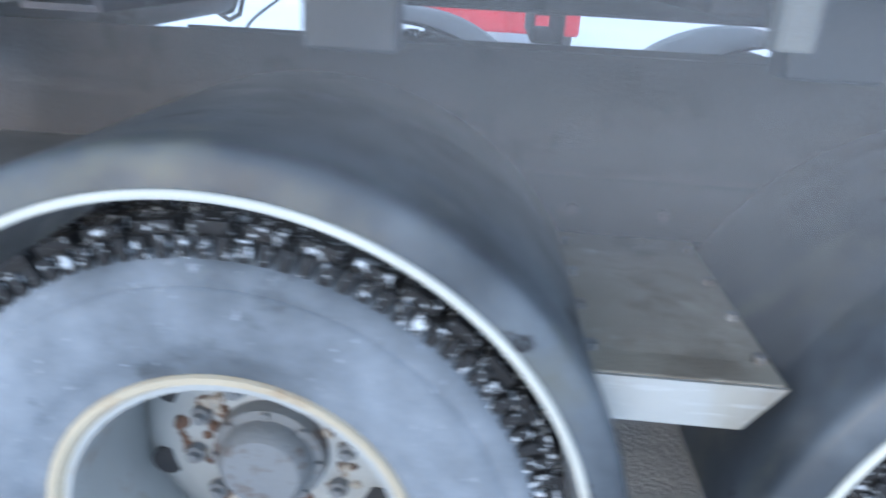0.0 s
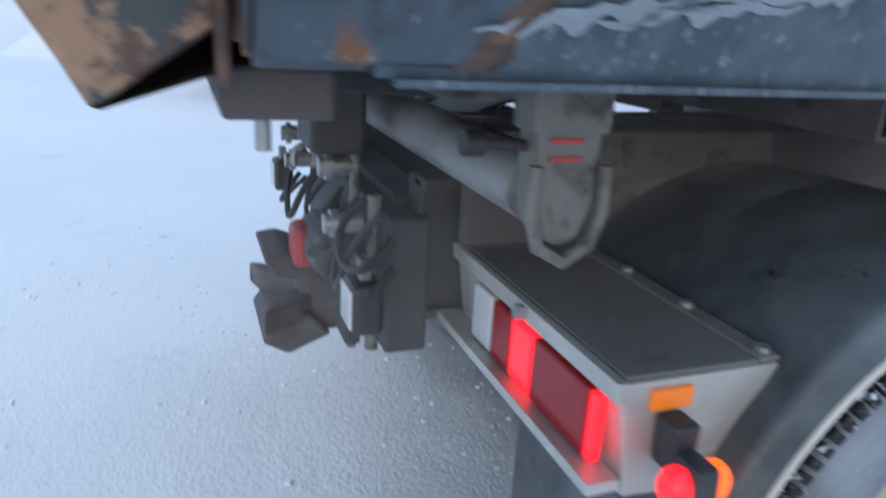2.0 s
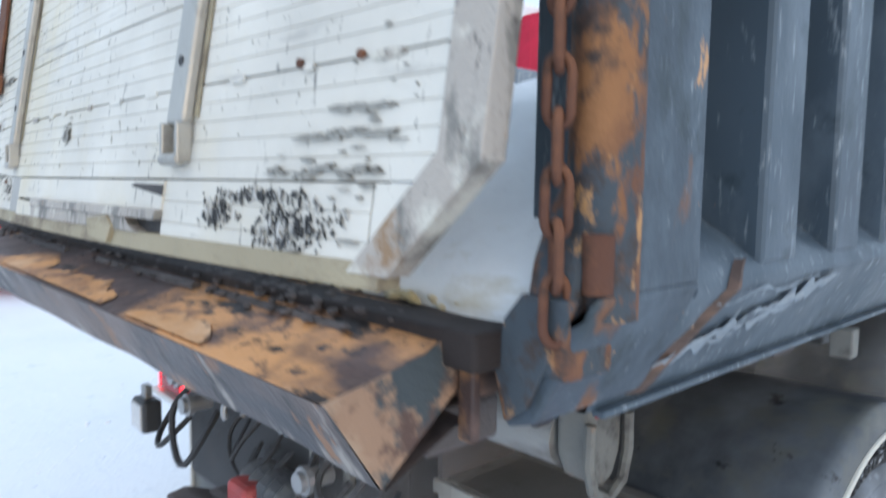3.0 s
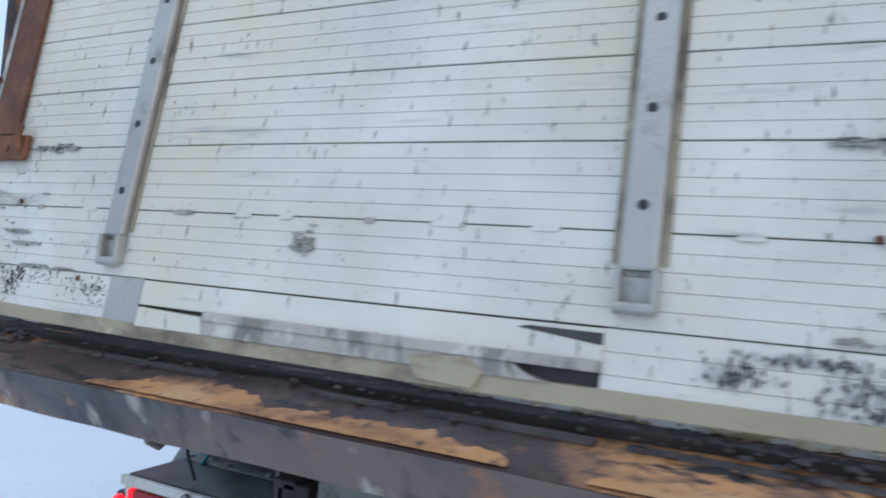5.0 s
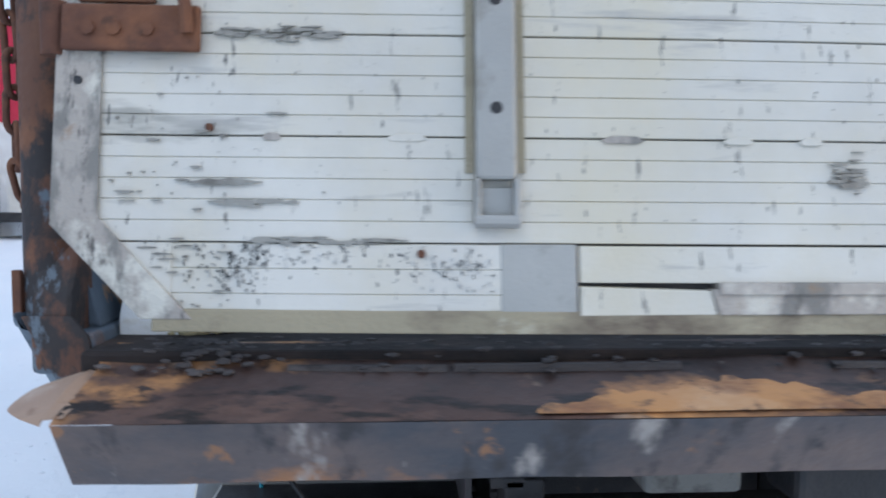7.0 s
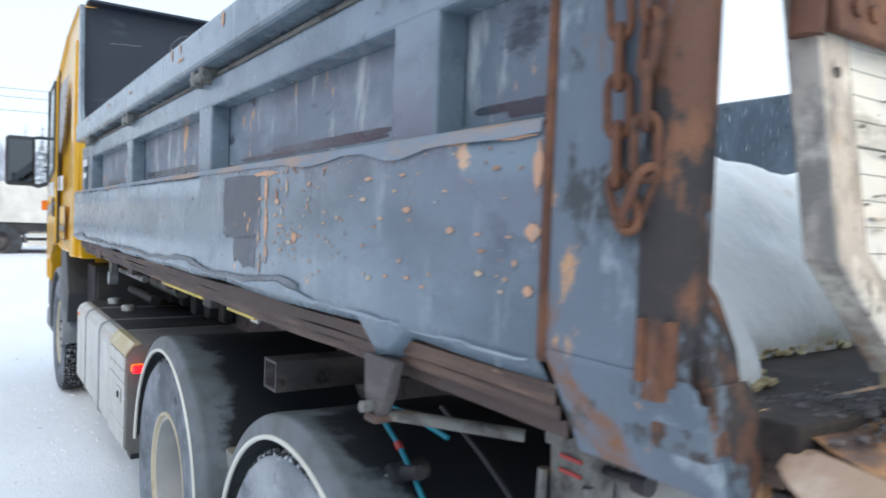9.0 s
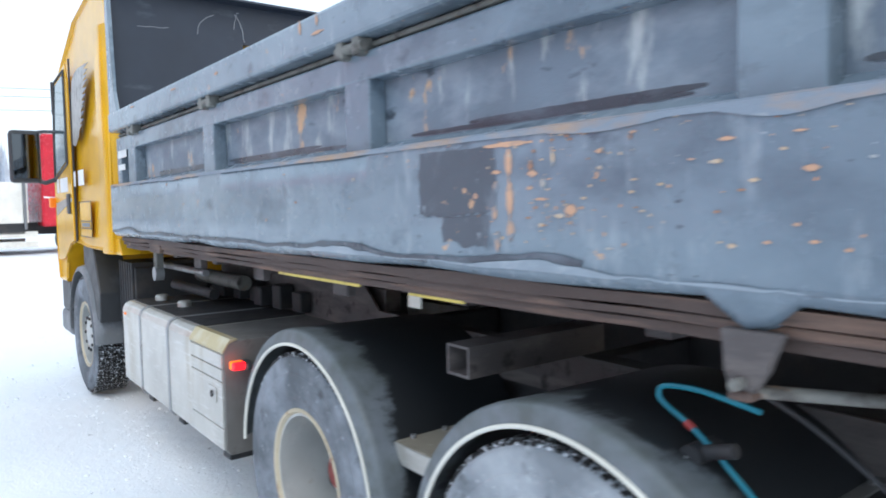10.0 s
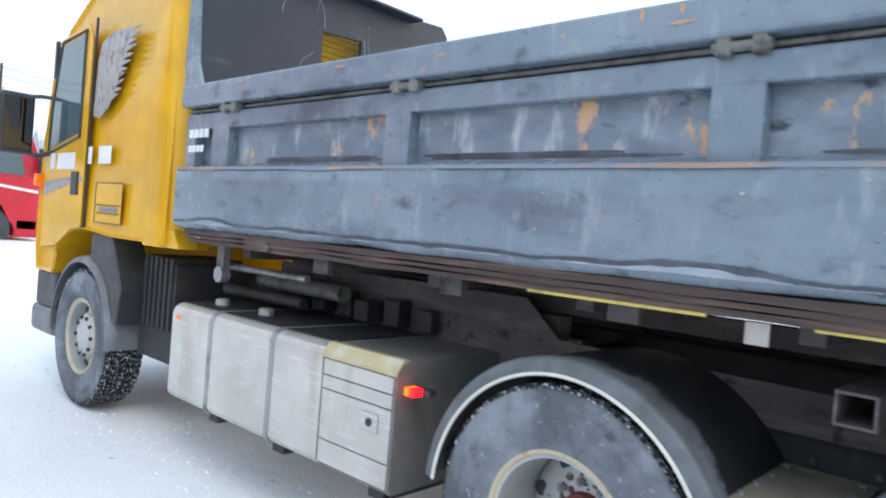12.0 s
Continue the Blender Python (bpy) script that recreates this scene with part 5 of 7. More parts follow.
slab(YR + 0.14, YL - 0.14, 1.490, 1.521, -0.030, 0.004, gate_grime, "bottom_edge", "yellowed dirty bottom edge")
slab(YR, YL, 2.335, 2.365, -0.034, 0.010, gate_trim, "top_edge", "aluminium top edge")
# repaired stretch of the lowest plank
slab(0.455, 0.56, 1.512, 1.612, -0.01, 0.003, strap_alu, "repair_plate", "bare aluminium repair plate")
slab(-0.515, 0.452, 1.560, 1.610, -0.014, 0.004, gate_white, "torn_plank", "bent and torn white plank remnant")
slab(-0.515, 0.26, 1.545, 1.562, -0.016, 0.013, gate_trim, "dented_rib", "")
slab(0, 0, 0, 0, -0.02, 0.008, gate_trim, "dented_channel", "dented aluminium channel", poly=[(0.26, 1.517), (0.27, 1.552), (-0.30, 1.548), (-0.36, 1.556), (-0.40, 1.53), (-0.44, 1.52)])
slab(0, 0, 0, 0, -0.012, 0.005, gate_white, "torn_plank_lower", "", poly=[(0.452, 1.515), (0.452, 1.555), (0.27, 1.550), (0.262, 1.517)])
slab(0, 0, 0, 0, -0.012, 0.014, gate_grime, "torn_flap", "torn yellowed flap", poly=[(-0.22, 1.500), (-0.20, 1.535), (-0.30, 1.545), (-0.335, 1.525), (-0.32, 1.495)])
slab(-0.515, -0.38, 1.585, 1.603, 0.003, 0.005, chassis_dark, "tear", "dark tear in the plank", bevel=0, poly=[(-0.515, 1.585), (-0.515, 1.603), (-0.40, 1.604), (-0.38, 1.600)])
# locking straps
for y in (0.567, -0.557):
    ob = slab(y - 0.029, y + 0.029, 1.700, 2.335, 0.0, 0.022, strap_alu, "strap", "dull aluminium lashing strap", 0.006)
    for z in (1.80, 1.954, 2.105, 2.255):
        part("strap_hole", rod(bmesh.new(), (gx(z) - 0.020, y, z), (gx(z) - 0.0235, y, z), 0.0085, 14), chassis_dark, ob, "dark round hole")
    bm = box(bmesh.new(), gx(1.67) - 0.026, gx(1.67), y - 0.032, y - 0.022, 1.638, 1.702, 0.003)
    box(bm, gx(1.67) - 0.026, gx(1.67), y + 0.022, y + 0.032, 1.638, 1.702, 0.003)
    box(bm, gx(1.67) - 0.008, gx(1.67), y - 0.024, y + 0.024, 1.640, 1.690, 0.002)
    rod(bm, (gx(1.64) - 0.015, y - 0.03, 1.644), (gx(1.64) - 0.015, y + 0.03, 1.644), 0.010, 10)
    part("clasp", bm, strap_alu, ob, "worn aluminium clasp")
    for s in (-1, 1):
        slab(y + s * 0.036 - 0.006, y + s * 0.036 + 0.006, 1.71, 2.33, 0.001, 0.003, gate_grime, "sealant_smear", "", 0)
# rusty corner plates, hinges and hooks
for s, e in ((1, YL), (-1, YR)):
    slab(e - s * 0.03, e - s * 0.135, 1.945, 2.36, 0.004, 0.014, rust, "corner_plate", "rust-brown corner plate")
    a, b = (e - s * 0.012, e - s * 0.20)
    ob = slab(a, b, 1.875, 1.94, 0.006, 0.022, rust, "hinge_plate", "heavy rusted hinge plate", 0.004)
    bm = tube(bmesh.new(), [(gx(1.94) - 0.03, e - s * 0.185, 1.90), (gx(1.94) - 0.036, e - s * 0.185, 1.935), (gx(1.95) - 0.03, e - s * 0.178, 1.955), (gx(1.95) - 0.02, e - s * 0.165, 1.965)], 0.009, 8)
    soft_shade(part("hook", bm, rust, ob))
    bm = rod(bmesh.new(), (gx(1.9) - 0.0, e + s * 0.005, 1.87), (gx(1.9) - 0.0, e + s * 0.005, 1.945), 0.018, 14)
    soft_shade(part("hinge_pin", bm, rust, ob))
    for dy in (0.05, 0.085, 0.13):
        part("rivet", rod(bmesh.new(), (gx(1.9) - 0.020, e - s * dy, 1.905), (gx(1.9) - 0.028, e - s * dy, 1.905), 0.010, 8), rust, ob)
    part("rivet_hole", rod(bmesh.new(), (gx(1.835) - 0.004, e - s * 0.032, 1.835), (gx(1.835) - 0.008, e - s * 0.032, 1.835), 0.006, 10), chassis_dark, gate)
soft_shade(part("gate_hook", tube(bmesh.new(), [(-1.585, YL - 0.01, 2.10), (-1.588, YL + 0.02, 2.09), (-1.588, YL + 0.035, 2.11), (-1.588, YL + 0.03, 2.135), (-1.588, YL + 0.015, 2.14)], 0.009, 8), rust, gate))
# screws, scars and smeared black tar on the planks
for y, z in ((0.965, 1.771), (-0.866, 1.765), (-0.989, 1.763), (0.67, 1.598)):
    part("screw_hole", rod(bmesh.new(), (gx(z) - 0.0005, y, z), (gx(z) - 0.006, y, z), 0.006, 10), rust, gate)
rnd = random.Random(8)
tar = surface("black_tar_smear", (0.03, 0.032, 0.035), [((0.5, 0.5, 0.48), 60.0, 0.5, 0.56, (1, 1.6, 0.5), 2.0)], rough=0.6)
tar_bm, scuff_bm = bmesh.new(), bmesh.new()


def fleck(bm, y, z, w, h, k, t=0.0022):
    """A ragged thin fleck on the tailgate."""
    pts = []
    off = rnd.uniform(0, 6.28)
    for a in range(k):
        r = rnd.uniform(0.45, 1.0)
        pts.append((y + w * r * math.cos(off + a * math.tau / k), z + h * r * math.sin(off + a * math.tau / k)))
    lo = [bm.verts.new((gx(q) - 0.001, p, q)) for p, q in pts]
    hi = [bm.verts.new((gx(q) - t - 0.0032, p, q)) for p, q in pts]
    bm.faces.new(hi)
    for a in range(k):
        bm.faces.new((lo[a], lo[(a + 1) % k], hi[(a + 1) % k], hi[a]))


for i in range(900):
    c = rnd.choice([(-0.90, 1.555, 0.07, 0.030), (-0.86, 1.545, 0.05, 0.025), (-0.70, 1.562, 0.04, 0.018), (-0.80, 1.592, 0.09, 0.007), (0.92, 1.575, 0.05, 0.03), (0.62, 1.58, 0.10, 0.025), (0.85, 1.60, 0.12, 0.02)])
    y, z = c[0] + rnd.gauss(0, 0.6) * c[2], c[1] + rnd.gauss(0, 0.6) * c[3]
    if not 1.525 < z < 1.61 or abs(y) > 1.03 or -0.53 < y < 0.57:
        continue
    fleck(tar_bm, y, z, rnd.uniform(0.0006, 0.0032) * (1 if c[0] < 0 else 0.7), rnd.uniform(0.001, 0.009) * (1 if c[0] < 0 else 0.6), 6, 0.0)
for i in range(560):
    y, z = rnd.uniform(-1.08, 1.06), rnd.uniform(1.63, 2.32)
    if min(abs(y - 0.567), abs(y + 0.557)) < 0.05:
        continue
    fleck(tar_bm if i % 19 == 0 else scuff_bm, y, z, rnd.uniform(0.0005, 0.0022), rnd.uniform(0.001, 0.008) * rnd.random(), 5, -0.001)
for i in range(120):
    s = rnd.choice((-1, 1))
    y, z = s * (1.10 - abs(rnd.gauss(0, 0.12))), 1.52 + abs(rnd.gauss(0, 0.15))
    if z > 1.86 or abs(y) > 1.05 + (z - 1.6) * 0.6:
        continue
    fleck(scuff_bm, y, z, rnd.uniform(0.002, 0.03) * rnd.random(), rnd.uniform(0.0006, 0.003), 8)
for y0, z0, w, h in ((-0.93, 1.625, 0.11, 0.012), (-0.97, 1.668, 0.09, 0.006), (0.80, 1.615, 0.10, 0.008), (0.90, 1.668, 0.055, 0.005), (-0.92, 1.90, 0.11, 0.014), (0.87, 1.905, 0.085, 0.012), (-1.0, 1.70, 0.05, 0.004), (0.94, 1.695, 0.04, 0.004), (0.06, 1.71, 0.02, 0.03)):
    for i in range(46):
        v = rnd.uniform(-1, 1)
        fleck(scuff_bm, y0 + w * v, z0 + h * rnd.gauss(0, 0.45) * (1 - 0.6 * v * v), rnd.uniform(0.004, 0.022), rnd.uniform(0.0008, 0.0035), 7)
scuff_grey = surface("grey_bare_metal_scuff", (0.30, 0.29, 0.26), [((0.18, 0.17, 0.15), 20.0, 0.5, 0.65, None, 2.0)], rough=0.5, metal=0.3)
tagged(part("tar_smear", tar_bm, tar, gate, "black tar flecks smeared over white paint"), kind="stuff")
tagged(part("scuff_wear", scuff_bm, scuff_grey, gate, "grey scuffs through the white paint"), kind="stuff")
# sealant lumps along the open plank joint
for i in range(13):
    y = -1.02 + i * 0.158 + rnd.uniform(-0.03, 0.03)
    if min(abs(y - 0.567), abs(y + 0.557)) < 0.07:
        continue
    w = rnd.uniform(0.012, 0.04)
    slab(0, 0, 0, 0, -0.001, 0.0035, gate_white if i % 3 else gate_trim, "sealant_lump", "", 0.001, poly=[(y - w, 1.757), (y - w * 0.6, 1.7535), (y + w * 0.7, 1.7535), (y + w, 1.758), (y + w * 0.5, 1.7645), (y - w * 0.7, 1.764)])
# the gate has been pushed out low in its middle; long pieces are cut so that they follow the bulge
for ob in [o for o in gate.children_recursive if o.type == 'MESH']:
    ys = [v.co.y for v in ob.data.vertices]
    bm = bmesh.new()
    bm.from_mesh(ob.data)
    if max(ys) - min(ys) > 0.25 and len(ys) < 200:
        for k in range(-8, 9):
            bmesh.ops.bisect_plane(bm, geom=bm.verts[:] + bm.edges[:] + bm.faces[:], plane_co=(0, k * 0.14, 0), plane_no=(0, 1, 0))
    for v in bm.verts:
        q = min(1.0, (v.co.y / 1.05) ** 2)
        v.co.x += 0.017 * q - 0.030 * (1 - q) * min(1.0, max(0.0, (2.30 - v.co.z) / 0.75))
    bm.to_mesh(ob.data)
    bm.free()
# ---- chute lip below the tailgate ----
bm = bmesh.new()
n = 90
prev = None
for i in range(n + 1):
    y = -1.105 + 2.235 * i / n
    w = 0.008 * noise.noise((y * 3.0, 1.0, 0.0)) + 0.004 * noise.noise((y * 11.0, 2.0, 0.0))
    row = [bm.verts.new(p) for p in ((-1.52, y, 1.450 + w * 0.4), (-1.575, y, 1.440 + w), (-1.605, y, 1.424 + w * 0.6), (-1.66, y, 1.410 + w * 0.6), (-1.725, y, 1.396 + w * 0.4), (-1.738, y, 1.391))]
    if prev:
        for a in range(5):
            bm.faces.new((prev[a], prev[a + 1], row[a + 1], row[a]))
    prev = row
chute = soft_shade(part("chute_lip", bm, chute_steel, truck, "rusted chute lip below the tailgate, orange and brown"), 50)
bm = bmesh.new()
prev = None
for i in range(n + 1):
    y = -1.105 + 2.235 * i / n
    u = i / n
    w = 0.004 * noise.noise((y * 4.0, 3.0, 0.0))
    row = [bm.verts.new(p) for p in ((-1.738, y, 1.390 + w * 0.3), (-1.682 + w, y - 0.02 * (1 - u), 1.297 - 0.006 * u + w), (-1.672 + w, y - 0.02 * (1 - u), 1.294 - 0.006 * u + w), (-1.54, y, 1.335))]
    if prev:
        for a in range(3):
            bm.faces.new((prev[a], prev[a + 1], row[a + 1], row[a]))
    prev = row
part("front_face", bm, chute_face, chute, "scraped dark front face")
bloom = surface("bright_orange_rust", (0.50, 0.25, 0.095), [
    ((0.60, 0.38, 0.22), 7.0, 0.48, 0.66, (1, 0.6, 1), 4.0), ((0.22, 0.10, 0.05), 9.0, 0.50, 0.64, (1, 0.5, 1), 9.0), ((0.08, 0.05, 0.04), 24.0, 0.55, 0.68, None, 2.0)], rough=0.6, grain=0.7, grain_scale=50)
for y0, y1, wide, seed in ((0.52, 0.06, 0.075, 1.0), (0.09, -0.40, 0.080, 5.0), (-0.52, -0.80, 0.050, 9.0)):
    def rust_row(u):
        y = y0 + (y1 - y0) * u
        w = 0.006 + wide * max(0.0, math.sin(math.pi * u)) ** 0.5 * (0.85 + 0.75 * noise.noise((y * 3.1, seed, 0)) + 0.35 * noise.noise((y * 11.0, seed, 3)) + 0.3 * noise.noise((y * 43.0, seed, 7)))
        xa, xb = -1.7325, -1.7325 + min(max(w, 0.004), 0.10)
        return [(x, y, 1.4135 + 0.2154 * (x + 1.66) + 0.002 * noise.noise((y * 3.0, 1.0, 0.0))) for x in (xa, (xa + xb) / 2, xb)]
    part("rust_bloom", wavy(bmesh.new(), 0, 1, 110, rust_row), bloom, chute, "bright orange rust along the lip")
bm = bmesh.new()
tri = [(-1.742, -1.110, 1.394), (-1.682, -1.127, 1.295), (-1.535, -1.113, 1.398), (-1.522, -1.111, 1.448), (-1.575, -1.110, 1.440), (-1.605, -1.110, 1.424), (-1.66, -1.110, 1.411)]
a = [bm.verts.new(p) for p in tri]
b = [bm.verts.new((p[0] + 0.004, p[1] + 0.012, p[2] - 0.003)) for p in tri]
bm.faces.new(a)
bm.faces.new(list(reversed(b)))
for i in range(len(tri)):
    k = (i + 1) % len(tri)
    bm.faces.new((a[i], b[i], b[k], a[k]))
part("end_plate", bm, end_rust, chute, "rusty triangular end plate")
bm = wavy(bmesh.new(), 0, 1, 10, lambda u: [(-1.55 - 0.18 * u, 1.118, 1.425 - 0.028 * u), (-1.55 - 0.175 * u, 1.145, 1.423 - 0.03 * u + 0.012 * math.sin(u * 3.14)), (-1.56 - 0.16 * u, 1.15 + 0.075 * math.sin(u * 3.14) ** 0.7, 1.408 - 0.026 * u + 0.004 * math.sin(u * 9))])
part("curled_end", bm, surface("tan_rusted_plate", (0.40, 0.27, 0.19), [((0.52, 0.42, 0.34), 6.0, 0.5, 0.65, None, 2.0), ((0.18, 0.10, 0.06), 12.0, 0.6, 0.7, None, 5.0)], rough=0.6), chute, "curled-up rusty end of the lip")
for i, (y0, y1) in enumerate(((0.86, 0.63), (0.62, 0.28), (0.04, -0.16), (-0.2, -0.5), (-0.55, -0.95))):
    soft_shade(part("hinge_bar", rod(bmesh.new(), (-1.60, y0, 1.424), (-1.602, y1, 1.423 + 0.003 * (i % 2)), 0.009, 10), under_brown, chute, "dark rusty hinge bar"))
rnd = random.Random(3)
bm = bmesh.new()
for i in range(360):
    y = rnd.uniform(-1.05, 1.1) if i % 2 else rnd.choice([rnd.gauss(1.0, 0.06), rnd.gauss(-0.75, 0.12)])
    x, r = rnd.uniform(-1.62, -1.48), rnd.uniform(0.002, 0.007)
    y = max(-1.06, min(1.12, y))
    v0 = bmesh.ops.create_icosphere(bm, subdivisions=1, radius=r, matrix=Matrix.Translation((x, y, 1.449 + min(0.0, x + 1.58) * 0.6)) @ Matrix.Diagonal((1.4, 2.0, 0.7, 1)))["verts"]
    for v in v0:
        v.co += Vector((rnd.uniform(-1, 1), rnd.uniform(-1, 1), rnd.uniform(-1, 1))) * r * 0.3
tagged(part("frozen_dirt", bm, under_brown, chute, "dark clods of frozen dirt"), kind="stuff")
part("locking_bar", box(bmesh.new(), -1.566, -1.552, -1.142, -1.118, 1.318, 1.43, 0.003), chute_steel, chute, "rusty flat locking bar")
part("locking_bar", box(bmesh.new(), -1.522, -1.508, 1.094, 1.118, 1.33, 1.43, 0.003), chute_steel, chute)

# ---- coupling and clutter under the rear ----
sill_beam = part("rear_sill_beam", box(bmesh.new(), -1.56, -1.43, -1.06, 1.06, 1.272, 1.334, 0.008), under_brown, truck, "dark grimy beam below the chute")
for y in (-0.72, 0.72):
    part("beam_bracket", prism(bmesh.new(), [(-1.43, 1.334), (-1.10, 1.30), (-1.10, 1.262), (-1.43, 1.276)], "y", y - 0.025, y + 0.025, 0.004), chassis_dark, sill_beam)
part("hanging_pin", rod(bmesh.new(), (-1.50, -0.92, 1.274), (-1.50, -0.92, 1.212), 0.011, 10), steel, sill_beam, "short steel pin")
bm = box(bmesh.new(), -1.20, -1.10, -0.50, 0.50, 0.66, 0.98, 0.01)
beam = part("rear_cross_beam", bm, chassis_dark, truck, "black rear cross beam")
CZ = 0.60
coupling = soft_shade(part("drawbar_coupling", rod(bmesh.new(), (-1.18, 0, CZ + 0.02), (-1.30, 0, CZ + 0.02), 0.11, 20), under_brown, truck, "brown cast drawbar coupling with open jaw"))
part("coupling_body", box(bmesh.new(), -1.36, -1.20, -0.10, 0.10, CZ - 0.10, CZ + 0.14, 0.025), under_brown, coupling)
for s in (-1, 1):
    part("jaw_horn", prism(bmesh.new(), [(-1.30, s * 0.07), (-1.37, s * 0.15), (-1.47, s * 0.21), (-1.45, s * 0.13), (-1.36, s * 0.03)], "z", CZ - 0.05, CZ + 0.02, 0.010), under_brown, coupling, "flared jaw horn")
part("jaw_lower", prism(bmesh.new(), [(-1.28, CZ - 0.08), (-1.40, CZ - 0.13), (-1.47, CZ - 0.09), (-1.44, CZ - 0.05), (-1.34, CZ - 0.02)], "y", -0.16, 0.16, 0.012), under_brown, coupling, "flared lower jaw")
part("jaw_upper", prism(bmesh.new(), [(-1.28, CZ + 0.10), (-1.40, CZ + 0.15), (-1.46, CZ + 0.14), (-1.43, CZ + 0.09), (-1.34, CZ + 0.06)], "y", -0.13, 0.13, 0.012), under_brown, coupling, "flared upper jaw")
part("coupling_handle", box(bmesh.new(), -1.39, -1.30, -0.20, -0.09, CZ + 0.13, CZ + 0.24, 0.02), red_rubber, coupling, "faded red release handle")
soft_shade(part("bellows", lathe(bmesh.new(), [(0.055 + 0.014 * (i % 2), -0.30 + i * 0.022) for i in range(10)] + [(0.001, -0.10), (0.001, -0.30)], -1.30, CZ + 0.20, 1, 16), mudguard_black, coupling, "black rubber bellows"), 10)
soft_shade(part("hanging_tube", rod(bmesh.new(), (-1.24, -0.42, 0.60), (-1.24, -0.42, 0.98), 0.016, 10), grimy_grey, coupling))
soft_shade(part("hanging_tube", rod(bmesh.new(), (-1.26, -0.30, 0.55), (-1.26, -0.30, 1.05), 0.012, 10), grimy_grey, coupling))
for y, z in ((-0.34, 0.93), (-0.27, 1.05), (0.30, 0.95), (0.38, 1.02)):
    bm = rod(bmesh.new(), (-1.22, y, z), (-1.31, y, z), 0.024, 12)
    rod(bm, (-1.28, y, z), (-1.295, y, z), 0.034, 12)
    part("air_coupling", bm, steel, beam, "steel air line coupling")
coupling.location = (0.035, 0.02, 0.03)
for y in (-0.56, 0.69):
    light = part("work_light", box(bmesh.new(), -1.30, -1.235, y - 0.055, y + 0.055, 0.765, 0.875, 0.012), black_plastic, beam, "black work light")
    part("light_glass", box(bmesh.new(), -1.306, -1.298, y - 0.042, y + 0.042, 0.777, 0.863, 0.003), white_lens, light, "pale frosted light glass")
    part("light_bracket", box(bmesh.new(), -1.28, -1.255, y - 0.02, y + 0.02, 0.875, 0.92, 0.004), steel, light)
rnd = random.Random(12)
for i in range(12):
    y = rnd.uniform(-0.55, 0.55)
    z = rnd.uniform(0.85, 1.05)
    y2 = y + rnd.uniform(-0.25, 0.25)
    pts = [(-1.22, y, z), (-1.28, y + 0.02, z - 0.06), (-1.30, (y + y2) / 2, z - rnd.uniform(0.10, 0.25)), (-1.27, y2 - 0.02, z - 0.08), (-1.20, y2, z)]
    smoothed = []
    for a, b in zip(pts, pts[1:]):
        for k in range(4):
            smoothed.append(Vector(a).lerp(Vector(b), k / 4))
    for _ in range(4):
        smoothed = [smoothed[0]] + [(a + b * 2 + c) / 4 for a, b, c in zip(smoothed, smoothed[1:], smoothed[2:])] + [smoothed[-1]]
    soft_shade(part("cable", tube(bmesh.new(), smoothed, rnd.uniform(0.006, 0.011), 6), chassis_dark, beam, "black cable loop"))
part("valve_box", box(bmesh.new(), -1.33, -1.20, -0.30, -0.08, 1.08, 1.24, 0.015), chassis_dark, beam, "black valve housing")
part("valve_label", box(bmesh.new(), -1.334, -1.329, -0.26, -0.20, 1.17, 1.19), white_plain, beam)
part("valve_box", box(bmesh.new(), -1.31, -1.20, 0.02, 0.22, 1.10, 1.25, 0.015), grimy_grey, beam)
part("shackle", tube(bmesh.new(), [(-1.30 - 0.03 * math.cos(a), -0.02, 1.02 + 0.035 * math.sin(a)) for a in [k * 0.45 - 0.6 for k in range(11)]], 0.009, 8), steel, beam)
part("tow_eye_plate", box(bmesh.new(), -1.26, -1.22, -0.36, -0.24, 0.62, 0.74, 0.01), chassis_dark, beam)
# teal air hose and valves behind the left rear wheel
def hose(pts, r, mat, name, label=""):
    sm = [Vector(a).lerp(Vector(b), k / 5) for a, b in zip(pts, pts[1:]) for k in range(5)] + [Vector(pts[-1])]
    for _ in range(3):
        sm = [sm[0]] + [(a + b * 2 + c) / 4 for a, b, c in zip(sm, sm[1:], sm[2:])] + [sm[-1]]
    return soft_shade(part(name, tube(bmesh.new(), sm, r, 8), mat, truck, label))


hose([(-0.57, 1.06, 1.13), (-0.49, 1.06, 1.17), (-0.495, 1.06, 1.205), (-0.59, 1.05, 1.21), (-0.72, 1.02, 1.18)], 0.0065, hose_blue, "air_hose", "teal plastic air hose")
hose([(-0.57, 1.06, 1.13), (-0.64, 1.06, 1.08), (-0.72, 1.06, 1.01), (-0.85, 1.05, 0.90)], 0.0065, hose_blue, "air_hose", "teal plastic air hose")
hose([(-0.66, 1.0, 1.235), (-0.82, 1.0, 1.17), (-0.98, 0.98, 1.05), (-1.0, 0.9, 0.95)], 0.006, chassis_dark, "cable", "black cable")
bm = rod(bmesh.new(), (-0.60, 1.0, 1.07), (-0.60, 1.10, 1.07), 0.026, 12)
rod(bm, (-0.56, 1.07, 1.06), (-0.69, 1.07, 1.10), 0.017, 12)
soft_shade(part("air_valve", bm, chassis_dark, truck, "small black air valve"))
soft_shade(part("valve_cap", rod(bmesh.new(), (-0.585, 1.08, 1.055), (-0.585, 1.12, 1.05), 0.020, 12), steel, truck, "steel valve cap"))
for x in (-0.565, -0.635):
    soft_shade(part("hose_fitting", rod(bmesh.new(), (x, 1.06, 1.132 + (x + 0.565) * 0.68), (x - 0.018, 1.06, 1.12 + (x + 0.565) * 0.68), 0.0095, 10), red_rubber, truck, "red hose fitting"))
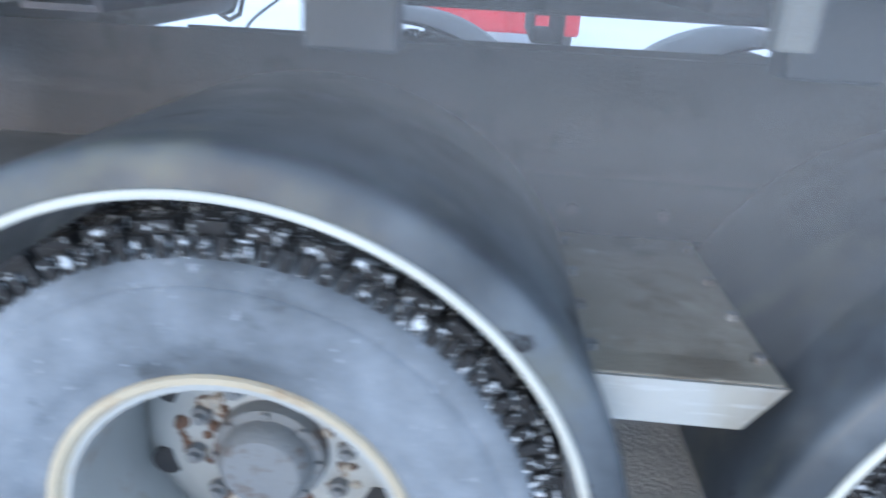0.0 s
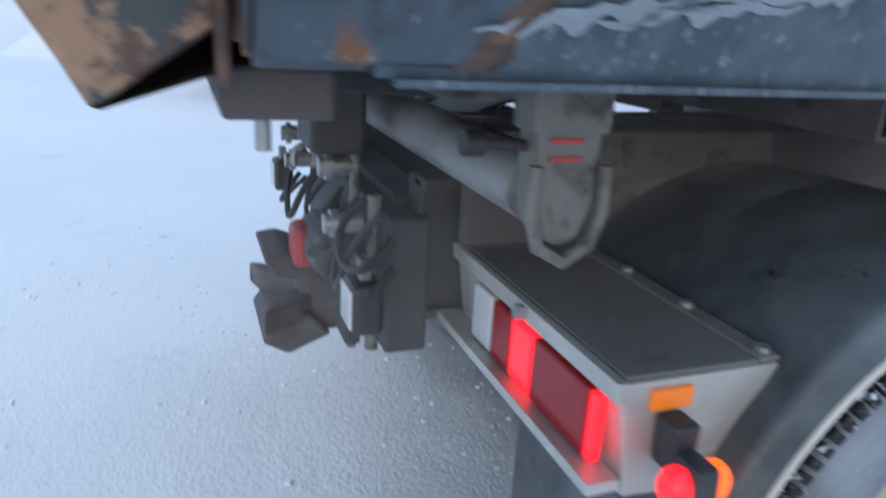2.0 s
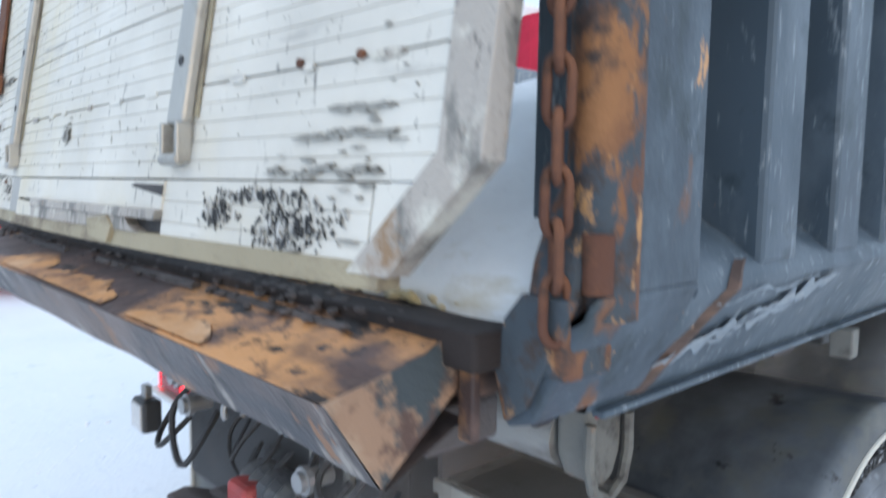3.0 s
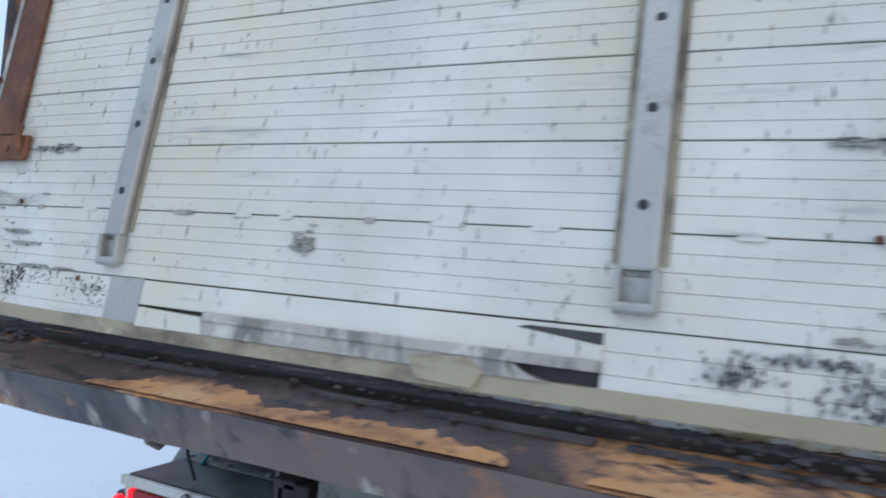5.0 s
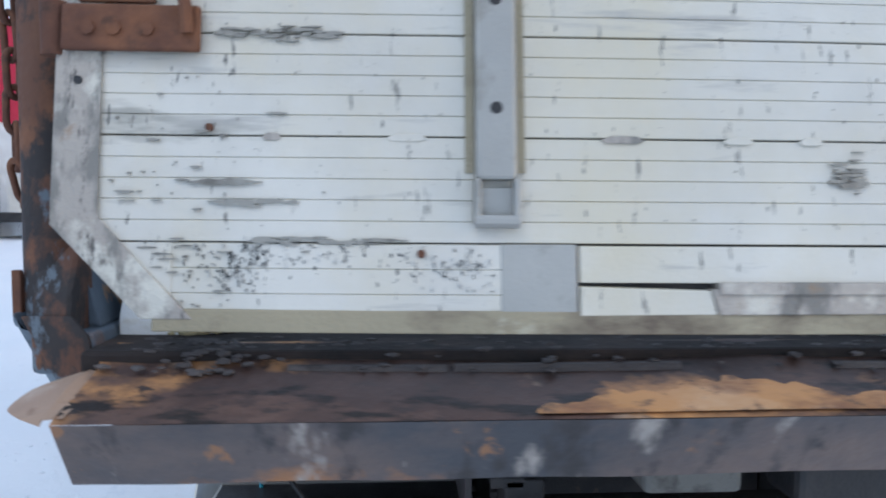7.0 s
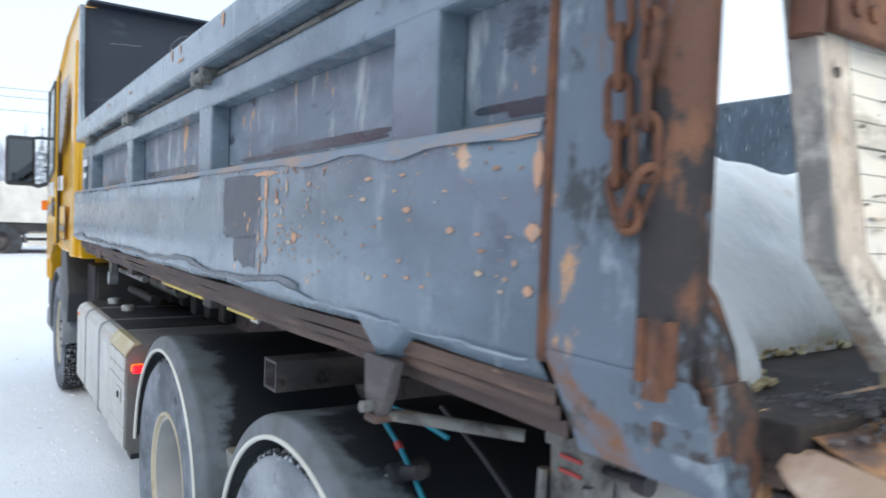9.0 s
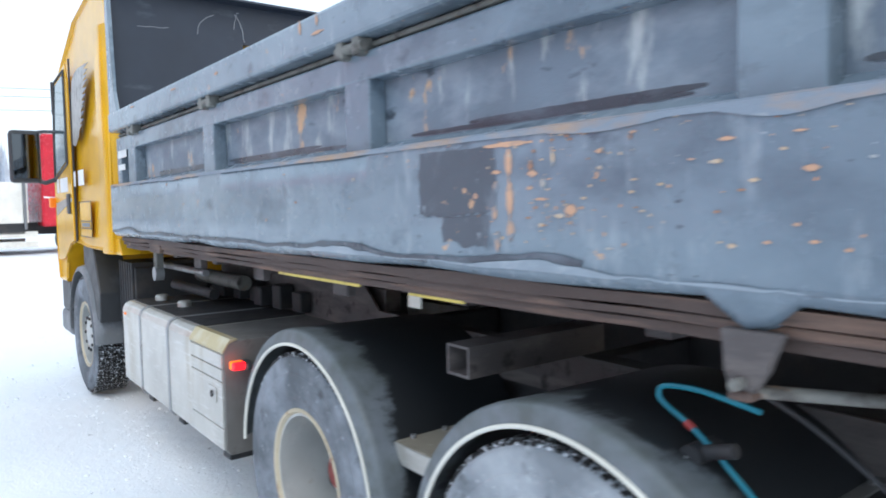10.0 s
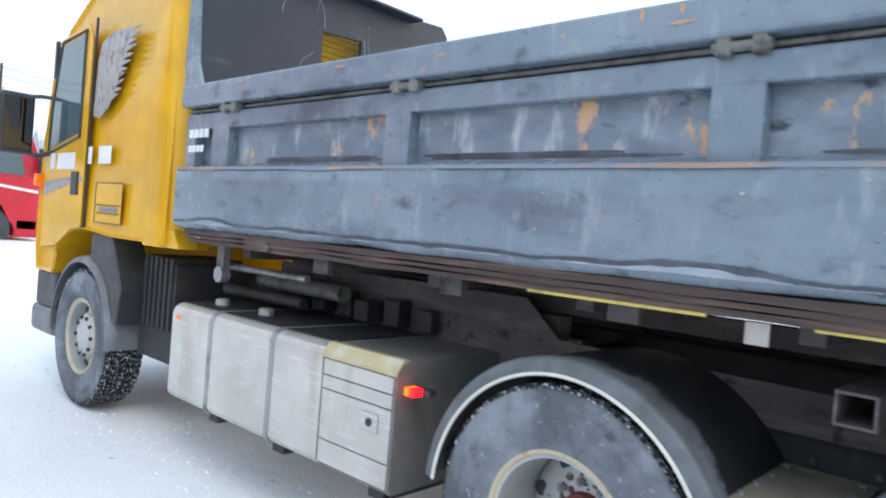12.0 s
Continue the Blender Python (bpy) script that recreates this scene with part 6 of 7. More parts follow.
lug = part("body_guide", prism(bmesh.new(), [(-0.885, 1.40), (-0.765, 1.40), (-0.775, 1.33), (-0.785, 1.288), (-0.83, 1.284), (-0.855, 1.33)], "y", 1.238, 1.264, 0.006), under_brown, truck, "worn grey body guide bracket")
soft_shade(part("guide_bolt", rod(bmesh.new(), (-0.808, 1.262, 1.303), (-0.808, 1.288, 1.303), 0.012, 10), grimy_grey, lug))
part("guide_foot", box(bmesh.new(), -0.832, -0.785, 1.22, 1.272, 1.270, 1.290, 0.008), rail_rust, lug)
soft_shade(part("guide_bar", rod(bmesh.new(), (-0.815, 1.235, 1.285), (-1.0, 1.04, 1.265), 0.013, 12), grimy_grey, lug, "steel guide bar"))
part("hanger_plate", box(bmesh.new(), 0.485, 0.56, 1.03, 1.045, 1.27, 1.345, 0.004), alloy, truck, "pale aluminium hanger plate")

# ---- tank and locker on the left ----
def tank_skin(x0, x1, mat, name, label, parent, bulge=0.0):
    poly = [(0.32, 0.41), (1.215, 0.40), (1.24, 0.43), (1.24 + bulge, 0.92), (1.225, 0.955), (1.19, 0.975), (0.32, 0.975)]
    return part(name, prism(bmesh.new(), poly, "x", x0, x1, 0.006), mat, parent, label)


tank = tank_skin(2.815, 3.90, alloy, "fuel_tank", "long brushed-aluminium fuel tank below the bed", truck)
tank_skin(2.39, 2.81, alloy, "tank_end", "", tank)
for x in (3.43, 2.81):
    part("tank_strap", prism(bmesh.new(), [(0.30, 0.40), (1.22, 0.39), (1.246, 0.42), (1.246, 0.92), (1.23, 0.962), (1.19, 0.984), (0.30, 0.984)], "x", x - 0.018, x + 0.018, 0.003), steel, tank, "steel tank strap")
part("tank_top", box(bmesh.new(), 2.40, 3.88, 0.33, 1.16, 0.976, 0.981), chassis_dark, tank, "grime-black tank top")
for x, y in ((3.70, 1.02), (3.25, 1.0)):
    soft_shade(part("filler_cap", lathe(bmesh.new(), [(0.001, 0), (0.045, 0), (0.045, 0.03), (0.035, 0.04), (0.001, 0.04)], 0, 0, 1, 20), alloy, tank, "aluminium filler cap")).matrix_local = Matrix.Translation((x, y, 0.98)) @ Matrix.Rotation(radians(90), 4, 'X')
part("reflector", box(bmesh.new(), 3.80, 3.85, 1.24, 1.246, 0.885, 0.905, 0.002), orange_reflex, tank, "orange side reflector")
locker = tank_skin(1.885, 2.385, alloy_dirty, "locker", "aluminium tool locker with lock plate", truck)
part("locker_trim", prism(bmesh.new(), [(1.17, 0.985), (1.205, 0.985), (1.245, 0.93), (1.245, 0.915), (1.21, 0.965), (1.17, 0.977)], "x", 1.88, 2.39, 0.001), surface("yellowed_aluminium", (0.5, 0.42, 0.24), [((0.6, 0.55, 0.4), 8.0, 0.5, 0.7, None, 2.0)], rough=0.45, metal=0.4), locker, "yellow-stained top trim")
for z0, z1 in ((0.43, 0.535), (0.54, 0.77), (0.775, 0.835), (0.84, 0.91)):
    part("locker_panel", box(bmesh.new(), 1.895, 2.365, 1.238, 1.250, z0, z1, 0.004), alloy, locker, "")
lock = part("lock_plate", box(bmesh.new(), 1.965, 2.075, 1.250, 1.256, 0.655, 0.735, 0.004), alloy, locker, "square lock plate")
part("lock_handle", rod(bmesh.new(), (2.02, 1.256, 0.695), (2.02, 1.262, 0.695), 0.018, 12), chassis_dark, lock)
for x in (2.0, 2.75, 3.4):
    part("tank_foot", box(bmesh.new(), x - 0.05, x + 0.05, 0.6, 1.20, 0.35, 0.40, 0.006), chassis_dark, tank, "black tank bracket")
# right-hand tank, mirrored plain
part("side_tank_right", prism(bmesh.new(), [(-0.32, 0.41), (-1.215, 0.40), (-1.24, 0.43), (-1.24, 0.92), (-1.19, 0.975), (-0.32, 0.975)], "x", 1.95, 3.9, 0.006), alloy, truck, "brushed-aluminium tank")
# side marker lamp behind the locker
bm = box(bmesh.new(), 1.76, 1.885, 1.12, 1.165, 0.845, 0.875, 0.006)
arm = part("lamp_bracket", bm, black_plastic, truck)
part("marker_lens", box(bmesh.new(), 1.828, 1.855, 1.160, 1.225, 0.842, 0.882, 0.010), amber_glow, arm, "lit amber marker lens")
part("marker_lens", box(bmesh.new(), 1.796, 1.826, 1.160, 1.225, 0.842, 0.882, 0.010), red_glow, arm, "lit red marker lens")
# rods, cylinder and gear in front of the subframe
for y0, y1, x0, x1, z, r, mat in ((0.72, 0.72, 2.9, 3.75, 1.14, 0.05, grimy_grey), (0.95, 0.95, 2.95, 3.85, 1.22, 0.022, steel), (0.85, 0.85, 3.1, 3.95, 1.06, 0.035, chassis_dark)):
    soft_shade(part("tipping_ram", rod(bmesh.new(), (x0, y0, z), (x1, y1, z), r, 16), mat, truck, "grimy hydraulic ram"))
part("support_arm", prism(bmesh.new(), [(2.95, 1.36), (3.15, 1.36), (3.20, 1.44), (3.05, 1.44), (2.92, 1.40)], "y", 1.10, 1.23, 0.006), rail_rust, truck)
soft_shade(part("roller", rod(bmesh.new(), (3.72, 1.0, 1.17), (3.72, 1.06, 1.17), 0.05, 18), steel, truck, "steel guide roller"))
part("roller_arm", prism(bmesh.new(), [(3.69, 1.16), (3.77, 1.16), (3.76, 1.37), (3.68, 1.37)], "y", 1.0, 1.05, 0.006), grimy_grey, truck)
for i in range(7):
    part("gear_block", box(bmesh.new(), 2.3 + 0.22 * i, 2.42 + 0.22 * i, 0.55, 0.62 + 0.03 * (i % 3), 1.0, 1.12 + 0.03 * (i % 2), 0.01), chassis_dark, truck)


# ---- cab ----
def build_cab():
    # side outline, from the rear lower corner round
    x0, x1 = 4.10, 6.42
    outline = [(4.08, 1.315), (4.10, 3.05), (4.30, 3.30), (4.75, 3.42), (5.5, 3.30), (6.05, 2.95), (6.30, 2.55), (6.42, 1.95), (6.45, 1.15), (6.40, 0.95), (6.02, 0.95), (5.98, 1.12), (5.80, 1.30), (5.50, 1.345), (5.30, 1.34), (4.95, 1.315)]
    bm = bmesh.new()
    rows = []
    ys = (-1.235, -1.255, -1.245, -1.20, 0.0, 1.20, 1.245, 1.255, 1.235)
    shrink = (0.030, 0.012, 0.0, -0.0, -0.0, 0.0, 0.0, 0.012, 0.030)
    cx, cz = 5.2, 2.1
    for y, s in zip(ys, shrink):
        rows.append([bm.verts.new((px + (cx - px) * s * 0.9, y - math.copysign(max(0, (pz - 2.7)) * 0.10, y) if y else 0, pz + (cz - pz) * s)) for px, pz in outline])
    n = len(outline)
    for u, v in zip(rows, rows[1:]):
        for i in range(n):
            bm.faces.new((u[i], u[(i + 1) % n], v[(i + 1) % n], v[i]))
    bm.faces.new(rows[0])
    bm.faces.new(list(reversed(rows[-1])))
    cab = soft_shade(part("cab", bm, yellow_paint, truck, "glossy yellow truck cab"), 40)
    for side in (1, -1):
        y = side * 1.252
        door = part("door", prism(bmesh.new(), [(5.44, 1.36), (5.62, 1.34), (5.95, 1.18), (6.28, 1.15), (6.30, 1.9), (6.24, 2.28), (6.10, 2.86), (5.52, 2.92), (5.44, 2.75)], "y", y, y + side * 0.016, 0.006), yellow_paint, cab, "yellow cab door")
        part("side_window", prism(bmesh.new(), [(5.58, 2.08), (6.19, 1.97), (6.16, 2.30), (6.03, 2.80), (5.58, 2.84)], "y", y + side * 0.0165, y + side * 0.022, 0.002), glass, door, "tinted side window")
        bm = bmesh.new()
        fr = [(5.55, 2.05), (6.22, 1.93), (6.19, 2.30), (6.05, 2.83), (5.55, 2.87)]
        tube(bm, [(a, y + side * 0.02, b) for a, b in fr], 0.013, 8, True)
        part("window_frame", bm, black_plastic, door, "black window seal")
        part("door_handle", box(bmesh.new(), 5.52, 5.66, *sorted((y + side * 0.014, y + side * 0.03)), 1.60, 1.78, 0.012), black_plastic, door, "dark recessed door handle")
        part("door_gap", box(bmesh.new(), 5.405, 5.43, *sorted((y - side * 0.01, y + side * 0.003)), 1.35, 2.95, 0.002), chassis_dark, cab, "black door gap")
        # lettering strip as bars, and the printed feathered emblem
        for xa, xb in ((6.06, 6.16), (5.62, 6.0)):
            part("lettering_bar", box(bmesh.new(), xa, xb, *sorted((y + side * 0.0165, y + side * 0.019)), 1.80, 1.93, 0.0), white_plain, door, "white lettering bar")
        for xa, xb in ((5.33, 5.40), (4.98, 5.20)):
            part("lettering_bar", box(bmesh.new(), xa, xb, *sorted((y, y + side * 0.003)), 1.84, 1.97, 0.0), white_plain, cab, "white lettering bar")
        part("silver_stripe", prism(bmesh.new(), [(6.27, 1.58), (5.7, 1.68), (5.45, 1.71), (5.45, 1.74), (5.7, 1.74), (6.27, 1.70)], "y", y + side * 0.0165, y + side * 0.0185), silver_print, door)
        rnd = random.Random(4)
        poly = [(5.36, 2.20), (5.35, 2.45), (5.33, 2.62), (5.28, 2.74), (5.16, 2.78), (5.0, 2.80)]
        for i in range(11):
            u = i / 10
            bx, bz = 4.74 + 0.26 * u, 2.78 - 0.46 * u
            poly += [(bx - rnd.uniform(0.12, 0.20) * (1 - 0.5 * u), bz + rnd.uniform(0.0, 0.03)), (bx + 0.05, bz - 0.02)]
        poly += [(5.10, 2.24), (5.24, 2.18)]
        part("printed_emblem", prism(bmesh.new(), poly, "y", y, y + side * 0.003), silver_print, cab, "grey feathered printed emblem")
        hatch = part("hatch", box(bmesh.new(), 4.73, 5.20, *sorted((y, y + side * 0.003)), 1.41, 1.70, 0.001), yellow_paint, cab, "yellow service hatch with black outline")
        bm = bmesh.new()
        for a, b in (((4.73, 1.41), (5.20, 1.41)), ((5.20, 1.41), (5.20, 1.70)), ((5.20, 1.70), (4.73, 1.70)), ((4.73, 1.70), (4.73, 1.41))):
            rod(bm, (a[0], y + side * 0.004, a[1]), (b[0], y + side * 0.004, b[1]), 0.003, 6)
        part("hatch_outline", bm, chassis_dark, hatch)
        for z in (1.475, 1.535):
            part("print_line", box(bmesh.new(), 4.76, 5.17, *sorted((y + side * 0.004, y + side * 0.006)), z, z + 0.008), chassis_dark, hatch)
        part("print_bar", box(bmesh.new(), 4.80, 5.12, *sorted((y + side * 0.004, y + side * 0.006)), 1.492, 1.524), hub_grey, hatch, "small grey printed bar")
        # mirror
        arm = part("mirror_arm", tube(bmesh.new(), [(6.12, y, 2.38), (6.22, y + side * 0.10, 2.39), (6.30, y + side * 0.24, 2.37)], 0.016, 8), black_plastic, cab)
        tube_b = tube(bmesh.new(), [(6.20, y, 1.94), (6.26, y + side * 0.10, 1.90), (6.30, y + side * 0.22, 1.94)], 0.022, 8)
        part("mirror_arm", tube_b, black_plastic, cab)
        mir = part("mirror", box(bmesh.new(), 6.24, 6.36, *sorted((y + side * 0.13, y + side * 0.39)), 1.90, 2.40, 0.035), black_plastic, cab, "black door mirror")
        part("mirror_glass", box(bmesh.new(), 6.233, 6.24, *sorted((y + side * 0.155, y + side * 0.365)), 1.94, 2.36, 0.002), mirror_glass, mir)
        part("side_turn_lamp", box(bmesh.new(), 6.36, 6.42, *sorted((y - side * 0.02, y + side * 0.06)), 1.66, 1.76, 0.01), orange_reflex, cab, "amber turn lamp")
        part("grab_bar", box(bmesh.new(), 6.16, 6.20, *sorted((y, y + side * 0.03)), 2.55, 2.86, 0.006), black_plastic, cab)
        arc = [(4.36, 1.2575)] + [(4.20 - 0.19 * math.sin(k * math.pi / 16), 1.07 + 0.19 * math.cos(k * math.pi / 16)) for k in range(9)] + [(4.01, 0.98), (4.08, 0.98), (4.30, 1.2)]
        soft_shade(part("corner_fairing", prism(bmesh.new(), [(px, side * py) for px, py in arc], "z", 1.30, 2.98, 0.0), yellow_paint, cab, "rounded yellow rear corner panel"), 30)
        part("fairing_foot", prism(bmesh.new(), [(4.12, 1.42), (4.01, 1.42), (3.93, 1.30), (4.12, 1.30)], "y", side * 1.08, side * 1.225, 0.01), yellow_paint, cab)
    part("windscreen", prism(bmesh.new(), [(6.36, 2.25), (6.43, 1.93), (6.45, 1.95), (6.08, 2.95), (6.05, 2.93)], "y", -1.1, 1.1, 0.004), glass, cab, "tinted windscreen")
    bm = box(bmesh.new(), 5.98, 6.50, -1.24, 1.24, 0.42, 0.66, 0.05)
    bump_ob = part("bumper", bm, grey_plastic, cab, "grey plastic bumper")
    part("grille", box(bmesh.new(), 6.38, 6.47, -0.9, 0.9, 0.70, 1.75, 0.02), black_plastic, cab)
    for side in (1, -1):
        part("entry_step", box(bmesh.new(), 5.95, 6.40, *sorted((side * 1.0, side * 1.235)), 0.66, 0.95, 0.02), black_plastic, cab, "dark entry step")
        part("headlamp", box(bmesh.new(), 6.40, 6.51, *sorted((side * 0.75, side * 1.2)), 0.68, 0.92, 0.03), white_lens, cab)


build_cab()

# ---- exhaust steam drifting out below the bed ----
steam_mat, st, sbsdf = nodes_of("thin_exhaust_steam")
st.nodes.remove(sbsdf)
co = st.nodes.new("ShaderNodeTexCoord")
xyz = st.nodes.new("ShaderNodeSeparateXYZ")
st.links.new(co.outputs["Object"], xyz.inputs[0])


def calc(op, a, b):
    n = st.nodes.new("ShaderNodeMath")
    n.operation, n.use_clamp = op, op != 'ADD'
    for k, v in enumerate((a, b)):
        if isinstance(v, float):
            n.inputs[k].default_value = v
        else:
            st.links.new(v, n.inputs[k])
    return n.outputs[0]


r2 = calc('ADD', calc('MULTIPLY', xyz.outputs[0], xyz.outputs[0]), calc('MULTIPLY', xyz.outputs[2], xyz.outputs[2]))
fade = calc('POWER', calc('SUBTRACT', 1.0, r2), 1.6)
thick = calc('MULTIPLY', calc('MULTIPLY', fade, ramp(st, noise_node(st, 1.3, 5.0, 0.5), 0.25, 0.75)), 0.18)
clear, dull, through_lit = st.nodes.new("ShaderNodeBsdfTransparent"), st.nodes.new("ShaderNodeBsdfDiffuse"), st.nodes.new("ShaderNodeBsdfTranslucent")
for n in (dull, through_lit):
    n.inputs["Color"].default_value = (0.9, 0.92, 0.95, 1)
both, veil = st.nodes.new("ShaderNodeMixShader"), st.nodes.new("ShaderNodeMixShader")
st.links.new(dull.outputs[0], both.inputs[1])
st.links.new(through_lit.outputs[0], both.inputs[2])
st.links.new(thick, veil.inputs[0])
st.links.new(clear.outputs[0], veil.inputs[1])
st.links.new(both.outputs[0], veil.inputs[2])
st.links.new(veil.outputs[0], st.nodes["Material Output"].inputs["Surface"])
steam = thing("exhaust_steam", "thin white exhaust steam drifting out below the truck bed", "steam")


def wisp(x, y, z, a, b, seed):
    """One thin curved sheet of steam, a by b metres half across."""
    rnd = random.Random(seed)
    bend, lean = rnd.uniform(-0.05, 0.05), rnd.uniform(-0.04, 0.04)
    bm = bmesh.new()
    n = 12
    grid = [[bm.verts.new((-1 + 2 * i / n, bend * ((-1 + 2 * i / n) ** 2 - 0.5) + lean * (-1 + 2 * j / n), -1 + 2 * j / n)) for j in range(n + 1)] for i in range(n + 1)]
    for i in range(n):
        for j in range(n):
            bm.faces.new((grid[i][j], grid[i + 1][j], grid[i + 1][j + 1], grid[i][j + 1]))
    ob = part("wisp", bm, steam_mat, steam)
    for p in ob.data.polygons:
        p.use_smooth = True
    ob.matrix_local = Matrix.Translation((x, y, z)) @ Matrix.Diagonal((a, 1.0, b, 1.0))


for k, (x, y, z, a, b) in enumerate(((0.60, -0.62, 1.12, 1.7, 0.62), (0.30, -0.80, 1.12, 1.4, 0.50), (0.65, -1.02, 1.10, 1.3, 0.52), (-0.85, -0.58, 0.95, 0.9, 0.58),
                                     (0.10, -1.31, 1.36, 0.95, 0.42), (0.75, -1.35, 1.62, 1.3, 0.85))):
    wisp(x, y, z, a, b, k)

# ---- surroundings ----
hall_red = surface("red_corrugated_cladding", (0.46, 0.008, 0.042), [((0.40, 0.007, 0.034), 1.0, 0.45, 0.7, (1, 1, 0.3), 2.0)], rough=0.75, grain=0.1)
panel_white = surface("white_cladding_panel", (0.72, 0.74, 0.76), [((0.62, 0.64, 0.66), 1.0, 0.5, 0.7, (1, 1, 0.3), 2.0)], rough=0.5, grain=0.1)
trailer_white = surface("dirty_white_dropside", (0.70, 0.68, 0.62), [((0.55, 0.53, 0.48), 2.0, 0.5, 0.7, (1, 1, 0.4), 2.0)], rough=0.6, grain=0.2)
truck_red = surface("glossy_red_truck_paint", (0.55, 0.012, 0.03), [((0.48, 0.01, 0.025), 2.0, 0.5, 0.7, None, 2.0)], rough=0.25, grain=0.05)


def along(m, bm):
    bmesh.ops.transform(bm, matrix=m, verts=bm.verts)
    return bm


def build_hall():
    hall = thing("hall", "long industrial hall clad in deep red with a white gable", "building")
    part("front_wall", box(bmesh.new(), 15.2, 15.5, 13.3, 44, 0.0, 6.8), hall_red, hall, "deep red clad wall")
    part("gable_wall", box(bmesh.new(), 15.2, 33, 13.0, 13.3, 0.0, 4.1), panel_white, hall, "white panelled gable wall")
    part("gable_band", prism(bmesh.new(), [(15.1, 4.1), (33, 4.1), (33, 6.8), (17.2, 7.6), (15.1, 6.9)], "y", 12.94, 13.3), hall_red, hall, "red band above the white panels")
    for i in range(12):
        part("panel_joint", box(bmesh.new(), 16.2 + i * 1.2, 16.24 + i * 1.2, 12.985, 13.0, 0.3, 4.08), grey_plastic, hall)
    for i in range(25):
        part("cladding_seam", box(bmesh.new(), 15.194, 15.2, 13.6 + i * 1.2, 13.62 + i * 1.2, 0.3, 6.75), hall_red, hall)
    part("roof_snow", box(bmesh.new(), 15.0, 33, 13.2, 44, 6.8, 7.35, 0.12), snow, hall, "thick snow on the roof edge")


build_hall()


def build_red_truck(m, label, lamps, body=False, buried=False):
    """A red lorry, front towards -x of its own space."""
    tr = thing("red_lorry", label, "truck", "parked red lorries")
    out = [(0.0, 0.45), (-0.02, 1.5), (0.12, 2.3), (0.35, 3.0), (0.9, 3.15), (2.1, 3.15), (2.15, 0.9), (1.6, 0.9), (1.4, 1.1), (0.75, 1.1), (0.55, 0.7), (0.5, 0.45)]
    part("cab", along(m, prism(bmesh.new(), out, "y", -1.25, 1.25, 0.06)), truck_red, tr, "glossy red cab")
    part("windscreen", along(m, prism(bmesh.new(), [(-0.035, 1.62), (0.10, 2.35), (0.13, 2.34), (0.0, 1.6)], "y", -1.15, 1.15)), glass, tr, "dark windscreen")
    for s in (-1, 1):
        part("side_window", along(m, prism(bmesh.new(), [(0.35, 1.75), (1.2, 1.75), (1.2, 2.5), (0.5, 2.5)], "y", s * 1.252, s * 1.265)), glass, tr)
        part("silver_stripe", along(m, prism(bmesh.new(), [(0.05, 1.35), (2.1, 1.60), (2.1, 1.64), (0.05, 1.42)], "y", s * 1.252, s * 1.262)), white_plain, tr)
        part("mirror", along(m, box(bmesh.new(), -0.05, 0.12, *sorted((s * 1.32, s * 1.52)), 1.75, 2.4, 0.03)), black_plastic, tr)
        part("headlamp", along(m, box(bmesh.new(), -0.05, 0.08, *sorted((s * 0.8, s * 1.2)), 0.6, 0.85, 0.03)), white_lens, tr)
    part("grille", along(m, box(bmesh.new(), -0.045, 0.02, -1.0, 1.0, 0.95, 1.55, 0.02)), black_plastic, tr)
    part("bumper", along(m, box(bmesh.new(), -0.12, 0.5, -1.25, 1.25, 0.32, 0.75, 0.05)), truck_red, tr)
    part("frame", along(m, box(bmesh.new(), 1.5, 7.0, -0.45, 0.45, 0.7, 1.0)), chassis_dark, tr)
    part("roof_snow", along(m, box(bmesh.new(), 0.3, 2.1, -1.2, 1.2, 3.13, 3.3, 0.08)), snow, tr, "snow on the cab roof")
    if lamps:
        bar = part("lamp_bar", along(m, tube(bmesh.new(), [(-0.05, -1.15, 2.95), (-0.05, 0, 3.05), (-0.05, 1.15, 2.95)], 0.04, 8)), steel, tr, "chrome lamp bar")
        for i in range(6):
            y = -1.0 + i * 0.4
            part("spot_lamp", along(m, rod(bmesh.new(), (-0.16, y, 3.12), (-0.04, y, 3.12), 0.10, 16)), headlamp_glow, bar, "lit round spot lamp")
            if i < 5:
                part("name_bar", along(m, box(bmesh.new(), -0.02, 0.02, y + 0.06, y + 0.34, 2.62, 2.84)), white_plain, tr, "white sign bar")
            part("spot_lamp_low", along(m, rod(bmesh.new(), (-0.16, y, 1.15), (-0.05, y, 1.15), 0.10, 16)), headlamp_glow, tr, "lit round spot lamp")
        plate = part("warning_plate", along(m, box(bmesh.new(), -0.17, -0.12, -0.5, 0.5, 0.45, 0.8)), orange_reflex, tr, "orange warning plate")
        part("plate_bar", along(m, box(bmesh.new(), -0.18, -0.17, -0.4, 0.4, 0.57, 0.68)), black_plastic, plate)
    if buried:
        bm = box(bmesh.new(), -0.22, 2.3, -1.36, 1.36, 1.15, 3.35, 0.35)
        bmesh.ops.subdivide_edges(bm, edges=list(bm.edges), cuts=2, use_grid_fill=True)
        for v in bm.verts:
            v.co += Vector((0.12 * noise.noise(v.co * 1.7), 0.10 * noise.noise(v.co * 1.7 + Vector((5, 0, 0))), 0.10 * noise.noise(v.co * 1.3 + Vector((0, 9, 0)))))
        soft_shade(part("snow_cover", along(m, bm), snow, tr, "thick snow covering the cab"), 80)
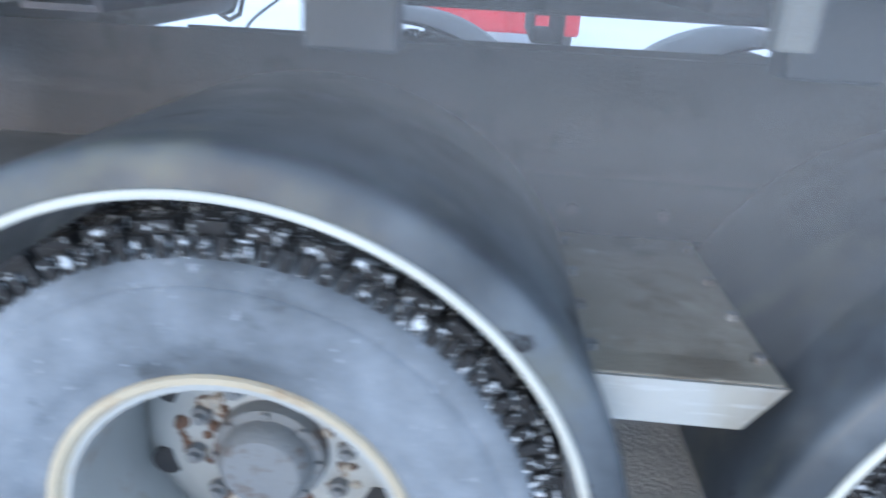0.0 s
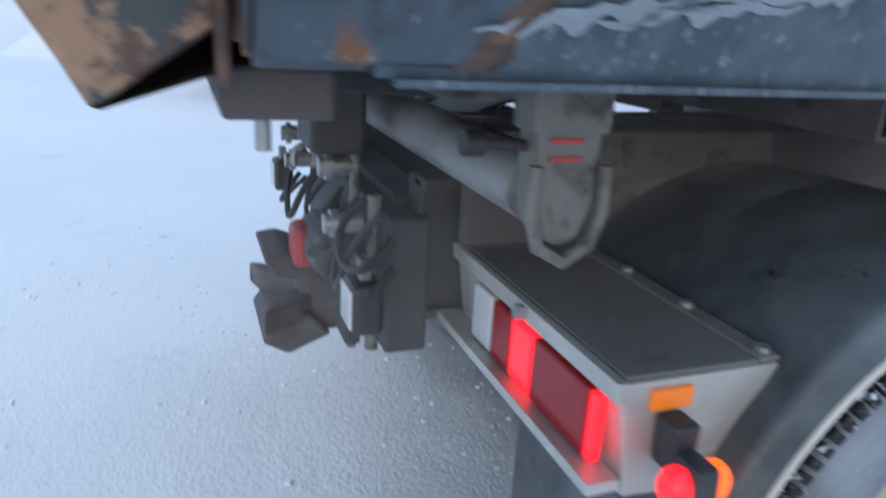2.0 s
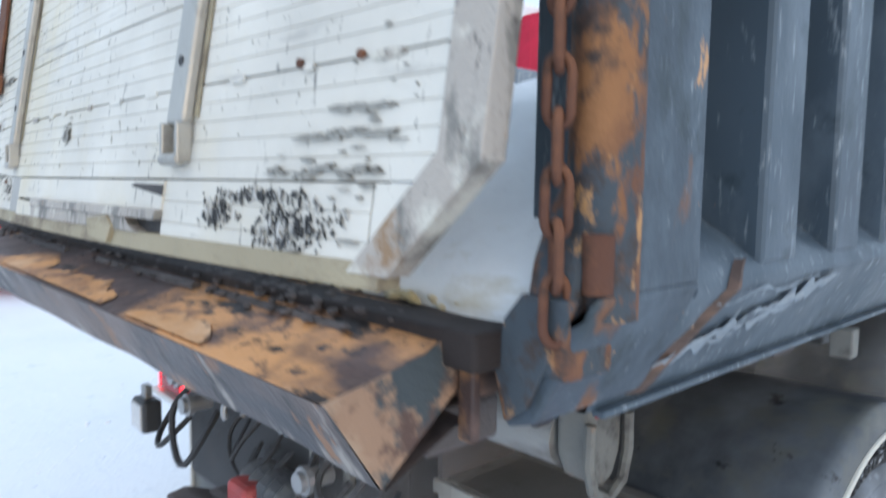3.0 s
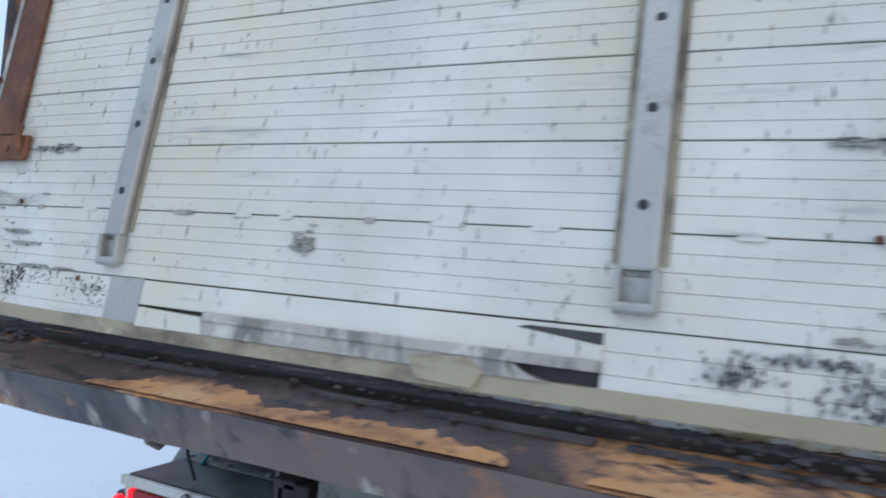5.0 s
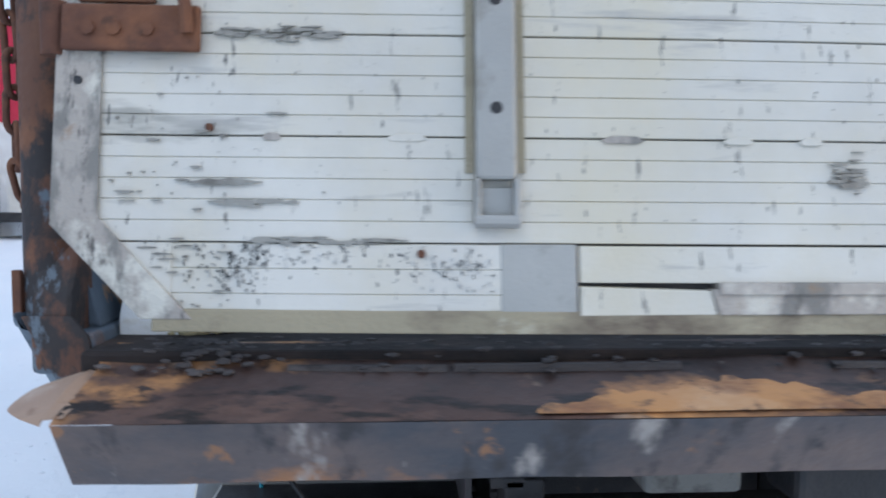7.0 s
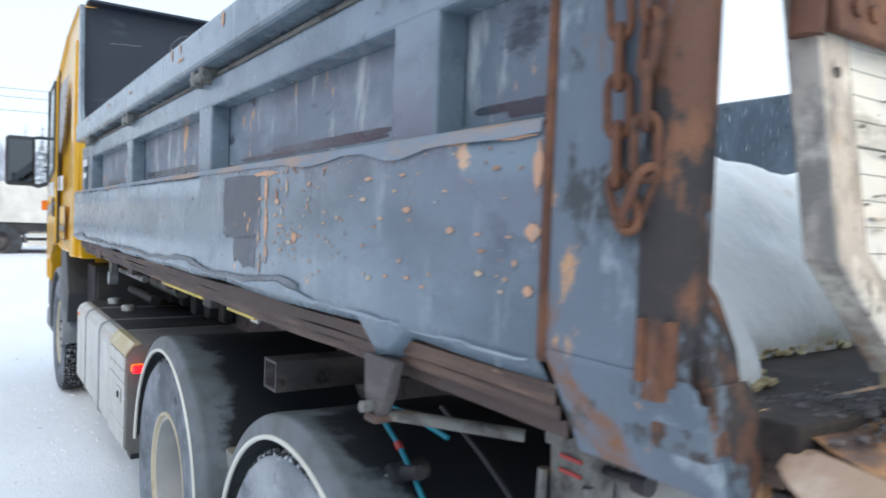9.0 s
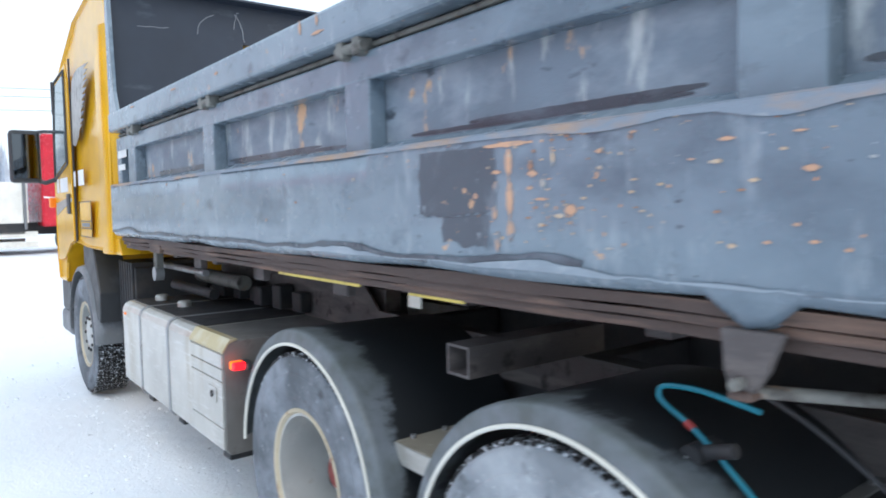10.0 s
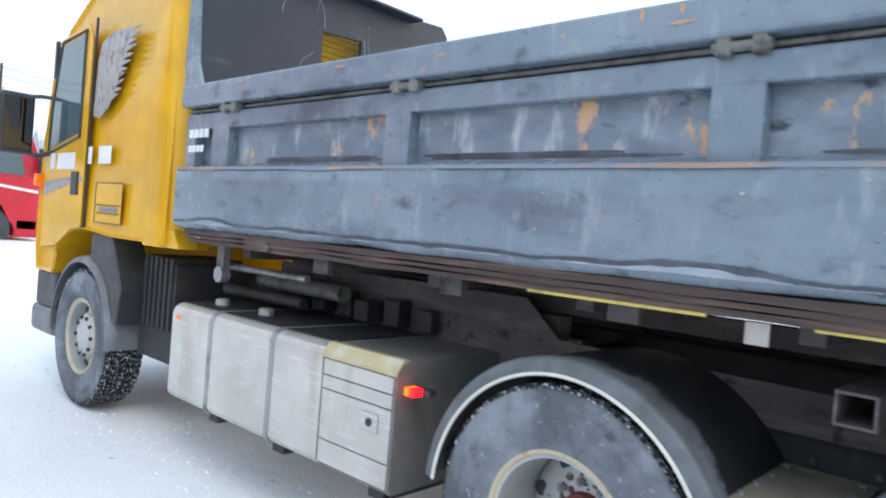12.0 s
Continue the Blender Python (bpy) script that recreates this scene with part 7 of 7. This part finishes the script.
    if body:
        part("load_bed", along(m, box(bmesh.new(), 2.5, 15.0, -1.2, 1.2, 0.72, 0.98, 0.02)), chassis_dark, tr, "dark load bed frame")
        for s in (-1, 1):
            for i in range(9):
                x0 = 2.5 + i * 1.28
                part("dropside", along(m, box(bmesh.new(), x0 + 0.04, x0 + 1.25, *sorted((s * 1.20, s * 1.26)), 1.0, 1.98, 0.01)), trailer_white, tr, "white dropside board")
                part("stanchion", along(m, box(bmesh.new(), x0 - 0.03, x0 + 0.03, *sorted((s * 1.20, s * 1.29)), 0.85, 2.02, 0.01)), grey_plastic, tr)
            for z in (0.42, 0.66):
                part("side_rail", along(m, box(bmesh.new(), 2.25, 3.1, *sorted((s * 1.15, s * 1.20)), z, z + 0.14, 0.01)), trailer_white, tr, "white side guard rail")
            for i in range(2):
                p = [(3.7 + i * 1.1 + 0.56 * math.cos(k * math.pi / 10), s * 1.1, 0.5 + 0.56 * math.sin(k * math.pi / 10)) for k in range(11)]
                part("mudguard", along(m, tube(bmesh.new(), p, 0.045, 6)), mudguard_black, tr)
        part("head_board", along(m, box(bmesh.new(), 2.44, 2.5, -1.25, 1.25, 1.0, 2.05, 0.01)), trailer_white, tr)
    for x in ((1.05, 3.7, 4.8) if body else (1.05, 4.8, 6.1)):
        for s in (-1, 1):
            prof = [(0.28, -0.15), (0.47, -0.15), (0.5, -0.11), (0.5, 0.11), (0.47, 0.15), (0.28, 0.15)]
            soft_shade(part("tyre", along(m @ Matrix.Translation((x, s * 1.08, 0.5)), lathe(bmesh.new(), prof, 0, 0, 1, 28)), black_plastic, tr))
            soft_shade(part("rim", along(m @ Matrix.Translation((x, s * 1.08, 0.5)), lathe(bmesh.new(), [(0.30, 0.13), (0.2, 0.04), (0.12, 0.12), (0.001, 0.13), (0.001, -0.13), (0.12, -0.12), (0.2, -0.04), (0.30, -0.13)], 0, 0, 1, 24)), under_brown if body else rim_paint, tr))


build_red_truck(Matrix.Translation((7.9, 16.0, 0.1)) @ Matrix.Rotation(radians(57), 4, 'Z'), "red lorry with lit spot lamps and snow on its roof", True)
build_red_truck(Matrix.Translation((-2.0, 20.0, 0.1)) @ Matrix.Rotation(radians(92), 4, 'Z') @ Matrix.Scale(1.34, 4), "red lorry buried under thick snow, facing the yard", False, False, True)
build_red_truck(Matrix.Translation((0.12, 9.5, 0)) @ Matrix.Rotation(radians(90), 4, 'Z'), "red lorry under thick snow beside another red lorry", False, False, True)
build_red_truck(Matrix.Translation((19.75, -2.45, 0.30)) @ Matrix.Rotation(radians(90), 4, 'Z') @ Matrix.Scale(1.03, 4), "red lorry with a long white dropside body", False, True)


# snow banks
def bank(x, y, rx, ry, h, seed):
    bm = bmesh.new()
    n, k = 18, 40
    rings = []
    for i in range(n + 1):
        u = i / n
        row = []
        for j in range(k):
            a = j * math.tau / k
            px, py = x + rx * u * math.cos(a), y + ry * u * math.sin(a)
            z = h * (1 - u * u) ** 1.4 * (0.75 + 0.6 * noise.noise((px * 0.5, py * 0.5, seed))) - 0.05 * u
            row.append(bm.verts.new((px, py, z)))
        rings.append(row)
    for p, q in zip(rings, rings[1:]):
        for j in range(k):
            bm.faces.new((p[j], q[j], q[(j + 1) % k], p[(j + 1) % k]))
    bmesh.ops.remove_doubles(bm, verts=rings[0], dist=0.001)
    ob = soft_shade(part("snow_bank", bm, snow), 80)
    tagged(ob, "ploughed bank of clean white snow", "snow bank", "snow banks", "stuff")


bank(13.8, 17.5, 1.6, 6.0, 1.1, 1.0)
bank(16, 10.8, 3.5, 2.0, 0.9, 3.0)
bank(-6, 27, 6, 4, 2.2, 5.0)
bank(-3.2, 18.0, 2.6, 1.3, 1.5, 7.0)

# trees
bark = surface("dark_bark", (0.06, 0.045, 0.035), rough=0.9, grain=0.8, grain_scale=30)
needles = surface("snow_laden_needles", (0.10, 0.13, 0.13), [((0.78, 0.82, 0.86), 2.6, 0.36, 0.47, None, 2.0)], rough=0.8, grain=0.4)
twigs = surface("frosted_twigs", (0.42, 0.40, 0.40), [((0.7, 0.74, 0.78), 3.0, 0.45, 0.55, None, 2.0)], rough=0.9)


def spruce_mesh(seed, h):
    rnd = random.Random(seed)
    vs, fs = [], []
    n = int(h * 4.0)
    for i in range(n):
        u = i / n
        z = h * (0.10 + 0.90 * u)
        r = (h * 0.17) * (1 - u) ** 0.85 * rnd.uniform(0.75, 1.15) + 0.08
        k = 9
        off = rnd.uniform(0, 6.28)
        for j in range(k):
            a = off + j * math.tau / k + rnd.uniform(-0.2, 0.2)
            rr = r * rnd.uniform(0.65, 1.1)
            w = rr * 0.34
            ca, sa = math.cos(a), math.sin(a)
            b = len(vs)
            tip = z - rr * rnd.uniform(0.35, 0.6)
            vs += [(0, 0, z + 0.12), (ca * rr * 0.6 - sa * w, sa * rr * 0.6 + ca * w, z - rr * 0.18), (ca * rr, sa * rr, tip), (ca * rr * 0.6 + sa * w, sa * rr * 0.6 - ca * w, z - rr * 0.18), (ca * rr * 0.55, sa * rr * 0.55, z - rr * 0.40)]
            fs += [(b, b + 1, b + 2), (b, b + 2, b + 3), (b + 1, b + 4, b + 2), (b + 4, b + 3, b + 2)]
    me = bpy.data.meshes.new("crown")
    me.from_pydata(vs, [], fs)
    me.materials.append(needles)
    return me


def birch_mesh(seed, h):
    rnd = random.Random(seed)
    bm = bmesh.new()
    for i in range(46):
        z = h * rnd.uniform(0.3, 0.95)
        a = rnd.uniform(0, 6.28)
        l = h * 0.22 * rnd.uniform(0.5, 1) * (1.15 - z / h)
        p = Vector((0, 0, z))
        q = p + Vector((math.cos(a) * l, math.sin(a) * l, l * rnd.uniform(0.6, 1.3)))
        rod(bm, p, q, 0.03, 4, 0.006)
        for j in range(5):
            s = p.lerp(q, rnd.uniform(0.3, 0.95))
            b = a + rnd.uniform(-1.2, 1.2)
            rod(bm, s, s + Vector((math.cos(b), math.sin(b), rnd.uniform(0.3, 1.2))) * l * 0.42, 0.016, 3, 0.003)
    me = bpy.data.meshes.new("crown")
    bm.to_mesh(me)
    bm.free()
    me.materials.append(twigs)
    return me


def tree(name, label, crown_me, h):
    t = thing(name, label, "tree", "trees at the edge of the yard")
    part("trunk", rod(bmesh.new(), (0, 0, -0.2), (0, 0, h * 0.97), h * 0.016, 8, 0.01), bark, t)
    c = new("crown", crown_me)
    c.parent = t
    return t


spruces = [tree("spruce_tree", "tall spruce tree laden with snow", spruce_mesh(i, 9 + i), 9 + i) for i in range(3)]
birches = [tree("birch_tree", "bare birch tree white with frost", birch_mesh(i + 7, 8.0), 8.0) for i in range(2)]
rnd = random.Random(21)
spots = []
for i in range(90):
    a = radians(rnd.uniform(-42, 20))
    r = rnd.uniform(62, 90)
    spots.append((-2 + r * math.cos(a), r * math.sin(a)))
for i in range(46):
    a = radians(rnd.uniform(62, 125))
    r = rnd.uniform(48, 70)
    spots.append((-2 + r * math.cos(a), r * math.sin(a)))
spots[2] = (70.0, 7.6)
for i, (x, y) in enumerate(spots):
    src = spruces[i % 3] if i % 5 in (0, 2) else birches[i % 2]
    if i < 5:
        src = (spruces + birches)[i]
        src.matrix_basis = pose(x, y, -0.3, 0, 0, rnd.uniform(0, 360))
    else:
        copy_thing(src, pose(x, y, -0.4, 0, 0, rnd.uniform(0, 360)))
# far forest ridge; distance haze is put into its pale bluish colour
vs, fs = [], []
rnd = random.Random(33)
for i in range(3400):
    a = radians(rnd.uniform(-60, 140))
    r = rnd.uniform(105, 150)
    x, y, h, w = r * math.cos(a), r * math.sin(a), (7.0 + 3.0 * noise.noise((a * 9.0, 1.0, 0)) + rnd.uniform(0, 5)) * (r / 118), rnd.uniform(0.7, 1.5)
    b = len(vs)
    k = 5
    vs += [(x + w * math.cos(j * math.tau / k + i), y + w * math.sin(j * math.tau / k + i), -1) for j in range(k)] + [(x + 0.7 * w * math.cos(j * math.tau / k + i), y + 0.7 * w * math.sin(j * math.tau / k + i), h * 0.5) for j in range(k)] + [(x, y, h)]
    for j in range(k):
        n2 = (j + 1) % k
        fs += [(b + j, b + n2, b + k + n2, b + k + j), (b + k + j, b + k + n2, b + 2 * k)]
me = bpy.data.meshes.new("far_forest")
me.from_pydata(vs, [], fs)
me.materials.append(surface("frosted_forest_painted_haze", (0.40, 0.43, 0.49), [((0.58, 0.63, 0.69), 0.5, 0.46, 0.64, None, 2.0)], rough=0.95, grain=0.1))
tagged(new("far_forest", me), "far frosted forest with winter haze painted into its pale colour", "forest", kind="stuff")
# overhead wires
line = thing("power_line", "overhead wires on wooden poles beyond the yard", "power line")
for x, y in ((55, 30), (60, -12), (64, -52)):
    part("pole", rod(bmesh.new(), (x, y, -0.5), (x, y, 11.5), 0.14, 10, 0.10), bark, line, "wooden pole")
for z in (10.6, 11.2, 9.6):
    for (a, b), (c, d) in (((55, 30), (60, -12)), ((60, -12), (64, -52))):
        part("wire", tube(bmesh.new(), [(a + (c - a) * k / 10, b + (d - b) * k / 10, z - 0.9 * (1 - (k / 5 - 1) ** 2)) for k in range(11)], 0.02, 5), black_plastic, line)


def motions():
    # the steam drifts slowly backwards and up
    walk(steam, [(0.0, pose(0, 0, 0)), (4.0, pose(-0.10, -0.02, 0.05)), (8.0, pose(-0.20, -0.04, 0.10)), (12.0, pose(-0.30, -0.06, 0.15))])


motions()
